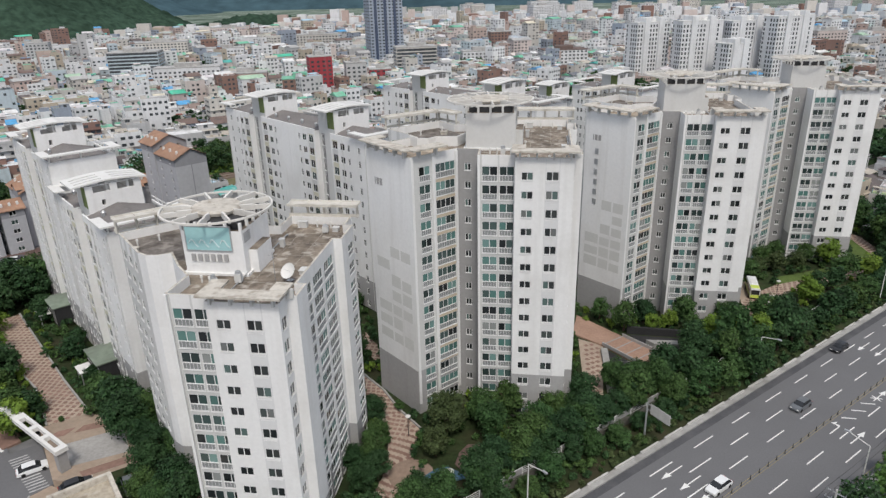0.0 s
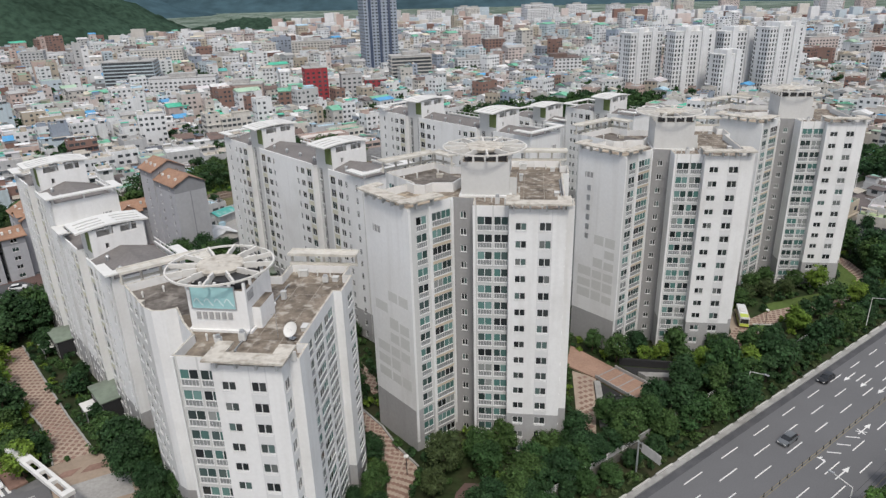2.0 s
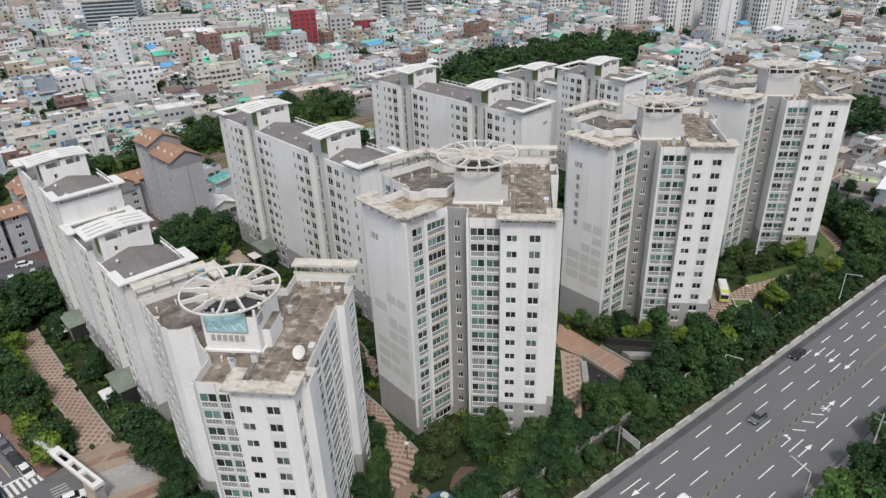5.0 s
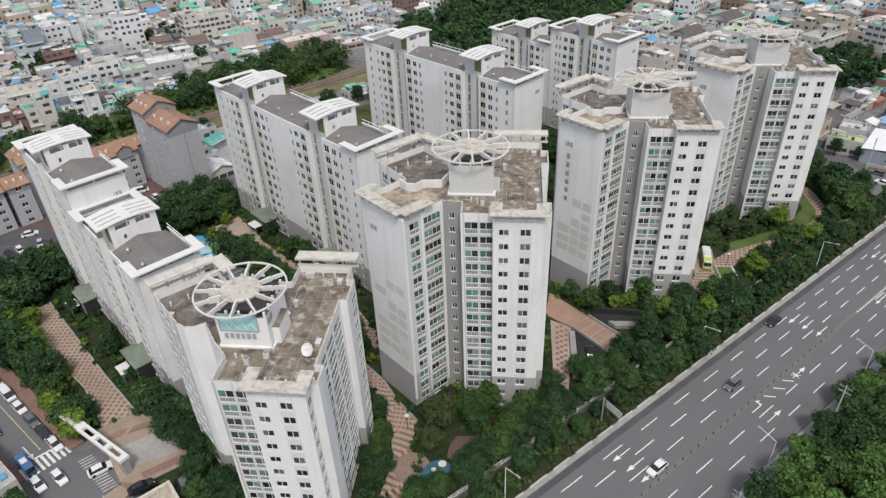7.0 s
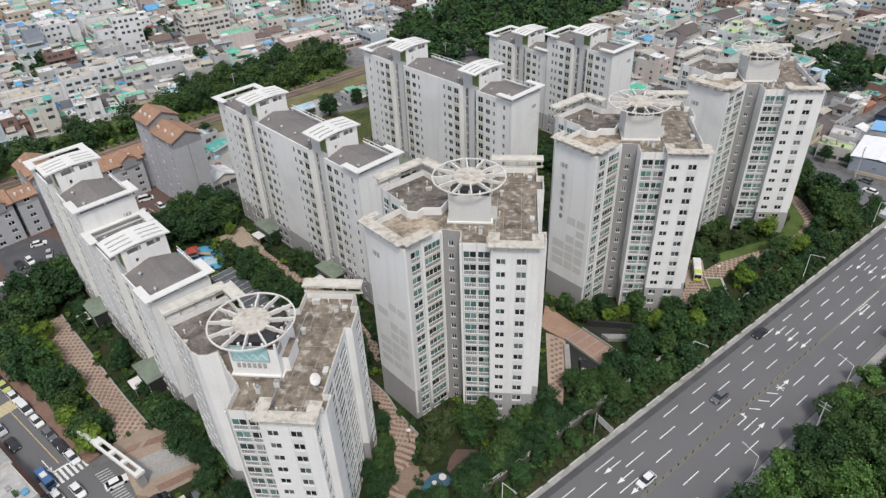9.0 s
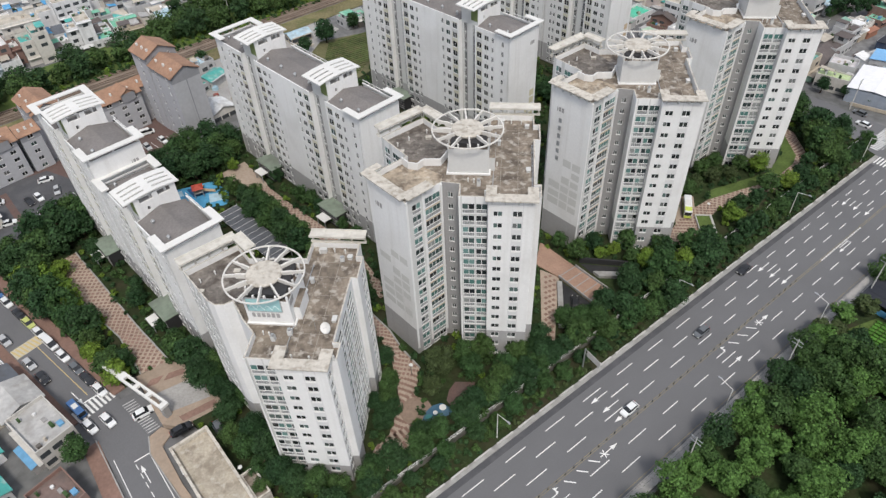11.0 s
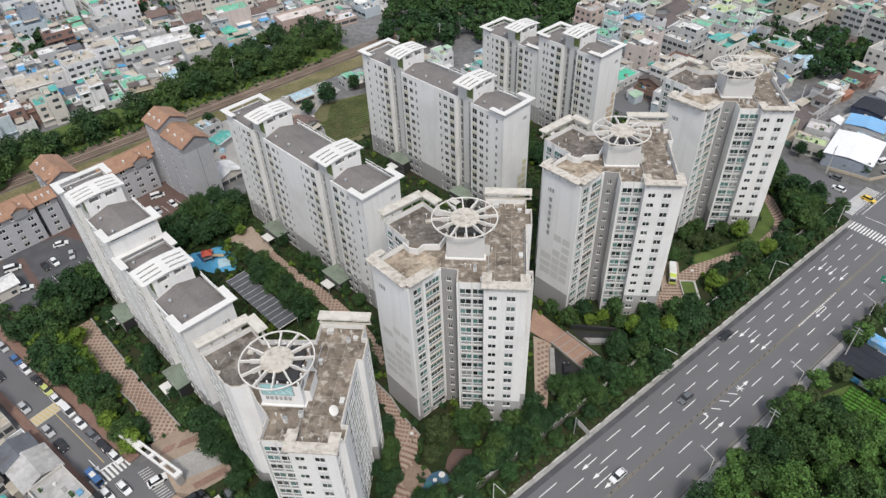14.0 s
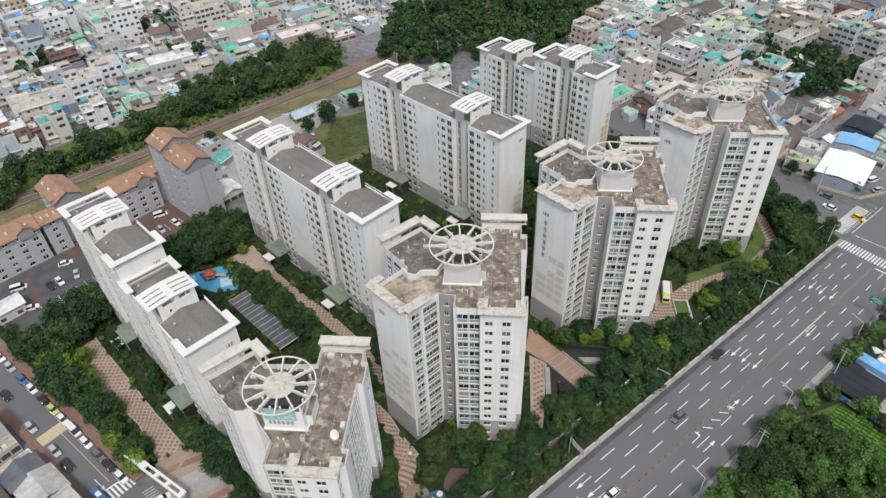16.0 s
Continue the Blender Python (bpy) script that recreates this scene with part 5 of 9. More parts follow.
for x, y, t, L in ((-16.0, 131.6, 132.1, 63.6), (22.9, 167.9, 132.1, 63.6), (-53.2, 97.3, 131.5, 63.6), (60.5, 208.0, 130.0, 55.6)):
    d, n = Vector((math.cos(radians(t)), math.sin(radians(t)))), Vector((-math.sin(radians(t)), math.cos(radians(t))))
    o = Vector((x, y))
    FOOTPRINTS.append([tuple(o - d * 1.5 + n * 1.6), tuple(o - d * 1.5 - n * 13.6), tuple(o + d * (L + 1.5) - n * 13.6), tuple(o + d * (L + 1.5) + n * 1.6)])


COURT_L = [(-52, 158), (-45.5, 150.0), (-31.5, 135.2), (-22, 124), (-14.6, 112)]
COURT_R = [(-49.6, 160.4), (-42.8, 152.6), (-28.6, 137.8), (-19.4, 126.5), (-12.4, 113.5)]
KEEP_CLEAR = [AB_L + AB_R[::-1], LP_L + LP_R[::-1], DP_O + DP_I[::-1], COURT_L + COURT_R[::-1], PLAZA, [(22.0, 92.0), (25.4, 92.0), (30.4, 115.0), (36.5, 105.8), (42, 109.6), (34.8, 119), (27, 129), (25, 119)],
              [(-68.6, 92.4), (-62.6, 96.2), (-53.5, 84.5), (-58.6, 80.0), (-66, 88)], [(-66, 166.6), (-58.6, 173.5), (-49.2, 160.8), (-52.4, 157.6), (-57.6, 160.2), (-61.5, 165.2)],
              [(-80, 159.5), (-66.6, 164.2), (-59.6, 152.4), (-66, 151.4), (-77.6, 156.0)], [(-62, 147), (-57, 151), (-36.5, 128.5), (-41.5, 124)],
              [(27, 99), (37, 107), (48, 113), (48.5, 120), (36, 121.5), (29, 114)], [(-55, 74), (-40, 54), (-33, 58), (-48, 79)], [(-6, 75.5), (-4.6, 80.6), (0, 83), (2, 87), (7.6, 86.4), (7, 81), (2.6, 76.6)],
              [(63, 130), (66, 127), (76.4, 127.2), (77, 137.6), (73.4, 145), (66.4, 145)], DP_I[3:9] + [(105, 172), (105.5, 163), (103, 159), (97, 153), (88, 150), (79, 147)]]


def scatter(poly, spacing, seed, margin_ok=True):
    """Random places in a polygon, no two nearer than spacing, clear of the buildings and the paths."""
    rng = random.Random(seed)
    xs, ys = [p[0] for p in poly], [p[1] for p in poly]
    area = (max(xs) - min(xs)) * (max(ys) - min(ys))
    got, cells = [], {}
    for _ in range(int(9 * area / spacing**2)):
        p = (rng.uniform(min(xs), max(xs)), rng.uniform(min(ys), max(ys)))
        cx, cy = int(p[0] // spacing), int(p[1] // spacing)
        near = [q for i in (-1, 0, 1) for j in (-1, 0, 1) for q in cells.get((cx + i, cy + j), ())]
        if any((p[0] - q[0]) ** 2 + (p[1] - q[1]) ** 2 < spacing**2 for q in near) or not inside(p, poly):
            continue
        if any(inside(p, f) for f in FOOTPRINTS) or any(inside(p, f) for f in KEEP_CLEAR):
            continue
        got.append(p)
        cells.setdefault((cx, cy), []).append(p)
    return got


def grove(poly, spacing, seed, kinds, z=2.3, size=1.0):
    rng = random.Random(seed + 500)
    for x, y in scatter(poly, spacing, seed):
        plant(rng.choice(kinds), x, y, z, size)


# along the road
grove([rf(8, -58.8), rf(104, -58.8), rf(102, -62.4), rf(8, -62.4)], 3.7, 20, ["green", "deep", "street", "deep"], size=0.78)
plant("green", -74.6, 73.4, 0.9, 1.0)
rr = random.Random(3)
for i in range(38):
    s = 10 + i * 5.2 + rr.uniform(-1.4, 1.4)
    plant(rr.choice(("street", "street", "green")), *rf(s, -55.6 + rr.uniform(-0.8, 0.9)), 0.7, rr.uniform(0.55, 0.8) if s < 95 else rr.uniform(0.75, 1.05))
grove([rf(20, -58.6), rf(92, -58.6), rf(88, -64.5), (14, 91), (8.5, 88), (4.4, 88.4), (2, 84), (4, 79.6), (-2, 75.6), (-5, 71), rf(20, -63)], 4.6, 21, ["green", "deep", "green", "street", "deep"], size=0.9)
grove([rf(100, -58.6), rf(200, -58.6), rf(198, -66), rf(170, -70), rf(150, -68), rf(128, -66), rf(112, -66)], 4.6, 22, ["street", "green", "street", "fresh"])
grove([(60, 128), (63, 134), (70, 140), (72, 146), (64, 146)], 4.0, 23, ["fresh", "green"])
grove([(72, 146), (82, 148), (88, 151), (96, 154), (80, 158)], 3.6, 24, ["green", "brown"], size=0.75)
grove([(28, 125), (36, 119.6), (58, 118), (58, 124), (32, 130)], 3.4, 25, ["green", "deep", "fresh"], size=0.75)
for kind, x, y, sz in (("deep", 36.0, 101.2, 0.85), ("green", 38.0, 97.2, 0.8), ("green", 48.8, 102.5, 0.9), ("deep", 46.4, 111.0, 0.95), ("deep", 55.2, 105.7, 1.0), ("green", 51.5, 109.0, 0.8), ("deep", 67.2, 119.4, 0.95), ("green", 59.5, 112.5, 0.9),
                       ("deep", -38.9, 75.4, 0.75), ("deep", -34.7, 70.0, 0.9), ("green", -41.5, 83.7, 0.9), ("deep", -35.6, 79.5, 0.6), ("deep", -29.5, 63.7, 0.8), ("deep", -56.6, 95.3, 0.95), ("deep", -51.9, 89.5, 1.0), ("green", -60.6, 98.4, 0.75), ("deep", -72.2, 96.0, 0.85)):
    plant(kind, x, y, 2.3, sz)
for x, y, sz in ((135.2, 199.2, 0.75), (141.4, 195.2, 0.7), (147.4, 190.4, 0.72), (151.8, 185.6, 0.72)):
    plant("street", x, y, 0.0, sz)
grove([(113, 158), (116, 172), (112, 190), rf(203, -75), rf(203, -60)], 4.4, 27, ["green", "deep"], size=1.15)
for x, y, sz in ((-1.0, 89.0, 1.25), (4.6, 91.4, 0.95), (12.5, 84.5, 0.8), (9.0, 92.4, 0.8), (16.5, 91.6, 0.8), (20.0, 86.5, 0.85), (-2.6, 83.4, 0.7)):
    plant("brown" if x < 0 else "green", x, y, 2.3, sz)
grove([(-14.5, 72), (-10.5, 78), (-10.8, 86), (-12.5, 92), (-16, 95), (-14.5, 80)], 2.5, 28, ["deep", "green"], size=0.62)
grove([(-36, 62), (-12, 62), (-17, 66), (-16, 69), (-28, 64.5), (-38, 68), (-46, 76), (-52, 84), (-46, 90), (-38, 78)], 3.6, 29, ["deep", "green"], size=0.8)
# beside the promenade
grove([sf(-38, 9.2), sf(21, 9.0), (-72.5, 91.6), (-79.0, 101.4), (-90.0, 112.0), (-103.6, 129.0), (-109, 136)], 3.5, 30, ["deep", "green", "fresh", "green", "green"], 1.2, 1.12)
for x, y in ((-99.0, 123.5), (-95.6, 120.4), (-92.4, 116.8), (-97.0, 126.4), (-89.6, 113.6)):
    plant("fresh", x, y, 1.6, 1.15)
grove([(-111, 139), (-103, 133.5), (-98, 137.5), (-95, 146), (-101, 151), (-108, 146)], 3.8, 31, ["deep", "green", "deep"], 1.6, 1.2)
grove([(-63, 100.5), (-60, 96), (-55, 92), (-49, 87), (-45, 90), (-52, 95)], 3.2, 32, ["green", "deep"], size=0.85)
grove([(-92, 133), (-76, 115), (-66, 104), (-61, 100), (-60, 103), (-76, 121), (-92, 139)], 3.4, 33, ["bush", "deep", "bush", "street"], size=0.7)
# courts between the blocks
grove([(-88, 166), (-78, 180), (-68, 186), (-56, 180), (-62, 170), (-68, 166), (-78, 162)], 3.9, 34, ["deep", "green", "deep"], size=1.05)
grove([(-58, 182), (-48, 194), (-36, 186), (-50, 168)], 4.4, 35, ["deep", "green"], size=0.9)
grove([(-58, 157), (-53, 156), (-46, 147), (-33, 133), (-38, 128), (-56, 148)], 3.3, 36, ["green", "green", "deep"], size=0.85)
plant("fresh", -61.0, 169.2, 2.3, 0.62)
grove([(-48, 162), (-26, 138), (-14, 124), (-12, 117), (-18, 131), (-46, 164)], 3.4, 37, ["bush", "deep", "bush", "green"], size=0.7)
grove([(-34, 122), (-22, 112), (-16, 108), (-18, 116), (-30, 130)], 3.8, 40, ["deep", "green"], size=0.85)
grove([(-44, 196), (-26, 180), (12, 148), (24, 136), (28, 142), (-10, 184), (-30, 206)], 4.2, 38, ["deep", "green"], size=0.9)
grove([(8, 226), (30, 204), (56, 178), (66, 170), (68, 184), (36, 216)], 4.6, 39, ["green", "deep"], size=0.9)
for x, y, sz in ((-40.2, 257.9, 1.15), (-47.8, 249.2, 0.95), (-30, 270, 1.0), (-52, 240, 0.5), (-88, 246, 0.8), (-22, 268, 0.9), (-62, 222, 0.6), (-66, 226, 0.5)):
    plant("deep", x, y, 0.0, sz)
def woods(label, polys, spacing, seed, mats, h=(7, 11), leaves=420, size=0.95, z=0.0, wide=(0.40, 0.54)):
    """Woodland too dense to count, as one object of several greens."""
    rng = np.random.default_rng(seed)
    qs, ms = [], []
    for pi, poly in enumerate(polys):
        for x, y in scatter(poly, spacing, seed + pi):
            hh = rng.uniform(*h)
            q = crown_quads(rng, hh * 0.06, hh, hh * rng.uniform(*wide), leaves, size, 0.1, 34 if leaves > 2500 else 26 if leaves > 400 else 10)
            qs.append(q + np.array([x, y, z(x, y) if callable(z) else z]))
            ms.append(np.full(len(q), rng.integers(0, len(mats))))
    return tagged(part("woodland", leaf_mesh("woodland", np.concatenate(qs), mats, np.concatenate(ms)), None), label, "woodland", kind="stuff")


BELT = [[(-152, 227), (-114, 266), (-106, 292), (-82, 318), (-52, 338), (-36, 314), (-48, 305), (-84, 278), (-116, 252), (-146, 222)], [(-170, 190), (-150, 212), (-152, 234), (-190, 205)]]
woods("dense green tree belt along the railway", BELT, 6.2, 61, [M_LEAF, M_LEAF2, M_LEAF], (7, 13), 1500, 0.66, wide=(0.44, 0.64))
woods("broad green wood beside the railway", [[(-20, 318), (-14, 350), (-6, 378), (29, 412), (92, 452), (126, 462), (142, 444), (116, 394), (94, 354), (76, 324), (61, 306), (22, 306), (-6, 310)]], 7.4, 62, [M_LEAF, M_LEAF2, M_LEAF], (8, 13), 470, 1.2, wide=(0.45, 0.6))
woods("weedy green slope below the tree belt", [[(-150, 214), (-116, 243), (-84, 269), (-46, 298), (-36, 314), (-86, 282), (-120, 256), (-150, 226)]], 2.2, 63, [M_LEAF3, M_LEAF, M_LEAF], (0.9, 2.4), 110, 0.45, wide=(0.6, 0.8))
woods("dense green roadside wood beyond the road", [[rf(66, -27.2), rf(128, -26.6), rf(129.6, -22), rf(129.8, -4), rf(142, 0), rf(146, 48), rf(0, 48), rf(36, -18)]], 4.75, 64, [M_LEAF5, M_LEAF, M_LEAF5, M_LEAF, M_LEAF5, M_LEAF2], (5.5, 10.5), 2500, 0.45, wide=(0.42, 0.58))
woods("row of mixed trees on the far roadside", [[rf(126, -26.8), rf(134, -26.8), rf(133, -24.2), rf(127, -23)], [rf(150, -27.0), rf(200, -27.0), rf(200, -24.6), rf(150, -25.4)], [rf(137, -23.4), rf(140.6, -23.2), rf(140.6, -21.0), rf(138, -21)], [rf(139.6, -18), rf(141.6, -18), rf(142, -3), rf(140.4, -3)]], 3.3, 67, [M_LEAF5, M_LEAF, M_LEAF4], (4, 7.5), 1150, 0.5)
woods("weeds and shrubs on the sloping roadside verge", [[rf(-8, -53.2), rf(200, -53.2), rf(200, -57.0), rf(-8, -57.0)]], 1.9, 66, [M_LEAF, M_LEAF2, M_LEAF2, M_LEAF], (0.7, 2.2), 120, 0.40, 0.75, (0.5, 0.8))
woods("shrubs and small trees filling the estate's beds", [SITE], 2.15, 65, [M_LEAF, M_LEAF2, M_LEAF2, M_LEAF, M_LEAF3], (0.8, 2.6), 135, 0.40, 2.25, (0.45, 0.75))
woods("shrubs between the promenade and the street", [[sf(-60, 8.8), sf(22, 8.8), (-71.4, 92.0), (-77.2, 102.8), (-88.4, 113.2), (-102.6, 130.0), (-111, 138)]], 2.0, 68, [M_LEAF2, M_LEAF], (1.0, 3.2), 200, 0.42, 1.0, (0.5, 0.8))
woods("low weeds and shrubs on the roadside verge", [[rf(4, -52.6), rf(203, -52.6), rf(203, -57.2), rf(4, -57.2)]], 1.5, 66, [M_LEAF2, M_LEAF, M_LEAF4], (0.4, 1.5), 130, 0.32, 0.6, (0.5, 0.8))

# ---- the town ----
ROOFS = {"lilac": (0.60, 0.57, 0.58), "grey": (0.40, 0.395, 0.385), "palegreen": (0.36, 0.50, 0.37), "white": (0.68, 0.68, 0.67), "paleblue": (0.38, 0.53, 0.62), "green": (0.17, 0.45, 0.31), "brown": (0.165, 0.12, 0.105),
         "dark": (0.13, 0.11, 0.105), "beige": (0.46, 0.42, 0.355), "red": (0.30, 0.09, 0.07), "slate": (0.13, 0.14, 0.16), "brightgreen": (0.085, 0.46, 0.31), "blue": (0.10, 0.34, 0.60), "cream": (0.62, 0.57, 0.45),
         "pinkwhite": (0.63, 0.57, 0.53), "teal": (0.085, 0.38, 0.34), "olive": (0.34, 0.31, 0.20), "lime": (0.45, 0.55, 0.30), "black": (0.03, 0.032, 0.038), "brightblue": (0.16, 0.41, 0.70)}
WALLS = {"white": (0.67, 0.675, 0.68), "bluegrey": (0.30, 0.34, 0.40), "cream": (0.60, 0.575, 0.53), "grey": (0.45, 0.45, 0.45), "paleblue": (0.46, 0.53, 0.57), "pink": (0.55, 0.48, 0.45), "salmon": (0.46, 0.36, 0.32),
         "tan": (0.43, 0.375, 0.30), "brick": (0.235, 0.145, 0.12), "beigewall": (0.50, 0.48, 0.445), "redwall": (0.33, 0.05, 0.06), "navy": (0.06, 0.08, 0.13)}
M_ROOF = {k: surface("roof_" + k, c, 0.8, 0.12, 1.0, 0.12, stains=0.45, stain_size=0.30, dirt=(0.25, 0.235, 0.21) if max(c) > 0.2 else (0.09, 0.085, 0.08), pale=((0.62, 0.61, 0.58), 0.35, 0.45) if max(c) > 0.3 else None) for k, c in ROOFS.items()}
M_WALL = {k: surface("wall_" + k, c, 0.85, 0.06, 1.0, 0.1, streak=0.38, dirt=(0.22, 0.22, 0.215)) for k, c in WALLS.items()}
M_TOWNGLASS = surface("town_window", (0.068, 0.076, 0.082), 0.2, 0.3, 0.5, spec=0.5)
M_ROOFPAL = surface("mixed_roofs", (0, 0, 0), 0.8, 0.12, 0.8, 0.1, palette=[ROOFS[k] for k in ("grey", "white", "palegreen", "brown", "green", "beige", "white", "paleblue", "dark", "grey", "lilac", "brightgreen", "grey", "pinkwhite", "brown", "blue", "white", "slate", "teal", "beige", "white", "grey", "cream", "green")], island=True, stains=0.35, dirt=(0.26, 0.25, 0.23))
M_WALLPAL = surface("mixed_walls", (0, 0, 0), 0.85, 0.05, 1.0, 0.1, palette=[WALLS[k] for k in ("white", "cream", "grey", "white", "beigewall", "white", "paleblue", "white", "white", "salmon", "pink", "bluegrey", "white", "brick", "white", "grey", "cream", "tan")], island=True, streak=0.3, dirt=(0.22, 0.21, 0.19))
M_JUNK = surface("roof_clutter", (0, 0, 0), 0.8, 0.1, 1.0, 0.2, palette=[(0.55, 0.55, 0.54), (0.30, 0.29, 0.28), (0.14, 0.32, 0.50), (0.62, 0.60, 0.55), (0.12, 0.11, 0.10), (0.22, 0.36, 0.29), (0.42, 0.38, 0.32), (0.20, 0.16, 0.14), (0.45, 0.44, 0.43), (0.66, 0.66, 0.65), (0.32, 0.16, 0.11), (0.05, 0.09, 0.035)], island=True)
town_rng = random.Random(77)
TAKEN = []


def wall_windows(g, box, z0, z1, rng, m=0, proud=0.03):
    """Windows with a sill on all four sides of a block of the plan (x0, x1, y0, y1), storey by storey, no two fronts alike."""
    x0, x1, y0, y1 = box
    floors = max(1, int((z1 - z0) / 2.75))
    for side in range(4):
        L = x1 - x0 if side % 2 == 0 else y1 - y0
        if L < 1.6:
            continue
        style = rng.random()
        if style < 0.12:
            continue
        k = max(1, int(L / rng.choice((2.4, 3.0, 3.8))))
        ww, hh = rng.choice(((0.75, 1.2), (0.55, 1.0), (1.0, 1.35), (1.2, 1.3)))
        ww = min(ww, L / k * 0.42)
        for f in range(floors):
            z = z0 + f * (z1 - z0) / floors + 0.95
            for i in range(k):
                if rng.random() < 0.14:
                    continue
                u = (i + 0.5) * L / k + (rng.uniform(-0.25, 0.25) if style < 0.5 else 0.0)
                a, b, h1 = u - ww, u + ww, hh
                if f == 0 and z0 < 0.1 and style > 0.72:        # shop front
                    a, b, h1 = max(0.15, u - L / k * 0.44), min(L - 0.15, u + L / k * 0.44), 1.5
                if side == 0:
                    q = [(x0 + a, y0 - proud), (x0 + b, y0 - proud)]
                elif side == 1:
                    q = [(x1 + proud, y0 + a), (x1 + proud, y0 + b)]
                elif side == 2:
                    q = [(x1 - a, y1 + proud), (x1 - b, y1 + proud)]
                else:
                    q = [(x0 - proud, y1 - a), (x0 - proud, y1 - b)]
                g.face([(*q[0], z), (*q[1], z), (*q[1], z + h1), (*q[0], z + h1)], m)


def roof_things(g, box, h, rng, m=0, most=7):
    """Small things that stand about on a flat roof: boxes, tanks, planters, pipes."""
    x0, x1, y0, y1 = box
    for _ in range(rng.randint(2, most)):
        px, py = rng.uniform(x0 + 0.7, x1 - 0.7), rng.uniform(y0 + 0.7, y1 - 0.7)
        if rng.random() < 0.3:
            g.cyl(px, py, h, h + rng.uniform(0.5, 1.3), rng.uniform(0.3, 0.65), None, 8, m)
        else:
            a, b = rng.uniform(0.25, 0.8), rng.uniform(0.2, 0.6)
            g.box(px - a, px + a, py - b, py + b, h, h + rng.uniform(0.25, 1.1), m)


def house(x, y, w, d, h, roof, wall, turn=None, gable=None, name="house", label=None, z=-0.25, category="house", group="town houses"):
    """A town house: one or two blocks of unequal height, a parapet or a tiled roof, a roof room, a lean-to and clutter."""
    rng = random.Random(int(x * 13 + y * 7))
    turn = (38.0 if x < 60 else 33.0) + 8 * math.sin(x / 60) + rng.uniform(-4, 4) if turn is None else turn
    gable = roof in ("brown", "dark", "slate", "black", "red", "brightblue", "paleblue", "blue") and rng.random() < 0.75 if gable is None else gable
    words = {"brightgreen": "bright green", "palegreen": "pale green", "paleblue": "pale blue", "pinkwhite": "pinkish white", "brightblue": "bright blue", "beigewall": "beige", "bluegrey": "blue-grey", "redwall": "red"}
    label = label or f"{words.get(wall, wall)} {'low' if h < 5.5 else 'several-storey'} town house with a {words.get(roof, roof)} {'pitched' if gable else 'flat'} roof"
    th = tagged(empty(name, pose(x, y, z, 0, 0, turn)), label, category, group)
    b, r, g, junk = MB(), MB(), MB(), MB()
    blocks = [(-w / 2, w / 2, -d / 2, d / 2, h)]
    if w > 8.5 and h > 3.4 and rng.random() < 0.6:            # a lower or higher part, set back a little
        cut = -w / 2 + w * rng.uniform(0.55, 0.72)
        h2 = max(2.8, h + rng.choice((-2.9, -2.9, -5.6, 2.7)))
        back = d * rng.uniform(0.0, 0.22)
        blocks = [(-w / 2, cut, -d / 2, d / 2, h), (cut, w / 2, -d / 2 + back, d / 2 - (back if rng.random() < 0.4 else 0), h2)]
        if rng.random() < 0.5:
            blocks = [(-q[1], -q[0], *q[2:]) for q in blocks]
    for bi, (x0, x1, y0, y1, hh) in enumerate(blocks):
        poly = [(x0, y0), (x1, y0), (x1, y1), (x0, y1)]
        if gable and bi == 0:
            b.hexa(poly, 0, hh, 0)
            e, bd = 0.5, y1 - y0
            rise, my = min(2.4, bd * 0.2), (y0 + y1) / 2
            for s_, yy in ((-1, y0 - e), (1, y1 + e)):
                q = [(x0 - e, yy, hh - 0.1), (x1 + e, yy, hh - 0.1), (x1 + e, my, hh + rise), (x0 - e, my, hh + rise)]
                r.face(q[::-s_])
                r.face([(p[0], p[1], p[2] - 0.16) for p in q[::s_]])
                r.face([q[0], q[1], (*q[1][:2], q[1][2] - 0.16), (*q[0][:2], q[0][2] - 0.16)])
            for xx in (x0, x1):
                b.face([(xx, y0, hh), (xx, y1, hh), (xx, my, hh + rise - 0.1)])
        else:
            up = rng.choice((0.5, 0.9, 1.1))
            for i in range(4):
                q0, q1 = poly[i], poly[(i + 1) % 4]
                b.face([(*q0, 0), (*q1, 0), (*q1, hh + up), (*q0, hh + up)], 0)
            parapet(b, poly, hh, hh + up, 0.22, 0)
            r.face([(*q, hh + 0.02) for q in inset(poly, 0.22)])
            inner = (x0 + 0.3, x1 - 0.3, y0 + 0.3, y1 - 0.3)
            if (x1 - x0) > 5.5 and rng.random() < 0.75:        # roof room with its own slab
                rw, rd = rng.uniform(2.4, (x1 - x0) * 0.55), rng.uniform(2.4, (y1 - y0) * 0.6)
                rx, ry = rng.choice((inner[0], inner[1] - rw)), rng.choice((inner[2], inner[3] - rd))
                b.box(rx, rx + rw, ry, ry + rd, hh, hh + 2.4, 0)
                r.box(rx - 0.25, rx + rw + 0.25, ry - 0.25, ry + rd + 0.25, hh + 2.4, hh + 2.56)
                wall_windows(g, (rx, rx + rw, ry, ry + rd), hh, hh + 2.4, rng)
            if rng.random() < 0.45:                            # sheet roof over a part of it
                sw, sd = (x1 - x0) * rng.uniform(0.3, 0.6), (y1 - y0) * rng.uniform(0.3, 0.55)
                sx, sy = rng.uniform(inner[0], inner[1] - sw), rng.choice((inner[2], inner[3] - sd))
                junk.face([(sx, sy, hh + 1.9), (sx + sw, sy, hh + 1.9), (sx + sw, sy + sd, hh + 2.4), (sx, sy + sd, hh + 2.4)])
                junk.face([(sx, sy + sd, hh + 2.36), (sx + sw, sy + sd, hh + 2.36), (sx + sw, sy, hh + 1.86), (sx, sy, hh + 1.86)])
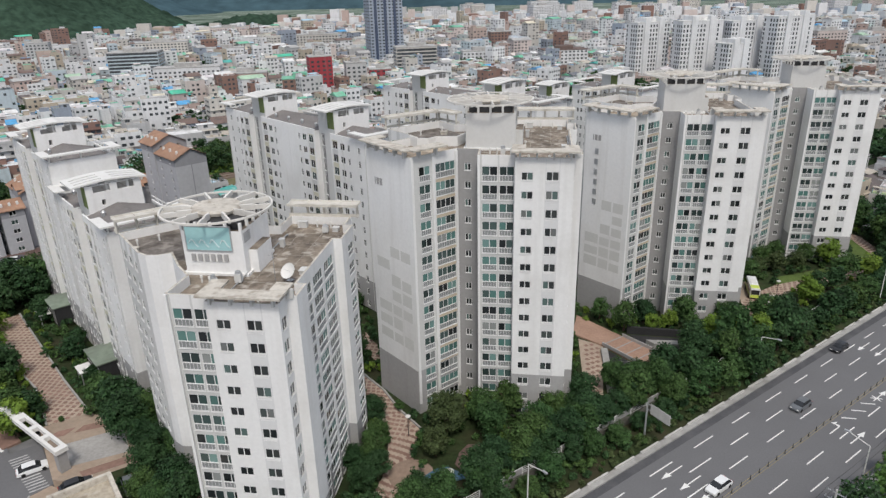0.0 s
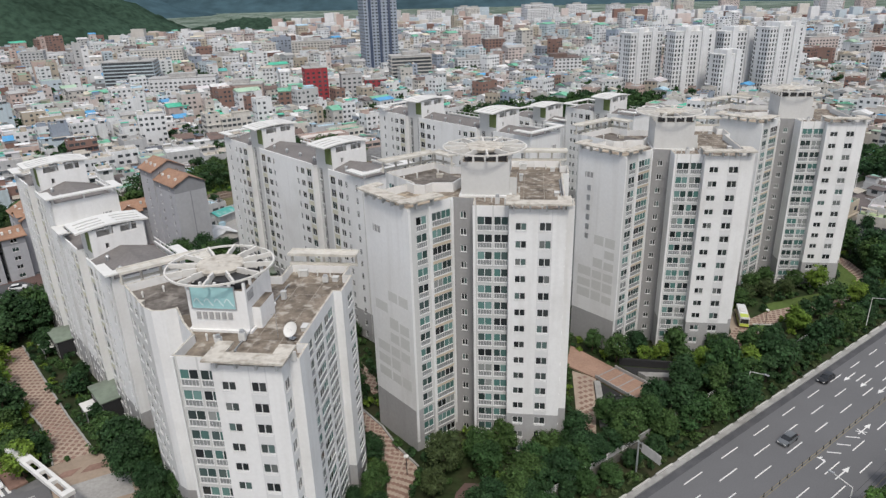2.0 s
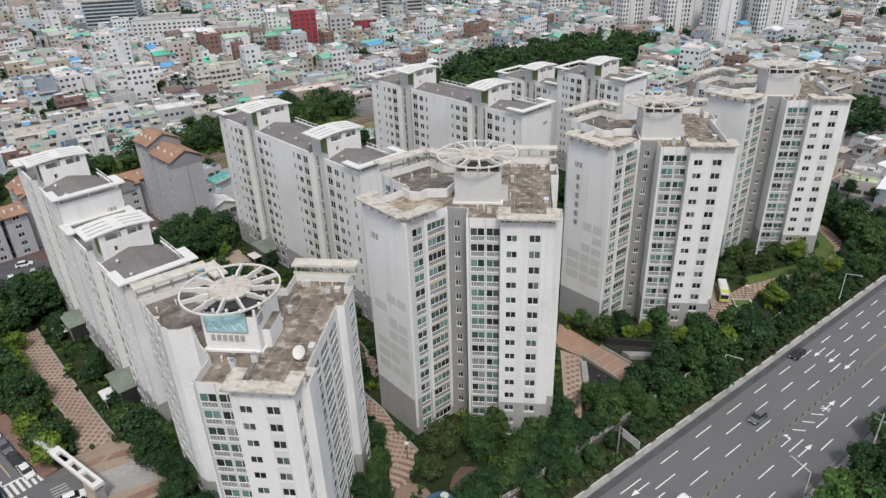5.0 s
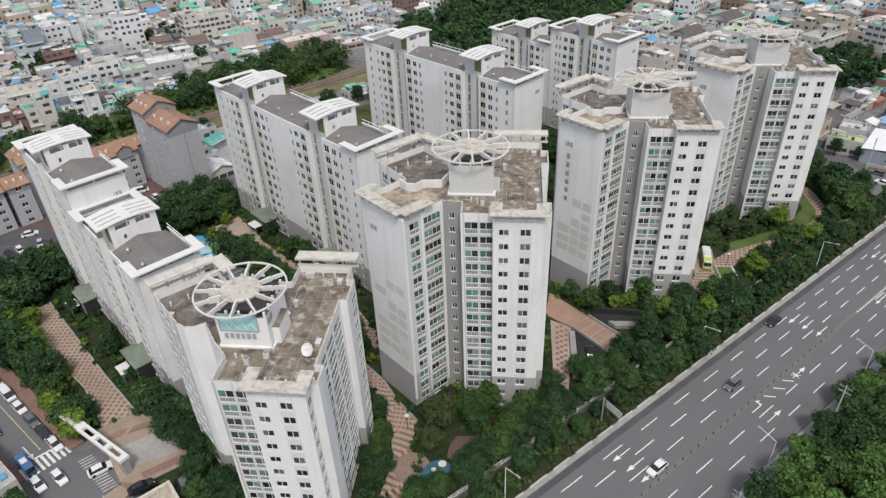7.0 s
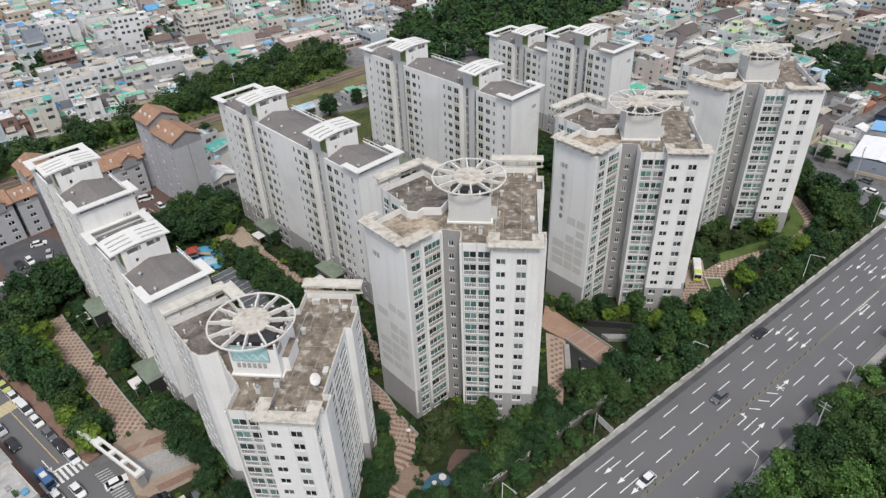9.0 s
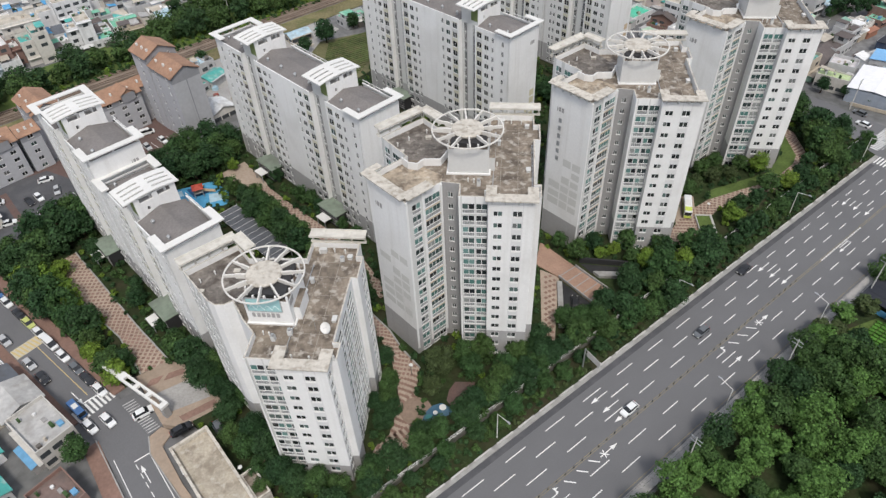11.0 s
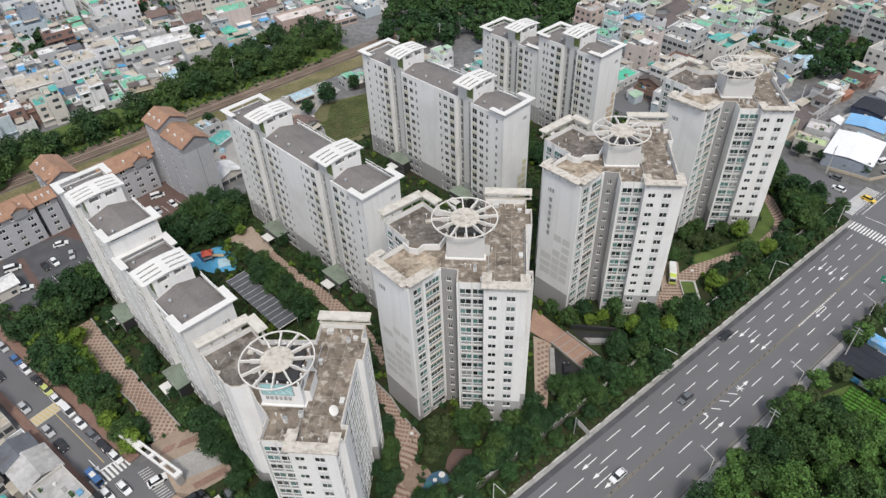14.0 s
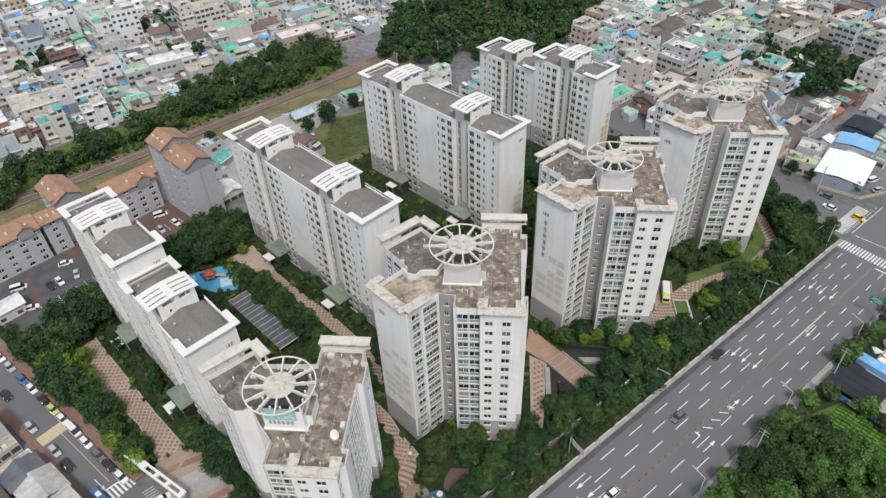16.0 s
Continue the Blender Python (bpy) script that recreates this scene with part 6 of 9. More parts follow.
                for px, py, pz in ((sx, sy, 1.9), (sx + sw, sy, 1.9), (sx, sy + sd, 2.4), (sx + sw, sy + sd, 2.4)):
                    junk.box(px - 0.05, px + 0.05, py - 0.05, py + 0.05, hh, hh + pz - 0.05)
            roof_things(junk, inner, hh, rng)
        wall_windows(g, (x0, x1, y0, y1), 0, hh, rng)
        for f in range(1, int(hh / 2.75) + 1):                 # storey ledges and balcony slabs
            zf = f * hh / max(1, int(hh / 2.75))
            if rng.random() < 0.5:
                b.box(x0 - 0.12, x1 + 0.12, y0 - (0.9 if rng.random() < 0.35 else 0.12), y0, zf - 0.14, zf)
    if rng.random() < 0.55:                                    # lean-to against the front
        lw, ld, lh = w * rng.uniform(0.3, 0.6), rng.uniform(1.6, 2.6), rng.uniform(2.1, 2.7)
        lx = rng.uniform(-w / 2, w / 2 - lw)
        junk.box(lx, lx + lw, -d / 2 - ld, -d / 2 - 0.02, 0, lh)
        junk.face([(lx - 0.2, -d / 2 - ld - 0.3, lh + 0.05), (lx + lw + 0.2, -d / 2 - ld - 0.3, lh + 0.05), (lx + lw + 0.2, -d / 2 - 0.02, lh + 0.5), (lx - 0.2, -d / 2 - 0.02, lh + 0.5)])
    part("wall", b, M_WALL[wall], th)
    part("roof", r, M_ROOF[roof], th)
    if g.f:
        tagged(part("glazing", g, M_TOWNGLASS, th), kind="stuff")
    if junk.f:
        tagged(part("roof_clutter", junk, M_JUNK, th), kind="stuff")
    TAKEN.append((x, y, max(w, d) * 0.56))
    return th


house(-197.5, 372.1, 18, 13, 13, "lilac", "white")
house(-202.6, 353.3, 8, 10, 15, "grey", "bluegrey")
house(-172.9, 376.7, 20, 13, 9, "palegreen", "cream")
house(-161.5, 383.6, 16, 9, 9, "white", "white")
house(-203.4, 350.6, 16, 11, 7, "paleblue", "paleblue")
house(-189.5, 336.9, 12, 9, 6, "palegreen", "cream")
house(-196.3, 326.7, 9, 9, 7, "green", "white")
house(-193.3, 307.0, 10, 10, 6, "palegreen", "cream")
house(-188.7, 316.7, 10, 8, 4, "brown", "white")
house(-191.8, 363.8, 12, 10, 4, "dark", "grey")
house(-162.2, 339.2, 18, 13, 8, "grey", "grey")
house(-176.1, 340.9, 12, 7, 5, "white", "cream")
house(-160.0, 295.0, 22, 12, 9, "beige", "white")
house(-174.6, 279.3, 16, 13, 8, "beige", "white")
house(-136.6, 309.3, 12, 10, 6, "palegreen", "grey")
house(-155.7, 376.5, 13, 9, 4, "red", "cream")
house(-142.5, 358.7, 15, 10, 5, "brown", "bluegrey")
house(-142.2, 380.4, 13, 10, 5, "slate", "grey")
house(-119.7, 343.1, 16, 13, 8, "brown", "white")
house(-121.7, 317.0, 22, 12, 8, "white", "grey")
house(-127.3, 296.4, 10, 8, 5, "grey", "grey")
house(-142.9, 288.8, 12, 8, 4, "green", "grey")
house(-97.4, 350.4, 17, 12, 9, "green", "pink")
house(-106.9, 343.8, 14, 10, 7, "white", "grey")
house(-91.4, 327.5, 14, 11, 4, "brightgreen", "cream")
house(-101.6, 306.9, 20, 13, 8, "beige", "grey")
house(-106.1, 331.0, 8, 6, 3, "blue", "grey")
house(-94.1, 314.4, 7, 6, 3.5, "blue", "grey")
house(-87.1, 355.1, 11, 9, 5, "brown", "white")
house(-75.7, 323.3, 15, 10, 5, "grey", "grey")
house(-79.3, 314.1, 10, 6, 4, "paleblue", "bluegrey")
house(-94.8, 368.5, 8, 8, 8, "cream", "cream")
house(-60.7, 340.4, 24, 11, 8, "pinkwhite", "salmon")
house(-52.8, 363.8, 18, 11, 6, "green", "cream")
house(-65.8, 381.7, 20, 9, 5, "paleblue", "grey")
house(-79.6, 366.0, 12, 9, 5, "brown", "cream")
house(-117.9, 368.2, 24, 12, 14, "beige", "cream")
house(-76.1, 343.5, 12, 6, 3, "blue", "grey")
house(100.3, 328.8, 10, 8, 9, "white", "grey")
house(114.8, 338.1, 14, 10, 7, "palegreen", "white")
house(122.5, 336.0, 12, 8, 5, "palegreen", "cream")
house(133.0, 352.8, 14, 10, 5, "teal", "cream")
house(130.8, 331.1, 16, 10, 5, "dark", "grey")
house(141.7, 337.2, 12, 8, 5, "olive", "grey")
house(118.2, 313.3, 18, 10, 5, "dark", "white")
house(111.0, 325.9, 10, 6, 4, "blue", "white")
house(137.2, 309.4, 24, 10, 5, "green", "cream")
house(120.8, 286.8, 15, 13, 12, "white", "grey")
house(100.6, 279.4, 15, 11, 11, "white", "pink")
house(86.7, 263.9, 14, 8, 3, "brightgreen", "white")
house(152.9, 344.7, 20, 12, 7, "dark", "white")
house(151.9, 321.7, 14, 10, 7, "lime", "white")
house(148.4, 305.6, 12, 9, 6, "green", "grey")
house(159.7, 308.6, 14, 9, 7, "palegreen", "white")
house(168.7, 332.0, 12, 7, 5, "lime", "cream")
house(134.0, 273.0, 16, 10, 12, "teal", "cream")
house(186.1, 321.6, 14, 11, 13, "pinkwhite", "tan")
house(195.0, 315.5, 15, 12, 12, "pinkwhite", "tan")
house(183.2, 303.4, 22, 9, 9, "grey", "beigewall")
house(207.7, 312.0, 11, 8, 7, "palegreen", "cream")
house(216.2, 318.9, 18, 9, 9, "pinkwhite", "pink")
house(207.7, 296.8, 16, 10, 12, "green", "grey")
house(215.0, 290.5, 12, 10, 12, "palegreen", "grey")
house(177.4, 333.6, 14, 10, 6, "teal", "grey")
house(165.2, 282.3, 16, 12, 6, "teal", "cream")
house(163.9, 263.6, 18, 9, 4, "paleblue", "grey")
house(151.0, 256.7, 9, 7, 5, "palegreen", "cream")
house(169.1, 243.2, 14, 9, 3.5, "white", "cream")
house(155.4, 230.5, 20, 9, 3.5, "dark", "grey")
house(171.3, 205.4, 10, 9, 4, "palegreen", "grey")
house(163.8, 296.4, 10, 6, 4, "dark", "grey")
house(183.1, 250.6, 13, 10, 5.4, "green", "brick", 34, False)


def hall(label, x, y, w, d, h, roof, wall, turn):
    """A long shed with a low sheet roof that overhangs, a gutter, and wide doors in its front."""
    th = tagged(empty("hall", pose(x, y, -0.25, 0, 0, turn)), label, "hall")
    b = MB()
    b.hexa([(-w / 2 + 0.3, -d / 2 + 0.3), (w / 2 - 0.3, -d / 2 + 0.3), (w / 2 - 0.3, d / 2 - 0.3), (-w / 2 + 0.3, d / 2 - 0.3)], 0, h, 0)
    part("wall", b, M_WALL[wall], th)
    r = MB()
    rise = d * 0.05
    cut = [(-d / 2, h), (0, h + rise), (d / 2, h), (d / 2, h + 0.12), (0, h + rise + 0.12), (-d / 2, h + 0.12)]
    for k in range(6):
        (y0, z0), (y1, z1) = cut[k], cut[(k + 1) % 6]
        r.face([(-w / 2, y0, z0), (-w / 2, y1, z1), (w / 2, y1, z1), (w / 2, y0, z0)])
    for u in (-w / 2, w / 2):
        q = [(u, y, z) for y, z in cut]
        r.face(q[:2] + q[4:] if u > 0 else (q[:2] + q[4:])[::-1])
        r.face(q[1:5] if u > 0 else q[1:5][::-1])
    part("roof", r, M_HALLROOF[roof], th)
    rg = MB()
    rg.box(-w / 2, w / 2, -0.15, 0.15, h + rise + 0.08, h + rise + 0.2)
    part("ridge_cap", rg, M_HALLROOF[roof], th)
    for k in (-1, 1):
        gt = MB()
        gt.box(-w / 2, w / 2, k * (d / 2 + 0.08) - 0.08, k * (d / 2 + 0.08) + 0.08, h - 0.12, h + 0.06)
        part("gutter", gt, M_METAL, th)
    for u in (-w * 0.25, w * 0.22):
        dr = MB()
        dr.box(u - 1.6, u + 1.6, -d / 2 + 0.24, -d / 2 + 0.32, 0.2, min(h - 0.6, 3.4))
        part("shutter_door", dr, M_WALL["bluegrey"], th)
    TAKEN.append((x, y, max(w, d) * 0.5))


M_HALLROOF = {"white": surface("white_sheet_roof", (0.78, 0.78, 0.79), 0.55, 0.04, 1.0, 0.1, stains=0.12, stain_size=0.3, dirt=(0.5, 0.5, 0.5)), "blue": surface("blue_sheet_roof", (0.20, 0.42, 0.68), 0.55, 0.06, 1.0, 0.1, stains=0.25, stain_size=0.3, dirt=(0.30, 0.46, 0.62)),
              "black": surface("black_sheet_roof", (0.030, 0.032, 0.040), 0.6, 0.1, 1.0, 0.1)}
hall("hall with a large white sheet roof beside the crossing", 152.8, 195.8, 19.4, 16.2, 5.0, "white", "bluegrey", 48)
hall("hall with a bright blue sheet roof", 165.6, 211.4, 9.6, 13.6, 5.0, "blue", "grey", 48)
hall("low shed with a black sheet roof", 175.6, 224.8, 11.6, 12.4, 4.2, "black", "navy", 38)
house(141.2, 203.6, 9.0, 10.6, 5.0, "lime", "beigewall", 50, False)
house(147.3, 210.4, 7.5, 8.6, 4.8, "lilac", "grey", 50, False)
g = MB()
for a, b in (((141.3, 190.6), (149.0, 184.6)), ((149.0, 184.6), (152.0, 182.0)), ((152.0, 182.0), (163.0, 184.6))):
    g.strip(a, b, 0.15, 0.15, -0.05, 1.1)
tagged(part("garden_wall", g, M_WALL["tan"]), "low brownish wall along the street by the crossing", "wall", kind="structure")
house(-112.0, 99.6, 12, 11, 8, "beige", "beigewall", -41, False, z=0.7)
house(-99.4, 91.6, 9, 8, 4.5, "slate", "white", -41, True, z=0.7)
house(-92.2, 86.2, 8.5, 8.5, 4.5, "grey", "grey", -41, True, z=0.7)
house(-82.8, 78.4, 12.4, 8.0, 5.6, "grey", "beigewall", -40, False, z=0.7)
house(-104.6, 83.6, 9, 8, 4.0, "dark", "grey", -41, True, z=0.7)
house(-96.0, 74.6, 9, 7, 3.2, "teal", "white", -41, True, z=0.7)
house(-74.9, 63.8, 9.2, 7.6, 3.4, "brown", "brick", -40, False, z=0.7)
house(-81.6, 55.6, 11, 9, 3.8, "red", "cream", -40, False, z=0.7)
house(-91.0, 66.0, 10, 7.5, 3.4, "teal", "grey", -40, True, z=0.7)
house(-123.6, 109.6, 12, 10, 6.5, "grey", "white", -41, False, z=0.7)
house(-128.6, 148.8, 9, 6, 4.0, "white", "cream", 44, True, z=0.7)

def office(x, y, w, d, h, wall, label, turn=0.0, glassy=False, stripes=False, name="office_building", roof="grey", tall=False):
    """A tall block of the town with its storeys of windows."""
    rng = random.Random(int(x + y))
    th = tagged(empty(name, pose(x, y, -0.25, 0, 0, turn)), label, name.replace("_", " "), "tall buildings of the town")
    b = MB()
    b.box(-w / 2, w / 2, -d / 2, d / 2, 0, h, 0)
    b.box(-w / 2 + 0.3, w / 2 - 0.3, -d / 2 + 0.3, d / 2 - 0.3, h, h + 0.02, 0)
    part("wall", b, M_WALL[wall], th)
    r = MB()
    r.box(-w / 2 - 0.2, w / 2 + 0.2, -d / 2 - 0.2, d / 2 + 0.2, h + 0.02, h + 0.7)
    r.box(-w / 5, w / 5, -d / 4, d / 4, h + 0.7, h + 3.6)
    part("roof", r, M_ROOF[roof], th)
    g = MB()
    floors = int(h / 3.0)
    for f in range(floors):
        z = f * 3.0 + 1.0
        for s in (-1, 1):
            if glassy:
                g.face([(-w / 2 + .5, s * (d / 2 + .04), z), (w / 2 - .5, s * (d / 2 + .04), z), (w / 2 - .5, s * (d / 2 + .04), z + 1.9), (-w / 2 + .5, s * (d / 2 + .04), z + 1.9)][::-s])
                g.face([(s * (w / 2 + .04), -d / 2 + .5, z), (s * (w / 2 + .04), d / 2 - .5, z), (s * (w / 2 + .04), d / 2 - .5, z + 1.9), (s * (w / 2 + .04), -d / 2 + .5, z + 1.9)][::s])
            else:
                for L, D, ax in ((w, d / 2, 0), (d, w / 2, 1)):
                    k, hw, hh = (max(1, int(L / 2.5)), 0.62, 1.85) if tall else (max(1, int(L / 3.6)), 0.95, 1.4)
                    for i in range(k):
                        if tall and i % 4 == 3:
                            continue
                        u = (i + 0.5) * L / k - L / 2
                        q = [(u - hw, s * (D + .04), z), (u + hw, s * (D + .04), z), (u + hw, s * (D + .04), z + hh), (u - hw, s * (D + .04), z + hh)]
                        if ax:
                            q = [(p[1], p[0], p[2]) for p in q]
                            g.face(q[::s])
                        else:
                            g.face(q[::-s])
    tagged(part("glazing", g, M_TOWNGLASS, th), kind="stuff")
    if stripes:
        for i in range(3):
            v = MB()
            u = -w / 2 + w * (i + 0.6) / 3.4
            v.box(u - 1.4, u + 1.4, -d / 2 - 0.5, -d / 2 - 0.05, 4, h - 2)
            part("glazed_stripe", v, M_WALL["navy"], th)
    TAKEN.append((x, y, max(w, d) * 0.66))
    return th


office(-60, 700, 33, 26, 96, "bluegrey", "tall blue-grey tower with dark vertical stripes", 18, stripes=True)
office(-26, 612, 36, 20, 22, "beigewall", "brownish office block with long bands of windows", 12, glassy=True)
office(-90, 494, 16, 14, 26, "redwall", "narrow dark red block of flats", 20)
office(-66, 506, 15, 14, 20, "grey", "grey office block with small windows", 15)
office(-50, 533, 17, 12, 12, "redwall", "low bright red shop building", 10)
office(-286, 640, 44, 30, 21, "paleblue", "pale office building with a blue glass front", 12, glassy=True)
office(-210, 562, 52, 18, 14, "white", "long white three-storey public building", 10)
office(-143, 492, 30, 16, 16, "salmon", "pinkish brick school-like building", 10)
office(-98, 462, 24, 16, 15, "brick", "red brick building with a green roof", 14, roof="green")
office(-324, 800, 56, 24, 19, "cream", "long cream block of flats", 14)
office(216, 1545, 60, 30, 38, "white", "stepped white hotel-like building far off", 10)
office(33, 662, 34, 18, 13, "white", "white town block with rows of dark windows", 8)
office(108, 632, 40, 24, 15, "white", "large white hall with a brown roof", 6, roof="brown")
office(-335, 1096, 58, 16, 20, "pink", "far pair of pinkish blocks of flats", 12)
office(-430, 735, 22, 18, 25, "grey", "grey silo-like building near the hill", 20)
office(-150, 826, 48, 20, 22, "beigewall", "beige slab building in the town", 8)
office(-240, 760, 40, 20, 14, "white", "white slab building in the town", 12)
office(60, 760, 22, 16, 24, "brick", "narrow brick-red block of the town", 10)


def white_estate(x, y, w, h, turn):
    th = office(x, y, w, 13, h, "white", "tall white block of flats with rows of dark windows", turn, name="apartment_block", roof="white", tall=True)
    for i in (-1, 1):
        v = MB()
        v.box(i * w * 0.22 - 2.2, i * w * 0.22 + 2.2, -7.6, 5.0, 0, h + 3.5)
        part("stair_tower", v, M_WALL["white"], th)


for x, y, w, h, t in ((147, 504, 28, 43, 22), (178, 491, 31, 44, 12), (196, 470, 19, 30, 20), (213, 497, 29, 43, 14), (238, 484, 32, 46, 20)):
    white_estate(x, y, w, h, t)
for x, y in ((395, 718), (432, 700), (470, 690), (508, 680)):
    office(x, y, 34, 13, 20, "pink", "pinkish block of flats on the town's edge", 10, name="apartment_block")
for i in range(16):
    office(-30 + 55 * i * 1.3 + town_rng.uniform(-25, 25), 1500 + town_rng.uniform(-120, 260), 44, 16, town_rng.uniform(26, 46), town_rng.choice(("white", "cream", "white", "pink")), "far white block of flats in the hazy distance", town_rng.uniform(0, 30), name="apartment_block")

# the rest of the town, street by street
RAIL_O, RAIL_D = Vector((-85.6, 265.0)), Vector((math.cos(radians(38.8)), math.sin(radians(38.8))))
RAIL_N = Vector((-RAIL_D.y, RAIL_D.x))
WOODS = [[(-24, 300), (-18, 352), (-8, 384), (29, 418), (92, 458), (128, 468), (148, 446), (120, 390), (98, 348), (76, 318), (61, 296), (22, 300)]]


OPEN_PLOTS = [[(140, 424), (146, 440), (410, 555), (420, 535)], [(154, 246), (160, 237), (232, 288), (226, 300)], [(184, 244), (197, 232), (228, 262), (212, 276)], [(176, 268), (186, 288), (208, 290), (204, 274), (190, 264)]]


def free_plot(x, y, r):
    p = Vector((x, y))
    v = (p - RAIL_O).dot(RAIL_N)
    s = p.dot(RD), p.dot(RN)
    if x < 30 and v < 34 and y > 120:
        return False
    if x >= 30 and (s[0] < 226 and s[1] < -26):
        if not (y > 250 and s[1] < -120) and not inside((x, y), [(78, 245), (112, 215), (125, 232), (140, 290), (95, 300)]):
            return False
    if -54 < s[1] < -25 and s[0] < 460:
        return False
    if s[0] > 198 and s[0] < 226 and s[1] > -120:
        return False
    if y < 200 and s[1] < 60:
        return False
    if any(inside((x, y), w) for w in WOODS):
        return False
    hill = (x + 1000) / 500, (y - 1330) / 500
    if hill[0] ** 2 + hill[1] ** 2 < 1.0:
        return False
    if any(inside((x, y), w) for w in OPEN_PLOTS):
        return False
    return all((x - a) ** 2 + (y - b) ** 2 > (r + q) ** 2 for a, b, q in TAKEN)


def town_plots(r0, r1, cell, keep):
    c, s = math.cos(radians(36)), math.sin(radians(36))
    n = int(r1 / cell) + 2
    for i in range(-n, n):
        for j in range(-n, n):
            u, v = i * cell + (4.5 if i % 3 == 0 else 0), j * cell * 0.86 + (5 if j % 4 == 0 else 0)
            x, y = u * c - v * s + town_rng.uniform(-1.3, 1.3), u * s + v * c + town_rng.uniform(-1.3, 1.3)
            dist = math.hypot(x, y)
            if r0 <= dist < r1 and y > 60 and abs(x) < 0.82 * y + 160 and town_rng.random() < keep:
                yield x, y, dist


count = 0
rest = MB()
plots = [p for p in town_plots(140, 700, 12.2, 0.97) if free_plot(p[0], p[1], 4.3)]
plots.sort(key=lambda p: p[2])
names_r = ["grey", "white", "palegreen", "grey", "green", "beige", "white", "paleblue", "dark", "lilac", "palegreen", "grey", "white", "blue", "slate", "beige", "brown", "teal", "grey", "brown", "white", "dark"]
names_w = ["white", "cream", "grey", "white", "beigewall", "white", "paleblue", "grey", "pink", "salmon", "bluegrey", "white", "brick", "tan", "grey"]


def plain_house(g, x, y, w, d, h, t, rng, near=True):
    """A far house, joined to its neighbours: one or two blocks, roof room, sheet roof and windows."""
    c, s = math.cos(t), math.sin(t)
    one = MB()
    blocks = [(-w / 2, w / 2, -d / 2, d / 2, h)]
    if rng.random() < 0.5:
        cut = w * rng.uniform(-0.1, 0.22)
        blocks = [(-w / 2, cut, -d / 2, d / 2, h), (cut, w / 2, -d / 2 + d * rng.uniform(0, 0.25), d / 2, max(2.8, h + rng.choice((-2.9, -5.6, 2.8))))]
    for x0, x1, y0, y1, hh in blocks:
        poly = [(x0, y0), (x1, y0), (x1, y1), (x0, y1)]
        if rng.random() < 0.28:
            one.hexa(poly, -0.3, hh, 0, bottom=False)
            e, rise, my = 0.5, min(2.2, (y1 - y0) * 0.18), (y0 + y1) / 2
            n = len(one.v)
            one.v += [(x0 - e, y0 - e, hh), (x1 + e, y0 - e, hh), (x1 + e, y1 + e, hh), (x0 - e, y1 + e, hh), (x0 - e, my, hh + rise), (x1 + e, my, hh + rise)]
            for f in ((0, 1, 5, 4), (2, 3, 4, 5), (3, 0, 4), (1, 2, 5)):
                one.f.append(tuple(n + i for i in f))
                one.m.append(1)
        else:
            n, k = len(one.v), inset(poly, 0.3)
            up = rng.choice((0.5, 0.9))
            one.v += [(*p, -0.3) for p in poly] + [(*p, hh + up) for p in poly] + [(*p, hh + up) for p in k] + [(*p, hh) for p in k]
            for lo in (0, 4, 8):
                for i in range(4):
                    j = (i + 1) % 4
                    one.f.append((n + lo + i, n + lo + j, n + lo + 4 + j, n + lo + 4 + i))
                    one.m.append(0)
            one.face([(*p, hh + 0.02) for p in k], 1)
            if rng.random() < 0.7 and x1 - x0 > 4.5:
                rw, rd = rng.uniform(2.2, (x1 - x0) * 0.5), rng.uniform(2.2, (y1 - y0) * 0.5)
                rx, ry = rng.choice((x0 + 0.4, x1 - 0.4 - rw)), rng.choice((y0 + 0.4, y1 - 0.4 - rd))
                one.hexa([(rx, ry), (rx + rw, ry), (rx + rw, ry + rd), (rx, ry + rd)], hh, hh + 2.5, 0, bottom=False)
                one.face([(rx - 0.2, ry - 0.2, hh + 2.52), (rx + rw + 0.2, ry - 0.2, hh + 2.52), (rx + rw + 0.2, ry + rd + 0.2, hh + 2.52), (rx - 0.2, ry + rd + 0.2, hh + 2.52)], 1)
            if near and rng.random() < 0.55:
                sw, sd = (x1 - x0) * 0.45, (y1 - y0) * 0.4
                sx, sy = rng.uniform(x0 + 0.3, x1 - 0.3 - sw), rng.choice((y0 + 0.3, y1 - 0.3 - sd))
                one.face([(sx, sy, hh + 1.7), (sx + sw, sy, hh + 1.7), (sx + sw, sy + sd, hh + 2.2), (sx, sy + sd, hh + 2.2)], 1)
            if near:
                for _ in range(rng.randint(1, 3)):
                    px, py, pa = rng.uniform(x0 + 1, x1 - 1), rng.uniform(y0 + 1, y1 - 1), rng.uniform(0.3, 0.8)
                    one.hexa([(px - pa, py - pa), (px + pa, py - pa), (px + pa, py + pa), (px - pa, py + pa)], hh, hh + rng.uniform(0.5, 1.3), 3, bottom=False)
        for f in range(max(1, int(hh / 2.9))):
            zz = f * 2.9 + 1.0
            for side, L in ((0, x1 - x0), (1, y1 - y0), (3, y1 - y0)):      # the side away from the estate is left plain
                k = max(1, int(L / (2.7 if near else 4.0)))
                hw = 0.75 if near else 1.1
                for i in range(k):
                    if rng.random() < 0.25:
                        continue
                    u = (i + 0.5) * L / k
                    q = {0: [(x0 + u - hw, y0 - .05), (x0 + u + hw, y0 - .05)], 1: [(x1 + .05, y0 + u - hw), (x1 + .05, y0 + u + hw)], 3: [(x0 - .05, y1 - u + hw), (x0 - .05, y1 - u - hw)]}[side]
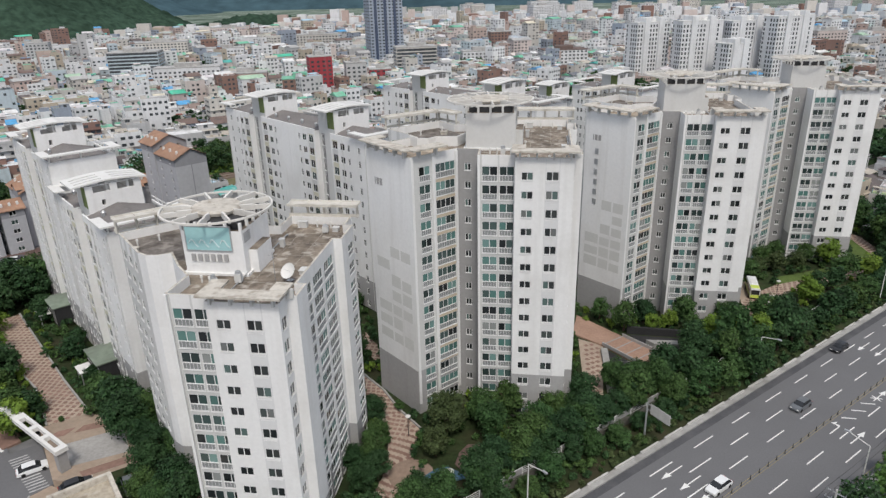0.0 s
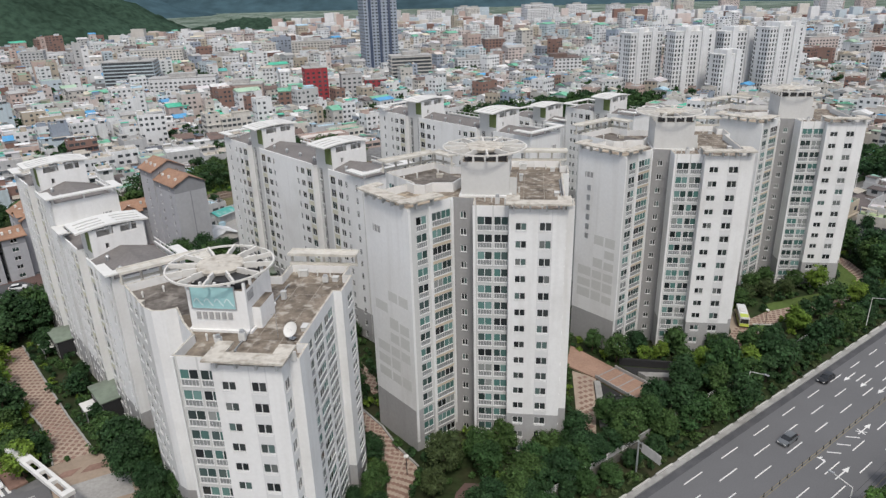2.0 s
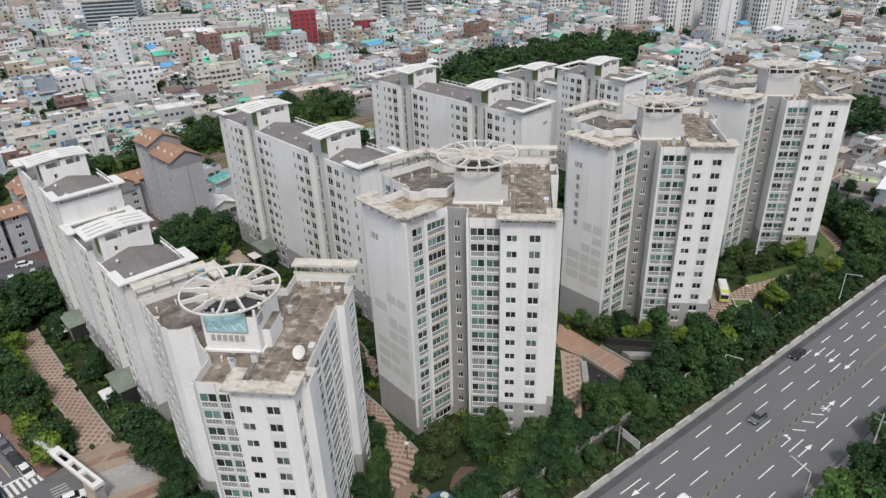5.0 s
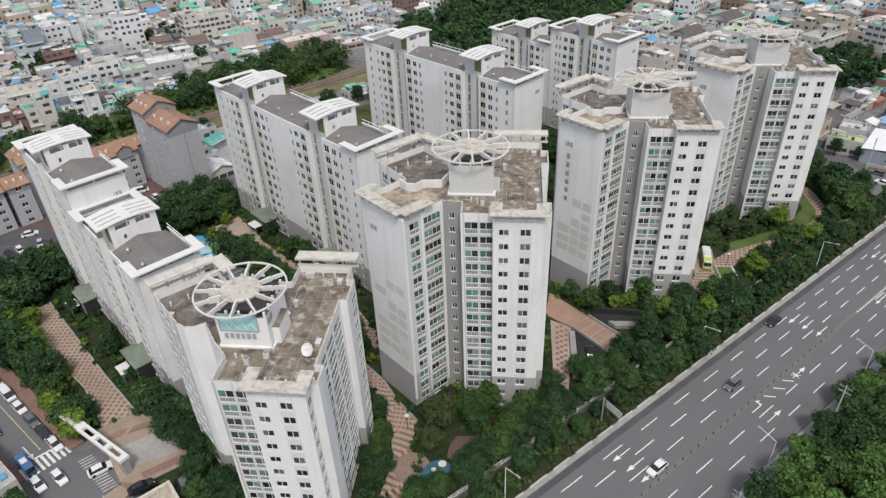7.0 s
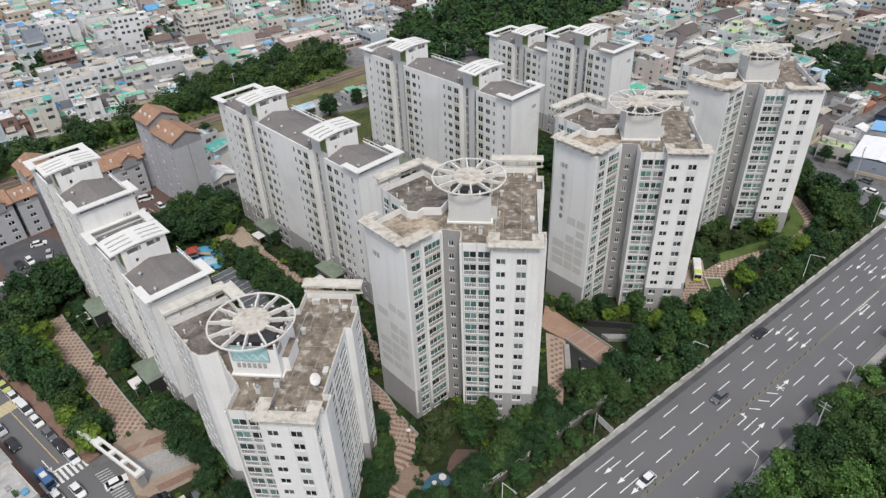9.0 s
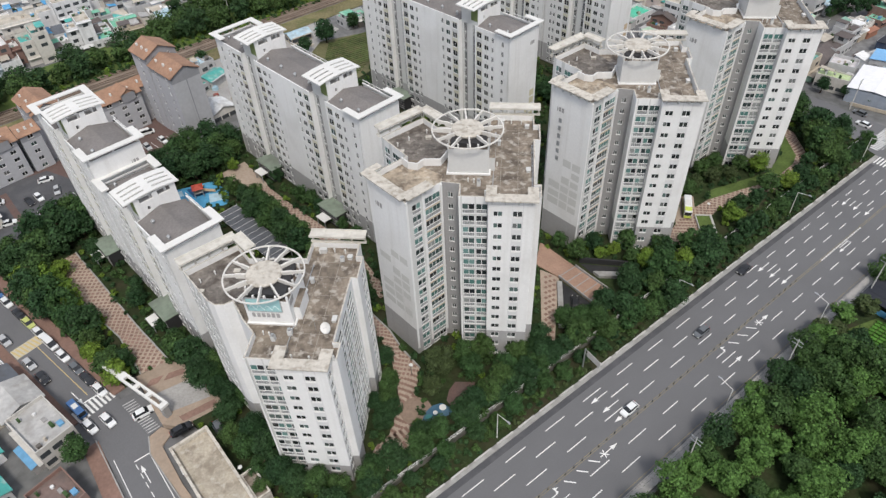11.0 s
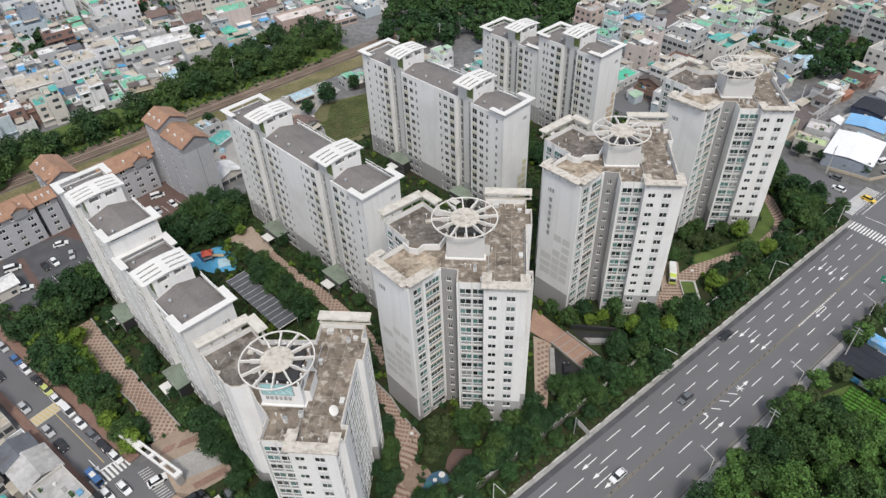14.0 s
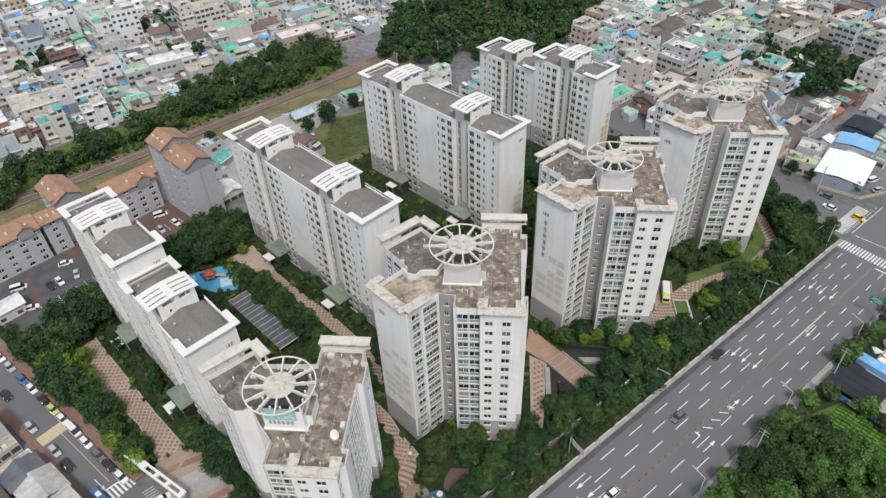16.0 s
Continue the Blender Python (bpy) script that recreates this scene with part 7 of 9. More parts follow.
                    one.face([(*q[0], zz), (*q[1], zz), (*q[1], zz + 1.35), (*q[0], zz + 1.35)], 2)
    n = len(g.v)
    g.v += [(x + u * c - v * s, y + u * s + v * c, z) for u, v, z in one.v]
    g.f += [tuple(n + i for i in f) for f in one.f]
    g.m += one.m


for x, y, dist in plots:
    h = town_rng.choice((3.0, 3.2, 3.4, 3.8, 4.0, 6.2, 6.4, 6.6, 6.8, 9.2, 9.4, 12.0) if town_rng.random() < 0.96 else (15.0, 18.0))
    w, d = town_rng.uniform(9, 15.5), town_rng.uniform(8, 11.5)
    if dist < 420 and count < 190 and y > 200:
        count += 1
        house(x, y, w, d, h, town_rng.choice(names_r), town_rng.choice(names_w))
    else:
        if x < -330 and y > 1330:
            continue
        plain_house(rest, x, y, w, d, h, radians(36 + 9 * math.sin(x / 80) + 7 * math.sin(y / 55) + town_rng.uniform(-5, 5)), town_rng)
tagged(part("distant_houses", rest, [M_WALLPAL, M_ROOFPAL, M_TOWNGLASS, M_JUNK]), "dense crowd of small pale town houses with coloured roofs", "houses", kind="stuff")
# lean-tos, sheds and low roofs that fill the gaps between the houses
M_SHEDROOF = surface("shed_roofs", (0, 0, 0), 0.75, 0.12, 0.8, 0.1, palette=[ROOFS[k] for k in ("grey", "teal", "white", "green", "slate", "paleblue", "grey", "brown", "palegreen", "dark", "beige", "grey", "blue", "white")], island=True, stains=0.3)
sheds = MB()
for x, y, dist in town_plots(140, 620, 6.4, 0.8):
    if y > 190 and free_plot(x, y, -2.4):
        w, d, h = town_rng.uniform(3, 6.5), town_rng.uniform(2.6, 5), town_rng.uniform(2.2, 3.6)
        t = radians(36 + town_rng.uniform(-6, 6) + town_rng.choice((0, 90)))
        c, s_ = math.cos(t), math.sin(t)
        P = [(x + u * c - v * s_, y + u * s_ + v * c) for u, v in ((-w / 2, -d / 2), (w / 2, -d / 2), (w / 2, d / 2), (-w / 2, d / 2))]
        sheds.hexa(P, -0.25, h, 0, 0, False)
        lift = town_rng.choice((0.05, 0.6, 0.9))
        Q = [(x + (u * c - v * s_) * 1.1, y + (u * s_ + v * c) * 1.1) for u, v in ((-w / 2, -d / 2), (w / 2, -d / 2), (w / 2, d / 2), (-w / 2, d / 2))]
        sheds.face([(*Q[0], h + 0.02), (*Q[1], h + 0.02), (*Q[2], h + 0.02 + lift), (*Q[3], h + 0.02 + lift)], 1)
tagged(part("sheds", sheds, [M_WALLPAL, M_SHEDROOF]), "crowd of small sheds and lean-tos between the houses", "sheds", kind="stuff")
rest = MB()
for x, y, dist in town_plots(700, 1750, 20.0, 0.93):
    if free_plot(x, y, 8) and y > 300:
        w, d, h = town_rng.uniform(12, 22), town_rng.uniform(9, 15), town_rng.choice((4, 5, 6.5, 8, 9.5, 12, 14, 18)) if town_rng.random() < 0.965 else town_rng.choice((22, 26, 32))
        if x < -330 and y > 1330:
            continue
        plain_house(rest, x, y, w, d, h, radians(36 + town_rng.uniform(-14, 14)), town_rng, False) if dist < 1200 else rest.hexa(ccw([(x - w / 2, y - d / 2), (x + w / 2, y - d / 2), (x + w / 2, y + d / 2), (x - w / 2, y + d / 2)]), -0.2, h, 0, 0)
tagged(part("distant_houses", rest, [M_WALLPAL, M_ROOFPAL, M_TOWNGLASS, M_JUNK]), "far pale houses of the town near the hills", "houses", kind="stuff")

sheet("road", [(140, 426), (137, 436), (414, 552), (418, 540)], 0.02, M_ASPHALT, "wide grey road at the far side of the town", "road", 0.3)
woods("row of green trees along the far road", [[(150, 446), (148, 452), (400, 562), (404, 554)]], 7.5, 77, [M_LEAF, M_LEAF2], (6, 10), 420, 1.0, wide=(0.4, 0.55))
sheet("road", [(151, 240.5), (155, 235.5), (231, 288.5), (227, 294.5)], 0.02, M_ASPHALT, "narrow asphalt town street with parked cars", "road", 0.3)
sheet("car_park", [(185, 243.4), (196.4, 233.6), (227, 262), (212.5, 274.5)], 0.01, M_PAVE, "pale paved car lot in the town", "car park", 0.3)
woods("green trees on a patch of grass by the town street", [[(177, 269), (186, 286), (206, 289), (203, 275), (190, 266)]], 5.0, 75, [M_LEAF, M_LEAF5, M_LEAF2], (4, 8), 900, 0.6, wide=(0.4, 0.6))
# scattered trees of the town
woods("scattered green trees between the town houses", [[(x - 9, y - 7), (x + 9, y - 7), (x + 9, y + 7), (x - 9, y + 7)] for x, y in
      ((-190, 316), (-186, 330), (-120, 330), (40, 470), (-150, 420), (-260, 420), (-300, 520), (175, 262), (180, 272), (165, 285), (172, 300), (190, 292), (150, 420), (230, 420), (-20, 500), (-200, 480), (330, 560), (280, 480), (60, 560), (-360, 640), *((town_rng.uniform(-420, 420), town_rng.uniform(330, 760)) for _ in range(70)))], 5.5, 71, [M_LEAF, M_LEAF2], (6, 9), 230, 1.1)

# the plain beyond the town
# base colour paled so that distance haze lies in the farmland itself
M_FARM = surface("far_farmland", (0.15, 0.19, 0.155), 0.95, 0.3, 0.03, 0.004, stains=0.7, stain_size=0.012, dirt=(0.035, 0.065, 0.045), spec=0.0, pale=((0.34, 0.37, 0.33), 0.6, 0.02))
sheet("ground", [(-2600, 1720), (2600, 1720), (3200, 3300), (-3200, 3300)], -0.1, M_FARM, "green and pale farmland beyond the town", "fields", 0.3)

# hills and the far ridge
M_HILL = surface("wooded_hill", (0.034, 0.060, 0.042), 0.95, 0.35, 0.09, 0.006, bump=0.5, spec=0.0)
# distance haze is put into the ridge colour as blue
M_RIDGE = surface("haze_tinted_ridge", (0.050, 0.088, 0.105), 0.95, 0.2, 0.02, 0.003, spec=0.0)


def hill(name, label, cx, cy, rx, ry, h, seed, mat, k=60):
    g = MB()
    n = len(g.v)
    for i in range(k + 1):
        for j in range(k + 1):
            u, v = 2 * i / k - 1, 2 * j / k - 1
            r = math.hypot(u, v)
            z = h * max(0.0, 1 - r * r) ** 1.2
            z *= 0.75 + 0.5 * noise.fractal(Vector((u * 2.2 + seed, v * 2.2, 0)), 1.0, 2.0, 5)
            z += (6.0 * noise.noise(Vector((u * 70, v * 50, seed))) + 4.0 * noise.noise(Vector((u * 26, v * 22, seed)))) * min(1.0, max(0.0, z / 8))
            g.v.append((cx + u * rx, cy + v * ry, z - 1.0))
    for i in range(k):
        for j in range(k):
            a = i * (k + 1) + j
            g.f.append((a, a + k + 1, a + k + 2, a + 1))
            g.m.append(0)
    ob = tagged(part(name, g, mat), label, "hill", kind="structure")
    for p in ob.data.polygons:
        p.use_smooth = True
    return ob


hill("hill", "dark green wooded hill at the edge of the town", -1000, 1330, 525, 520, 190, 1.0, M_HILL, 150)
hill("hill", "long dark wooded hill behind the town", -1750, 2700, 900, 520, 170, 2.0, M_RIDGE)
hill("hill", "low dark wooded rise at the end of the valley", -430, 1640, 170, 130, 20, 6.0, M_HILL)
hill("hill", "far wooded ridge with haze blue in its colour", 600, 3400, 1900, 600, 170, 3.0, M_RIDGE)
hill("hill", "far wooded ridge with haze blue in its colour", 2300, 2900, 1200, 600, 150, 5.0, M_RIDGE)
hill("hill", "far wooded ridge with haze blue in its colour", -700, 3500, 1500, 600, 210, 4.0, M_RIDGE)

# ---- the sign tower's sign, dish and roof stack ----
M_TEAL = surface("teal_sign_panel", (0.33, 0.55, 0.56), 0.5, 0.06, 0.8)
M_SIGNLINE = surface("pale_sign_lines", (0.62, 0.74, 0.74), 0.5, 0.05)
sg = MB()
sg.box(-2.0, 3.75, -4.92, -4.80, 37.5, 40.5)
sign = part("sign_board", sg, M_TEAL, sign_tower, "teal sign panel with pale waves")
sb = MB()
for x0, x1, z0, z1 in ((-2.1, 3.85, 37.4, 37.52), (-2.1, 3.85, 40.48, 40.6), (-2.1, -1.98, 37.52, 40.48), (3.73, 3.85, 37.52, 40.48)):
    sb.box(x0, x1, -4.97, -4.80, z0, z1)
part("sign_frame", sb, M_METAL, sign)
for k in range(4):
    wv = MB()
    x = -1.7 + k * 1.35
    for j in range(4):
        wv.beam((x + j * 0.3, -4.95, 38.4 + 0.5 * math.sin(j * 1.2)), (x + (j + 1) * 0.3, -4.95, 38.4 + 0.5 * math.sin((j + 1) * 1.2)), 0.06, 0.12)
    part("wave_mark", wv, M_SIGNLINE, sign)
for k in range(6):
    lt = MB()
    x = -1.6 + 0.84 * k
    lt.box(x, x + 0.5, -4.98, -4.80, 36.05, 36.95)
    part("sign_bar", lt, M_PLINTH, sign_tower, "plain grey raised bar of the sign")
dish = MB()
for i in range(14):
    a0, a1 = 2 * math.pi * i / 14, 2 * math.pi * (i + 1) / 14
    for r0, r1 in ((0.0, 0.35), (0.35, 0.7), (0.7, 1.0)):
        q = [(r * math.cos(a), r * math.sin(a), 0.35 * r * r) for r, a in ((r0, a0), (r1, a0), (r1, a1), (r0, a1))]
        dish.face(q if r0 else [q[0], q[1], q[2]])
dth = tagged(empty("satellite_dish", pose(-19.0, 72.8, 36.85, 0, 0, -30)), "white satellite dish on a short pole on the tower roof", "satellite dish")
part("reflector", dish, M_CANOPY, dth, m=pose(0, 0, 1.15, 50, 0, 0))
dp = MB()
dp.cyl(0, 0, 0, 1.15, 0.06, 0.06, 8)
dp.beam((0, 0, 1.2), (0, -0.75, 1.75), 0.04, 0.04)
dp.box(-0.35, 0.35, -0.35, 0.35, 0, 0.08)
part("pole", dp, M_METAL, dth)
an = MB()
an.cyl(0, 0, 0, 3.6, 0.035, 0.03, 6)
an.beam((-0.5, 0, 3.3), (0.5, 0, 3.3), 0.03, 0.03)
an.beam((-0.35, 0, 2.9), (0.35, 0, 2.9), 0.03, 0.03)
tagged(part("antenna", an, M_METAL, m=pose(-21.0, 73.6, 36.6, 0, 0, 20)), "thin metal antenna mast on the tower roof", "antenna")
for x, y, s in ((-25.2, 72.9, 0.9), (-17.6, 90.0, 0.7)):
    st = MB()
    st.box(-0.4, 0.4, -0.4, 0.4, 0, 1.2 * s)
    st.cyl(0, 0, 1.2 * s, 1.55 * s, 0.38, 0.3, 10, 1)
    tagged(part("roof_vent", st, [M_PALE, M_METAL], m=pose(x, y, 36.8)), "pale roof vent box with a metal cowl", "roof vent")

# sign bars down the side wall of the middle tower
c7 = Matrix.Translation((DISC.x + 40.9, DISC.y + 31.5, 1.6)) @ Matrix.Rotation(radians(-7.8), 4, "Z")
for k in range(6):
    lt = MB()
    lt.box(-0.42, 0.42, -0.08, -0.004, 0, 1.15)
    ob = part("sign_bar", lt, M_METAL)
    ob.matrix_basis = c7 @ wall_pose(TOWER_POLY[19], TOWER_POLY[20], 3.0, 42.75 - 7.2 - 2.1 * k)
    tagged(ob, "plain grey raised bar on the white side wall", "sign bar", "sign bars down the side wall")

# ---- the neighbouring blocks with orange roofs ----
M_TILE = surface("faded_orange_tiles", (0.33, 0.20, 0.135), 0.85, 0.12, 1.5, 0.3, bump=0.25, stains=0.3, stain_size=0.5, dirt=(0.22, 0.14, 0.11))
M_GREYWALL = surface("grey_block_wall", (0.42, 0.425, 0.445), 0.85, 0.05, 1.0, 0.1, streak=0.2, dirt=(0.24, 0.24, 0.24))
M_GREYDARK = surface("dark_grey_block_wall", (0.27, 0.275, 0.29), 0.85, 0.05, 1.0, 0.1)


def tiled_block(label, x, y, turn, w, d, h, cross=True, floors=None, pitch=4.2, half=0.85):
    """A grey rendered block with a tiled saddle roof and a cross gable."""
    th = tagged(empty("apartment_block", pose(x, y, 0.7, 0, 0, turn)), label, "apartment block", "grey blocks with orange roofs")
    floors = floors or int(h / 2.8)
    P = [(-w / 2, -d / 2), (w / 2, -d / 2), (w / 2, d / 2), (-w / 2, d / 2)]
    wall = MB()
    for i in range(4):
        a, b = P[i], P[(i + 1) % 4]
        L = (Vector(b) - Vector(a)).length
        k = int(L / pitch) if L > 9.9 else (1 if i in (0, 2) or L < 9 else 0)
        spec = [((j + 0.5) * L / k - half, (j + 0.5) * L / k + half) for j in range(k)]
        wins = [(u0, u1, f * h / floors + 0.85, f * h / floors + 2.05) for f in range(floors) for u0, u1 in spec]
        facade(wall, a, b, 0, h, wins, lambda u, z: 1 if z > h - 2.4 else 0, [h - 2.4], rm=0)
        for w4 in wins:
            add_window(th, a, b, *w4, "slide", 0)
    rise = d * 0.24
    if h > 20:                   # construction joint down the blind gable wall
        jt = MB()
        jt.box(w / 2, w / 2 + 0.05, -0.12, 0.12, 0, h - 2.4)
        part("wall_joint", jt, M_GREYDARK, th)
    for s in (-1, 1):
        wall.face([(s * w / 2, -s * d / 2, h), (s * w / 2, s * d / 2, h), (s * w / 2, 0, h + rise)], 1)
    part("wall", wall, [M_GREYWALL, M_GREYDARK], th)
    rf_ = MB()
    e = 0.5
    for s in (-1, 1):
        n = [(-w / 2 - e, s * (d / 2 + e), h - 0.2), (w / 2 + e, s * (d / 2 + e), h - 0.2), (w / 2 + e, 0, h + rise + 0.12), (-w / 2 - e, 0, h + rise + 0.12)]
        rf_.face(n if s < 0 else n[::-1])
        rf_.face([(p[0], p[1], p[2] - 0.2) for p in (n[::-1] if s < 0 else n)])
    part("roof", rf_, M_TILE, th, "faded orange tiled saddle roof")
    if cross:
        g, g2 = MB(), MB()
        cx, cw = w * 0.26, 4.6
        g.hexa([(cx - cw / 2, -d / 2 - 0.5), (cx + cw / 2, -d / 2 - 0.5), (cx + cw / 2, 0), (cx - cw / 2, 0)], h - 2.0, h + 0.9)
        part("cross_gable", g, M_GREYDARK, th)
        for s in (-1, 1):
            n = [(cx + s * (cw / 2 + 0.4), -d / 2 - 0.9, h + 0.7), (cx + s * (cw / 2 + 0.4), 1.0, h + 0.7), (cx, 1.0, h + 2.4), (cx, -d / 2 - 0.9, h + 2.4)]
            g2.face(n if s > 0 else n[::-1])
        g2.face([(cx - cw / 2, -d / 2 - 0.505, h + 0.9), (cx + cw / 2, -d / 2 - 0.505, h + 0.9), (cx, -d / 2 - 0.505, h + 2.3)])
        part("cross_roof", g2, M_TILE, th)
    for k in range(3):
        c = MB()
        c.box(-0.3, 0.3, -0.3, 0.3, 0, 0.9)
        part("chimney", c, M_CANOPY, th, m=pose(-w / 3 + k * w / 3, -d * 0.3, h + rise * 0.35))
    return th


tiled_block("tall grey block of flats with a faded orange tiled roof", -79.3, 195.0, -46, 13.6, 9.6, 24.4, False, 9, 5.2, 0.45)
tiled_block("tall grey rear part with a faded orange tiled roof", -87.4, 203.4, -46, 9.6, 10.4, 26.6, False, 10, 4.0, 0.45)
tiled_block("low grey block of flats with an orange roof and a gable", -105.4, 199.2, 44, 17.5, 10.0, 13.0, True, 5)
tiled_block("narrow grey link block with an orange roof", -97.4, 208.2, 44, 5.5, 7.5, 13.2, False, 5)
tiled_block("low grey block of flats by the car park", -135.4, 173.0, 44, 17.5, 10.0, 13.0, True, 5)
tiled_block("narrow grey wing with an orange roof by the car park", -125.4, 181.2, 44, 6.0, 8.0, 13.2, False, 5)
tiled_block("grey rear block with an orange tiled roof", -124.0, 191.5, -46, 15.0, 9.0, 16.5, True, 6)

M_REDPAVE = surface("dark_red_brown_paving", (0.13, 0.085, 0.075), 0.9, 0.12, 2.0, 0.12, bump=0.2, stains=0.3, stain_size=0.4)
sheet("car_park", [(-150, 172), (-134, 150), (-124, 140), (-112, 138.5), (-104, 148), (-92, 164), (-82, 178), (-74, 186), (-80, 190), (-96, 206), (-112, 192), (-116, 186), (-124, 178), (-136, 170), (-142, 176)], 0.9, M_REDPAVE, "dark red-brown car park between the blocks", "car park", 0.5)
sheet("car_park", [(-136, 152), (-125, 141), (-112.5, 139.5), (-104, 149), (-98, 158), (-110, 170), (-122, 176.5), (-136, 168)], 0.904, M_DARKASPHALT, "dark asphalt car park beside the grey blocks", "car park", 0.02)
stripe = MB()
stripe.strip((-131.0, 165.2), (-115.6, 146.6), 1.0, 1.0, 0.9, 0.908)
tagged(part("path", stripe, M_REDPAVE), "red-brown paved strip across the car park", "path", kind="structure")
for k in range(12):
    ln = MB()
    ln.box(-2.4, 2.4, -0.06, 0.06, 0, 0.006)
    x, y = (-119 + 1.9 * k, 150 + 2.1 * k) if k < 7 else (-95 + 2.0 * (k - 7), 184.5 + 1.7 * (k - 7))
    tagged(part("parking_line", ln, M_MARK, m=pose(x, y, 0.909, 0, 0, -45)), "thin white parking bay line on the paving", "parking line", "parking bay lines")

# ---- railway, field and yard ----
M_DRYGRASS = surface("dry_grass", (0.165, 0.145, 0.075), 0.95, 0.25, 1.0, 0.08, bump=0.4, stains=0.6, stain_size=0.12, dirt=(0.07, 0.10, 0.03))
M_BALLAST = surface("brown_ballast", (0.21, 0.165, 0.13), 0.95, 0.18, 2.5, 0.1, bump=0.4)
M_RAIL = surface("rusty_rail", (0.16, 0.11, 0.085), 0.5, 0.1, 3.0, metal=0.5)


def rl(s, v):
    p = RAIL_O + RAIL_D * s + RAIL_N * v
    return (p.x, p.y)


rb = MB()
rb.hexa(ccw([rl(-260, -4.0), rl(330, -4.0), rl(330, 4.2), rl(-260, 4.2)]), -0.25, 0.55)
track = tagged(part("railway", rb, M_BALLAST), "railway on brown ballast with two tracks", "railway", kind="structure")
for v in (-2.8, -1.35, 1.35, 2.8):
    r = MB()
    r.hexa(ccw([rl(-260, v - 0.05), rl(330, v - 0.05), rl(330, v + 0.05), rl(-260, v + 0.05)]), 0.58, 0.74)
    part("rail", r, M_RAIL, track)
M_SLEEPER = surface("dark_sleepers", (0.16, 0.13, 0.105), 0.9, 0.15, 2.0)
slps = MB()
for k in range(104):
    for v in (-2.07, 2.07):
        a, b = rl(-85 + 1.05 * k, v - 1.25), rl(-85 + 1.05 * k, v + 1.25)
        slps.strip(a, b, 0.12, 0.12, 0.5, 0.62)
tagged(part("sleepers", slps, M_SLEEPER, track), kind="stuff")
sheet("ground", [rl(-220, -5), rl(120, -5), rl(120, -14), rl(-220, -14)], 0.05, M_DRYGRASS, "dry grassy strip beside the railway", "verge", 0.4)
sheet("ground", [rl(-200, 5), rl(70, 5), rl(70, 30), rl(-200, 30)], 0.03, M_LAWN, "rough grass slope under the tree belt", "ground", 0.4)
M_FIELD = surface("vegetable_field", (0.125, 0.12, 0.06), 0.95, 0.2, 1.0, 0.15, bump=0.4)
M_FIELDROW = surface("olive_crop_rows", (0.075, 0.10, 0.035), 0.95, 0.3, 0.8, 0.1, bump=0.5, stains=0.6, stain_size=0.3, dirt=(0.13, 0.115, 0.06))
field = sheet("field", [(-52, 226), (-36, 217), (-21, 231), (-8, 241), (-10, 262), (-26, 265), (-43, 259)], 0.1, M_FIELD, "ploughed vegetable field in green and brown rows", "field", 0.5)
for k in range(20):
    rw = MB()
    u0 = -7 if k < 12 else -2
    rw.strip((u0, 0), (14 + min(k, 9), 0), 0.38, 0.34, 0, 0.32)
    part("crop_row", rw, M_FIELDROW, field, m=pose(-38.5 + 0.05 * k, 224.5 + 1.75 * k, 0.1, 0, 0, 28))
sheet("yard", [(-72, 196), (-60, 200), (-52, 226), (-43, 259), (-36, 270), (-44, 280), (-74, 256), (-92, 240), (-82, 216)], 0.06, M_PAVE, "grey littered yard with sheds beside the railway", "yard", 0.5)
yr = random.Random(9)
for k in range(70):
    x, y = yr.uniform(-80, -42), yr.uniform(214, 272)
    if not inside((x, y), [(-72, 196), (-60, 200), (-52, 226), (-43, 259), (-36, 270), (-44, 280), (-74, 256), (-92, 240), (-82, 216)]):
        continue
    j = MB()
    j.hexa([(-yr.uniform(.5, 1.4), -yr.uniform(.4, 1)), (yr.uniform(.5, 1.4), -yr.uniform(.4, 1)), (yr.uniform(.4, 1.2), yr.uniform(.4, 1)), (-yr.uniform(.4, 1.2), yr.uniform(.4, 1))], 0, yr.uniform(0.4, 1.4))
    tagged(part("scrap_pile", j, M_ROOF[yr.choice(("white", "paleblue", "grey", "red", "beige", "green"))], m=pose(x, y, 0.06, 0, 0, yr.uniform(0, 90))), "small pile of scrap in the yard", "scrap pile", "piles in the yard")
house(-86.7, 240.2, 9, 6, 4, "paleblue", "grey", 45, False)
house(-74.5, 207.0, 12, 9, 4.0, "white", "cream", -46, True)
house(-81.0, 227.5, 12, 6, 3.6, "teal", "grey", 62, True)
house(-45.6, 233.0, 11, 8.5, 5.5, "brown", "grey", -46, True)
house(-52.0, 262.0, 9, 6, 3.2, "paleblue", "tan", 36, True)
house(-30.0, 276.0, 12, 8, 3.5, "green", "grey", 36, False)
house(6.0, 286.0, 16, 10, 4.5, "palegreen", "white", 36, False)
house(26.0, 278.0, 14, 9, 4.0, "teal", "white", 36, False)
house(46.0, 262.0, 12, 10, 6.0, "grey", "cream", 36, False)

# ---- entrance: gate, guard building, pergola, playgrounds ----
gate = tagged(empty("entrance_gate", pose(-66.2, 87.2, 2.2, 0, 0, -36.5)), "long white entrance gate beam with three openings on dark piers", "gate")
gb = MB()
gb.box(-10, -3.2, -0.95, 0.95, 3.6, 4.3)
gb.box(8.8, 10, -0.95, 0.95, 3.6, 4.3)
gb.box(-3.2, 8.8, -0.95, -0.45, 3.6, 4.3)
gb.box(-3.2, 8.8, 0.45, 0.95, 3.6, 4.3)
for x in (0.2, 4.2):
    gb.box(x, x + 1.0, -0.45, 0.45, 3.605, 4.295)
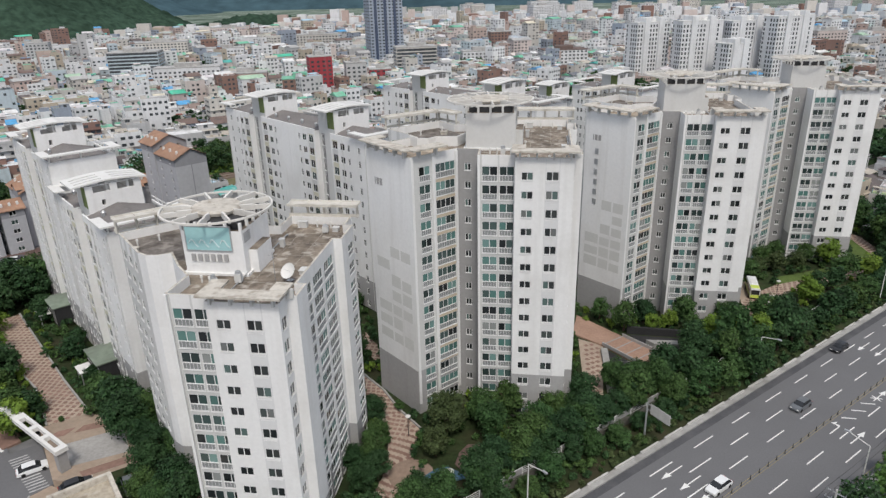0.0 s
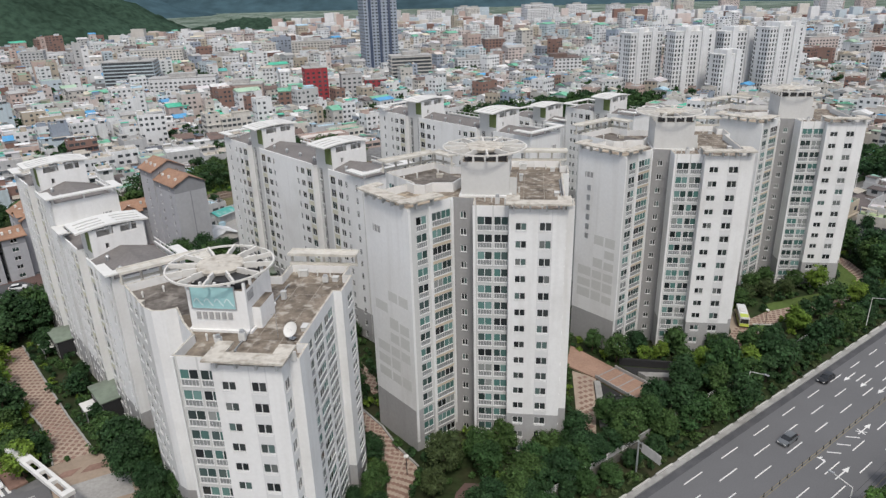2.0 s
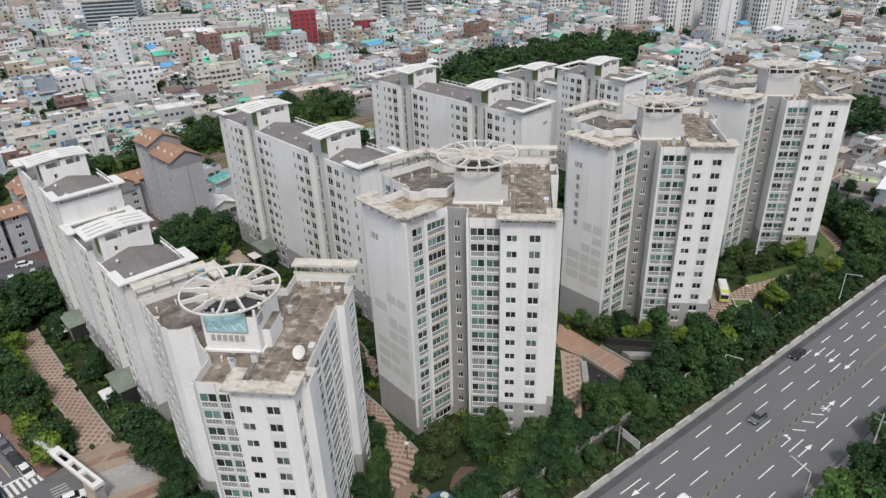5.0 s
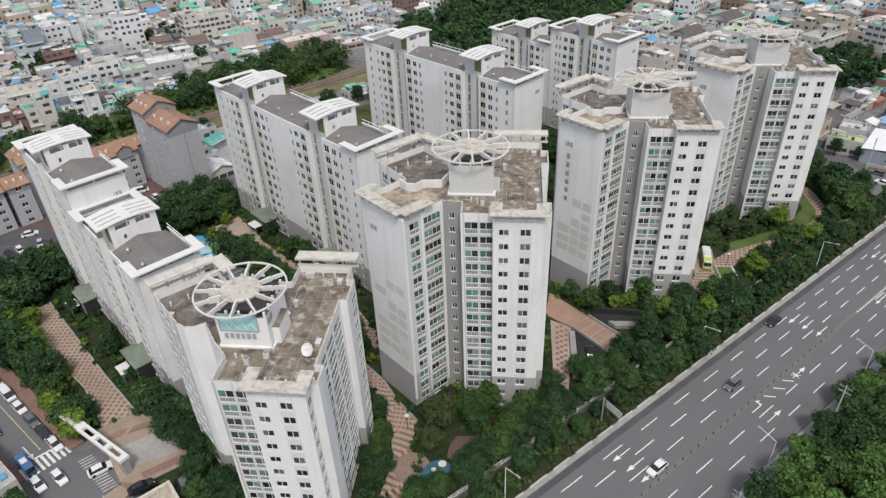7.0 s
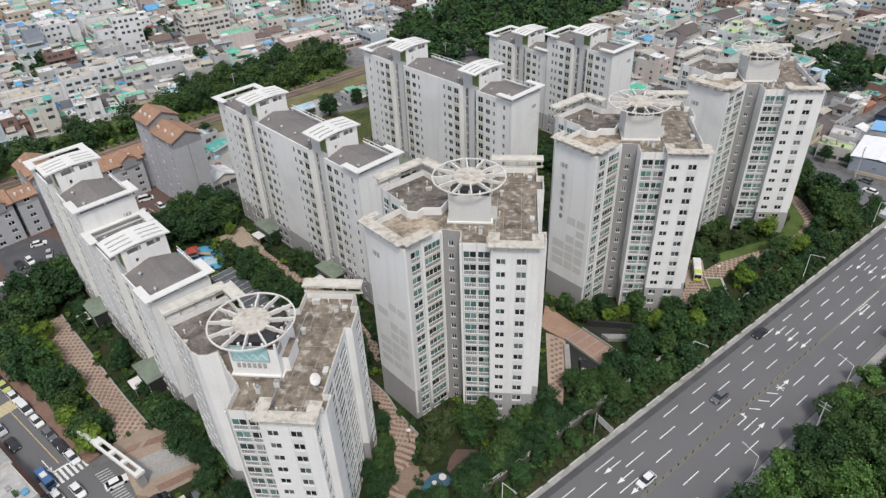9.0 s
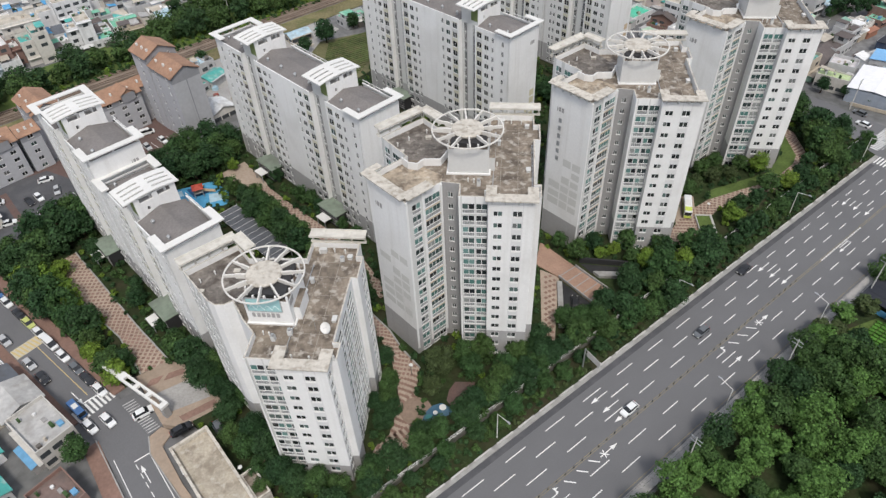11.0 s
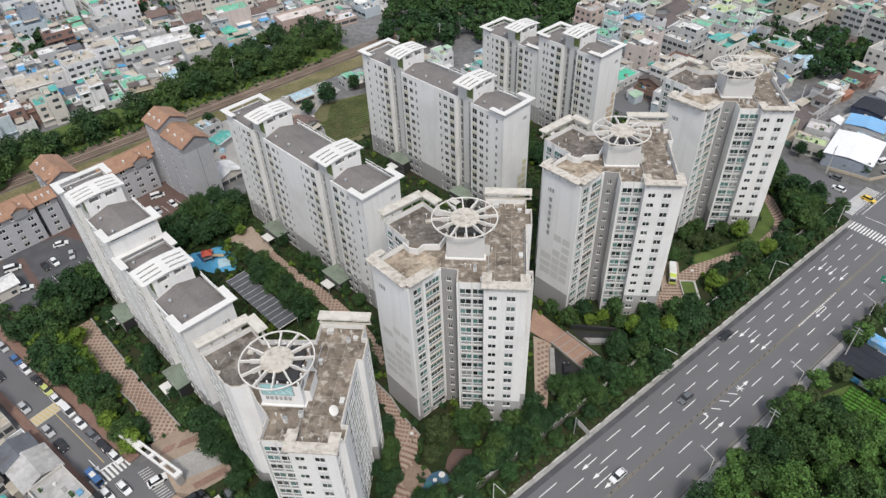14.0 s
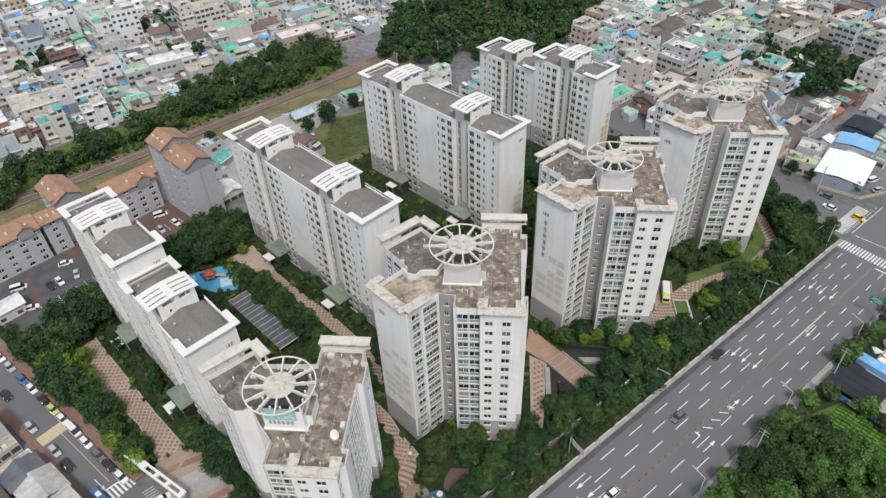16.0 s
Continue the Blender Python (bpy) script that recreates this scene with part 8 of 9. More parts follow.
part("beam", gb, M_CANOPY, gate)
for x in (-8.5, 9.0):
    pr = MB()
    pr.box(x - 0.7, x + 0.7, -0.7, 0.7, 0, 3.6)
    part("pier", pr, M_DARKGREY, gate)
gh = tagged(empty("guard_building", pose(-44.1, 63.8, 0.9, 0, 0, -52.5)), "flat-roofed concrete building with a stained roof by the entrance", "guard building")
gw = MB()
gpoly = [(-12.0, -4.0), (12.0, -4.0), (12.0, 4.0), (-12.0, 4.0)]
for i in range(4):
    a, b = gpoly[i], gpoly[(i + 1) % 4]
    L = (Vector(b) - Vector(a)).length
    wins = [(u, u + 2.0, 1.2, 3.0) for u in (2.0, L - 4.2)]
    facade(gw, a, b, 0, 6.0, wins)
    for w4 in wins:
        add_window(gh, a, b, *w4, "slide", 1)
parapet(gw, gpoly, 5.0, 6.0, 0.55, 0)
part("wall", gw, M_COPING, gh)
gd = MB()
gd.face([(*p, 5.0) for p in inset(gpoly, 0.5)])
part("roof_deck", gd, M_PALEDECK, gh, "stained concrete roof deck")
ax_ = MB()
apoly = [(2.0, 4.06), (8.6, 4.06), (8.6, 7.0), (2.0, 7.0)]
for i in range(4):
    facade(ax_, apoly[i], apoly[(i + 1) % 4], 0, 5.4)
parapet(ax_, apoly, 4.8, 5.4, 0.35, 0)
part("annex_wall", ax_, M_COPING, gh)
ax_ = MB()
ax_.face([(*q, 4.8) for q in inset(apoly, 0.3)])
part("annex_roof", ax_, M_DECK, gh)
M_PERGOLA = surface("smoked_roof_panes", (0.10, 0.105, 0.115), 0.3, 0.15, 1.0, 0.2)
tr = tagged(empty("ramp_pergola", pose(-49.0, 136.2, 2.3, 0, 0, -48)), "long steel and glass roof over the car-park ramp", "pergola")
for k in range(5):
    t = MB()
    t.box(-13.5, 13.5, -3.0 + 1.5 * k - 0.08, -3.0 + 1.5 * k + 0.08, 2.6, 2.8)
    part("rail", t, M_METAL, tr)
for k in range(13):
    t = MB()
    t.box(-13.5 + 2.25 * k - 0.08, -13.5 + 2.25 * k + 0.08, -3.2, 3.2, 2.8, 2.98)
    part("rafter", t, M_CANOPY, tr)
for k in range(12):
    t = MB()
    t.box(-13.4 + 2.25 * k, -11.35 + 2.25 * k, -3.1, 3.1, 2.99, 3.02)
    part("roof_pane", t, M_PERGOLA, tr)
for x in (-13, -4.5, 4.5, 13):
    for y in (-3, 3):
        t = MB()
        t.box(x - 0.1, x + 0.1, y - 0.1, y + 0.1, 0, 2.6)
        part("post", t, M_METAL, tr)
M_TEALMAT = surface("dark_teal_mat", (0.05, 0.17, 0.18), 0.85, 0.1, 1.0, 0.2)
M_BLUE = surface("blue_play_surface", (0.10, 0.36, 0.58), 0.85, 0.1, 1.0, 0.2)
M_DEEPBLUE = surface("deep_blue_plastic", (0.03, 0.09, 0.20), 0.6, 0.05)
M_MIDBLUE = surface("blue_rubber_paving", (0.06, 0.13, 0.20), 0.85, 0.15, 1.0, 0.3, stains=0.4, stain_size=0.6, dirt=(0.10, 0.13, 0.13))
M_PLAYPALE = surface("pale_blue_rubber", (0.40, 0.55, 0.62), 0.85, 0.1, 1.0, 0.3)
M_PLAYBEIGE = surface("beige_plastic", (0.55, 0.42, 0.28), 0.5, 0.05)
M_PLAYRED = surface("red_plastic", (0.45, 0.08, 0.05), 0.5, 0.05)
sheet("playground", [(-80, 159.5), (-74, 161.5), (-66.6, 164.2), (-60.6, 158.6), (-59.6, 152.4), (-66, 151.4), (-77.6, 156.0)], 2.36, M_BLUE, "bright blue rubber playground", "playground", 0.2)
for poly, mt, zz in (([(-73.6, 160.6), (-69.0, 161.8), (-66.4, 158.6), (-70.6, 156.6)], M_DEEPBLUE, 2.372), ([(-66.4, 157.8), (-62.4, 158.4), (-61.6, 154.8), (-65.2, 153.6)], M_PLAYPALE, 2.376), ([(-78.0, 158.6), (-75.0, 160.2), (-73.6, 157.6), (-76.2, 156.4)], M_PLAYPALE, 2.376)):
    sheet("playground", poly, zz, mt, "coloured rubber field of the playground", "playground", 0.02)
pl = tagged(empty("play_tower", pose(-69.0, 157.6, 2.36, 0, 0, 20)), "wooden play tower with beige slides", "play tower")
for x, y in ((-1.2, -1.2), (1.2, -1.2), (1.2, 1.2), (-1.2, 1.2)):
    t = MB()
    t.cyl(x, y, 0, 3.0, 0.12, 0.1, 8)
    part("post", t, M_DARKGREY, pl)
t = MB()
t.box(-1.3, 1.3, -1.3, 1.3, 1.4, 1.55)
part("platform", t, M_DARKGREY, pl)
t = MB()
t.face([(-1.6, -1.6, 2.9), (1.6, -1.6, 2.9), (0, 0, 4.0)])
t.face([(1.6, -1.6, 2.9), (1.6, 1.6, 2.9), (0, 0, 4.0)])
t.face([(1.6, 1.6, 2.9), (-1.6, 1.6, 2.9), (0, 0, 4.0)])
t.face([(-1.6, 1.6, 2.9), (-1.6, -1.6, 2.9), (0, 0, 4.0)])
part("roof", t, M_PLAYRED, pl)
for a in (0, 70):
    t = MB()
    t.beam((1.2, 0, 1.5), (4.6, 0, 0.15), 0.9, 0.12)
    for s in (-0.45, 0.45):
        t.beam((1.2, s, 1.6), (4.6, s, 0.25), 0.08, 0.3)
    part("slide", t, M_PLAYBEIGE, pl, m=pose(0, 0, 0, 0, 0, a))
sheet("playground", [(-5.2, 76.0), (-4.4, 78.7), (-2.8, 80.2), (-0.8, 80.8), (0.6, 79.8), (1.9, 78.2), (-1.6, 77.0)], 2.40, M_MIDBLUE, "small blue playground with round printed shapes", "playground", 0.2)
for x, y, r, mt, lb in ((-0.6, 79.7, 0.75, M_CANOPY, "white printed disc on the blue playground"), (-3.6, 77.4, 0.8, M_TEALMAT, "dark teal printed disc on the blue playground"), (-2.2, 78.5, 0.5, M_CANOPY, "small white printed disc on the blue playground")):
    t = MB()
    t.cyl(0, 0, 0, 0.02, r, r, 16)
    tagged(part("floor_print", t, mt, m=pose(x, y, 2.40)), lb, "floor print", "prints of the playground")
t = MB()
t.beam((0, 0, 0.1), (1.3, 1.3, 1.5), 0.5, 0.12)
t.beam((1.3, 1.3, 1.5), (1.6, 1.6, 1.5), 0.6, 0.12)
for x in (1.15, 1.55):
    t.beam((x, 1.55, 0), (x, 1.55, 1.5), 0.08, 0.08)
tagged(part("play_slide", t, M_CANOPY, m=pose(2.3, 78.8, 2.38)), "small pale slide beside the brown play court", "slide")
sheet("play_court", [(0.3, 81.4), (1.0, 84.0), (2.4, 86.0), (6.6, 85.6), (6.4, 82.2), (4.6, 79.6), (2.1, 78.3)], 2.37, M_REDPAVE, "dark red-brown play court under the trees", "play court", 0.2)

# car-park ramp beside the footbridge: flat near-black sheets stand for its shaded depth, with pale walls
ramp = tagged(empty("car_ramp", pose(0, 0, 0)), "car-park ramp, its shaded depth a flat near-black sheet, with pale concrete walls", "ramp", kind="structure")
for poly, mt, z0, z1, nm in (([(29.3, 113.8), (27.3, 99.4), (28.6, 99.2), (30.5, 113.6)], M_KERB, 2.3, 3.1, "side_wall"),
                             ([(30.6, 113.9), (28.7, 99.4), (33.6, 100.6), (36.9, 105.4)], M_RAMPDARK, 2.3, 2.37, "ramp_floor"),
                             ([(36.4, 120.0), (47.6, 117.6), (47.2, 115.6), (38.4, 116.6)], M_RAMPDARK, 2.3, 2.37, "ramp_floor"),
                             ([(38.8, 116.4), (47.6, 115.4), (47.0, 113.9), (40.0, 114.6)], M_KERB, 2.3, 3.2, "side_wall"),
                             ([(36.2, 121.0), (48.0, 118.6), (48.0, 118.1), (36.2, 120.4)], M_DARKMETAL, 2.3, 3.9, "screen")):
    w = MB()
    w.hexa(ccw(poly), z0, z1)
    part(nm, w, mt, ramp)
for a, b in (((36.8, 105.8), (30.0, 115.6)), ((41.8, 109.6), (34.8, 118.9))):
    w = MB()
    w.strip(a, b, 0.1, 0.1, 2.62, 3.3)
    part("bridge_parapet", w, M_PLINTH, ramp)

# ---- fences, lamps, signs, poles along the road ----
M_SIGNGREEN = surface("green_road_sign", (0.02, 0.28, 0.16), 0.5, 0.05)
fp = MB()
fp.box(-0.04, 0.04, -0.04, 0.04, 0, 1.35)
fpm = fp.mesh("fence_post", [M_FRAME])
fr_ = MB()
for z in (0.25, 0.6, 0.95, 1.3):
    fr_.box(0, 4.0, -0.025, 0.025, z - 0.03, z + 0.03)
frm = fr_.mesh("fence_rail", [M_FRAME])
pn = MB()
pn.box(0.15, 3.85, -0.03, 0.03, 0.2, 1.25)
pnm = pn.mesh("fence_panel", [M_DARKGREY])
fence = tagged(empty("fence", pose(0, 0, 0)), "white two-rail steel fence with some grey panels on the retaining wall", "fence", kind="structure")
for k in range(50):
    s = 2 + 4.0 * k
    x, y = rf(s, -57.7)
    part("fence_post", fpm, None, fence, m=pose(x, y, 2.75, 0, 0, 35.8))
    part("fence_rail", frm, None, fence, m=pose(x, y, 2.75, 0, 0, 35.8))
    if k % 3 != 1:
        part("fence_panel", pnm, None, fence, m=pose(x, y, 2.75, 0, 0, 35.8))


def street_lamp(x, y, z, turn, h=8.6, arm=2.8, label="white street lamp with a long bent arm"):
    th = tagged(empty("street_lamp", pose(x, y, z, 0, 0, turn)), label, "street lamp", "street lamps")
    p = MB()
    p.cyl(0, 0, 0, h, 0.11, 0.07, 8)
    p.cyl(0, 0, 0, 0.3, 0.2, 0.16, 8)
    part("pole", p, M_CANOPY, th)
    a = MB()
    a.beam((0, 0, h), (arm, 0, h + 0.7), 0.09, 0.09)
    part("arm", a, M_CANOPY, th)
    l = MB()
    l.box(arm - 0.1, arm + 0.75, -0.16, 0.16, h + 0.66, h + 0.84)
    part("lamp_head", l, M_METAL, th)


for s in (51.0, 108.0, 158.0, 197.0):
    x, y = rf(s, -53.3)
    street_lamp(x, y, 0.3, -54.2)
for s in (127.0, 162.5, 91.0):
    x, y = rf(s, -27.6)
    street_lamp(x, y, 0.15, 125.8)
gs = tagged(empty("traffic_sign", pose(32.0, 87.0, 0.3, 0, 0, -60)), "grey-backed road sign on a cantilever post", "road sign")
p = MB()
p.cyl(-2.2, 0, 0, 7.2, 0.16, 0.13, 10)
part("post", p, M_METAL, gs)
p = MB()
for z in (6.0, 7.0):
    p.beam((-2.2, 0, z), (2.6, 0, z), 0.1, 0.1)
part("arm", p, M_METAL, gs)
p = MB()
p.box(-1.4, 2.5, -0.14, -0.08, 5.6, 7.4)
part("sign_panel", p, M_CONCRETE, gs)
for k in range(7):
    p = MB()
    p.box(-1.4 + 0.63 * k, -1.3 + 0.63 * k, -0.08, -0.02, 5.6, 7.4)
    part("stiffener", p, M_CANOPY, gs)
gs = tagged(empty("traffic_sign", pose(*rf(176.5, -27.2), 0.15, 0, 0, 125.8)), "green direction sign on a post with an arm", "road sign")
p = MB()
p.cyl(0, 0, 0, 6.5, 0.15, 0.12, 10)
part("post", p, M_METAL, gs)
p = MB()
p.beam((0, 0, 6.0), (3.6, 0, 6.0), 0.1, 0.1)
part("arm", p, M_METAL, gs)
p = MB()
p.box(1.0, 4.6, -0.14, -0.08, 5.0, 7.0)
part("sign_panel", p, M_SIGNGREEN, gs)
for zz, ww in ((6.4, 2.4), (5.9, 2.8), (5.4, 1.8)):
    for sgn in (-0.16, -0.07):
        p = MB()
        p.box(1.4, 1.4 + ww, sgn, sgn + 0.012, zz, zz + 0.22)
        part("text_bar", p, M_MARK, gs)


def pole_with_arms(x, y, z, h, turn, label="grey concrete utility pole with cross-arms"):
    th = tagged(empty("utility_pole", pose(x, y, z, 0, 0, turn)), label, "utility pole", "utility poles")
    p = MB()
    p.cyl(0, 0, 0, h, 0.19, 0.11, 9)
    part("pole", p, M_CONCRETE, th)
    for zz in (h - 0.5, h - 1.6):
        a = MB()
        a.box(-1.2, 1.2, -0.06, 0.06, zz - 0.06, zz + 0.06)
        for u in (-1.05, -0.4, 0.4, 1.05):
            a.cyl(u, 0, zz + 0.06, zz + 0.3, 0.06, 0.05, 6)
        part("cross_arm", a, M_METAL, th)


POLES = [(rf(41, -24.6), 12), (rf(74.5, -24.8), 12), (rf(109.5, -25.4), 12), (rf(147, -25.4), 12), (rf(186, -24.6), 12)]
for (x, y), h in POLES:
    pole_with_arms(x, y, 0.0, h, 35.8 + 90)
wires = MB()
for ((x0, y0), h0), ((x1, y1), h1) in zip(POLES, POLES[1:]):
    for u in (-1.05, 0.4, 1.05):
        ox, oy = -math.sin(radians(35.8)) * u, math.cos(radians(35.8)) * u
        pts = [(x0 + (x1 - x0) * i / 8 + ox, y0 + (y1 - y0) * i / 8 + oy, h0 - 0.2 - 0.9 * (1 - (i / 4 - 1) ** 2)) for i in range(9)]
        for p, q in zip(pts, pts[1:]):
            wires.beam(p, q, 0.035, 0.035)
tagged(part("power_lines", wires, M_DARKMETAL), "thin dark power lines between the poles", "cables", kind="stuff")
for x, y in ((-84, 284), (-40, 316), (-120, 258), (10, 312), (40, 300), (-10, 300), (150, 232), (140, 188)):
    pole_with_arms(x, y, 0.0, 11, 40)
for x, y in ((-7.0, 88.4), (22.0, 90.6), (36.0, 120.2), (74.0, 136.5), (-40.0, 66.5), (14.0, 86.0)):
    th = tagged(empty("garden_lamp", pose(x, y, 2.3)), "white globe garden lamp on a thin post", "garden lamp", "garden lamps")
    p = MB()
    p.cyl(0, 0, 0, 3.6, 0.06, 0.05, 8)
    part("post", p, M_DARKMETAL, th)
    p = MB()
    p.cyl(0, 0, 3.6, 3.8, 0.35, 0.45, 12)
    p.cyl(0, 0, 3.8, 3.95, 0.45, 0.2, 12)
    part("lamp_head", p, M_CANOPY, th)

# ---- beyond the road: crops, shed, fence, yard ----
sheet("ground", [rf(50, -25.4), rf(205, -25.4), rf(205, 90), rf(-20, 90), rf(20, 0)], 0.02, M_GRASS, "rough green ground beyond the road", "ground", 0.3)
crop = sheet("field", [rf(130.6, -23.4), rf(141.2, -20.0), rf(139.0, -2.0), rf(131.0, -2.0), rf(131.6, -13.8)], 0.08, M_LAWN, "bright green vegetable plot in rows", "field", 0.3)
for k in range(7):
    w = MB()
    n = 12
    for j in range(n):
        w.strip((17.0 * j / n, 0.12 * (j % 2)), (17.0 * (j + 0.8) / n, 0.12 * ((j + 1) % 2)), 0.36, 0.36, 0, 0.42 + 0.1 * (j % 3))
    x, y = rf(132.4 + 1.2 * k, -19.6)
    part("crop_row", w, M_CROP, crop, m=pose(x, y, 0.08, 0, 0, 35.8 - 87))
M_NET = surface("black_shade_net", (0.030, 0.033, 0.042), 0.9, 0.12, 2.0, 0.1, stains=0.3, stain_size=0.3, dirt=(0.05, 0.05, 0.055))
sh = tagged(empty("shade_shed", pose(*rf(148.6, -18.6), 0.0, 0, 0, 35.8)), "low shed roofed with black shade netting", "shed", "sheds beyond the road")
w = MB()
w.box(-5.6, 5.6, -5.4, 7.4, 1.95, 2.0)
for j in range(5):
    w.box(-5.6 + 2.76 * j, -5.48 + 2.76 * j, -5.4, 7.4, 2.0, 2.06)
part("net_roof", w, M_NET, sh)
for u, v in ((-5.4, -5.2), (5.4, -5.2), (5.4, 7.2), (-5.4, 7.2), (0, -5.2), (0, 7.2)):
    w = MB()
    w.cyl(u, v, 0, 1.95, 0.07, 0.07, 8)
    part("post", w, M_METAL, sh)
bf = tagged(empty("fence", pose(0, 0, 0)), "blue sheet-metal fence with white panels", "fence", kind="structure")
for k in range(12):
    w = MB()
    w.box(0, 1.7, -0.04, 0.04, 0, 1.7)
    t0 = k / 12
    part("fence_panel", w, M_ROOF["white"] if k in (3, 7) else M_ROOF["blue"], bf, m=pose(*rf(142.0, -24.0 + 20.4 * t0), 0.0, 0, 0, 35.8 - 90))
sheet("yard", [rf(146, -21), rf(200, -21), rf(200, 30), rf(146, 30)], 0.06, M_PAVE, "grey yard with piled goods and blue sheets", "yard", 0.2)
yr = random.Random(19)
for k in range(46):
    x, y = rf(yr.uniform(155.5, 178), yr.uniform(-23, 2))
    j = MB()
    j.hexa([(-yr.uniform(.5, 1.5), -yr.uniform(.4, 1.2)), (yr.uniform(.5, 1.5), -yr.uniform(.4, 1.2)), (yr.uniform(.4, 1.3), yr.uniform(.4, 1.2)), (-yr.uniform(.4, 1.3), yr.uniform(.4, 1.2))], 0, yr.uniform(0.4, 1.6))
    tagged(part("goods_pile", j, M_ROOF[yr.choice(("white", "white", "grey", "beige", "teal", "cream", "paleblue", "slate"))], m=pose(x, y, 0.06, 0, 0, yr.uniform(0, 90))), "pile of pale goods under sheets in the yard", "goods pile", "piles in the yard beyond the road")
t = MB()
t.box(-6.5, 6.5, -1.6, 1.6, 0, 1.8)
tagged(part("tarpaulin", t, M_ROOF["brightblue"], m=pose(*rf(158.4, -17.6), 0.06, 0, 0, -54)), "long pile covered with a bright blue tarpaulin", "tarpaulin")

# ---- vehicles ----
M_TYRE = surface("tyre_rubber", (0.02, 0.02, 0.02), 0.9, 0.1)
M_CARGLASS = surface("car_glass", (0.02, 0.022, 0.025), 0.08, 0.1, spec=0.6)
M_LAMP = surface("car_lamp", (0.75, 0.74, 0.7), 0.2, 0.02)
M_TAIL = surface("car_tail_lamp", (0.35, 0.02, 0.02), 0.3, 0.02)
PAINT = {"white": (0.72, 0.73, 0.73), "black": (0.018, 0.019, 0.022), "grey": (0.12, 0.13, 0.14), "silver": (0.42, 0.43, 0.44), "blue": (0.05, 0.13, 0.30), "lime": (0.50, 0.55, 0.18), "taxi": (0.72, 0.50, 0.06), "bus": (0.52, 0.62, 0.10)}
M_PAINT = {}
for k, c in PAINT.items():
    M_PAINT[k] = surface("car_paint_" + k, c, 0.28, 0.02, 1.0, spec=0.6)


def loft(g, rings, m=0, cap=True):
    n, k = len(g.v), len(rings[0])
    for r in rings:
        g.v += r
    for i in range(len(rings) - 1):
        for j in range(k):
            a, b = n + i * k + j, n + i * k + (j + 1) % k
            g.f.append((a, b, b + k, a + k))
            g.m.append(m)
    if cap:
        g.f += [tuple(range(n + k - 1, n - 1, -1)), tuple(range(n + (len(rings) - 1) * k, n + len(rings) * k))]
        g.m += [m, m]


_car = {}


def car_meshes(kind):
    if kind in _car:
        return _car[kind]
    L, W = (4.9, 1.9) if kind == "van" else (4.6, 1.82)
    prof = [(-0.5, 0.42, 0.62, 0.86), (-0.47, 0.25, 0.80, 0.95), (-0.30, 0.2, 0.92, 1.0), (0.0, 0.2, 0.90, 1.0), (0.22, 0.2, 0.88, 1.0), (0.42, 0.22, 0.76, 0.95), (0.49, 0.3, 0.62, 0.84)]
    roof = [(-0.42, 0.92, 0.86), (-0.30, 1.42, 0.72), (-0.02, 1.47, 0.74), (0.10, 1.42, 0.72), (0.25, 0.90, 0.84)]
    if kind == "van":
        prof = [(-0.5, 0.3, 0.95, 0.95), (-0.3, 0.22, 1.05, 1.0), (0.1, 0.22, 1.05, 1.0), (0.38, 0.22, 0.98, 0.97), (0.49, 0.3, 0.75, 0.88)]
        roof = [(-0.49, 1.0, 0.92), (-0.46, 1.85, 0.84), (0.0, 1.92, 0.84), (0.18, 1.85, 0.82), (0.38, 1.0, 0.88)]
    body = MB()
    loft(body, [[(x * L, -W / 2 * w, z0), (x * L, W / 2 * w, z0), (x * L, W / 2 * w, (z0 + z1) * 0.55), (x * L, W / 2 * w * 0.94, z1), (x * L, -W / 2 * w * 0.94, z1), (x * L, -W / 2 * w, (z0 + z1) * 0.55)] for x, z0, z1, w in prof])
    lid = MB()
    tops = roof[1:-1]
    loft(lid, [[(x * L, -W / 2 * w, z - 0.05), (x * L, W / 2 * w, z - 0.05), (x * L, W / 2 * w * 0.96, z + 0.03), (x * L, -W / 2 * w * 0.96, z + 0.03)] for x, z, w in tops])
    cab = MB()
    loft(cab, [[(x * L, -W / 2 * 0.92, 0.86), (x * L, W / 2 * 0.92, 0.86), (x * L, W / 2 * w, z - 0.02), (x * L, -W / 2 * w, z - 0.02)] for x, z, w in roof])
    wheel = MB()
    k = 14
    loft(wheel, [[(0.32 * math.cos(2 * math.pi * i / k), y, 0.32 * math.sin(2 * math.pi * i / k)) for i in range(k)] for y in (-0.11, 0.11)])
    lamp = MB()
    lamp.box(-0.03, 0.03, -0.2, 0.2, -0.07, 0.07)
    _car[kind] = (body, lid, cab.mesh("windows", [M_CARGLASS]), wheel.mesh("wheel", [M_TYRE]), lamp.mesh("headlight", [M_LAMP]), lamp.mesh("tail_light", [M_TAIL]), L, W, prof)
    return _car[kind]


_paint = {}


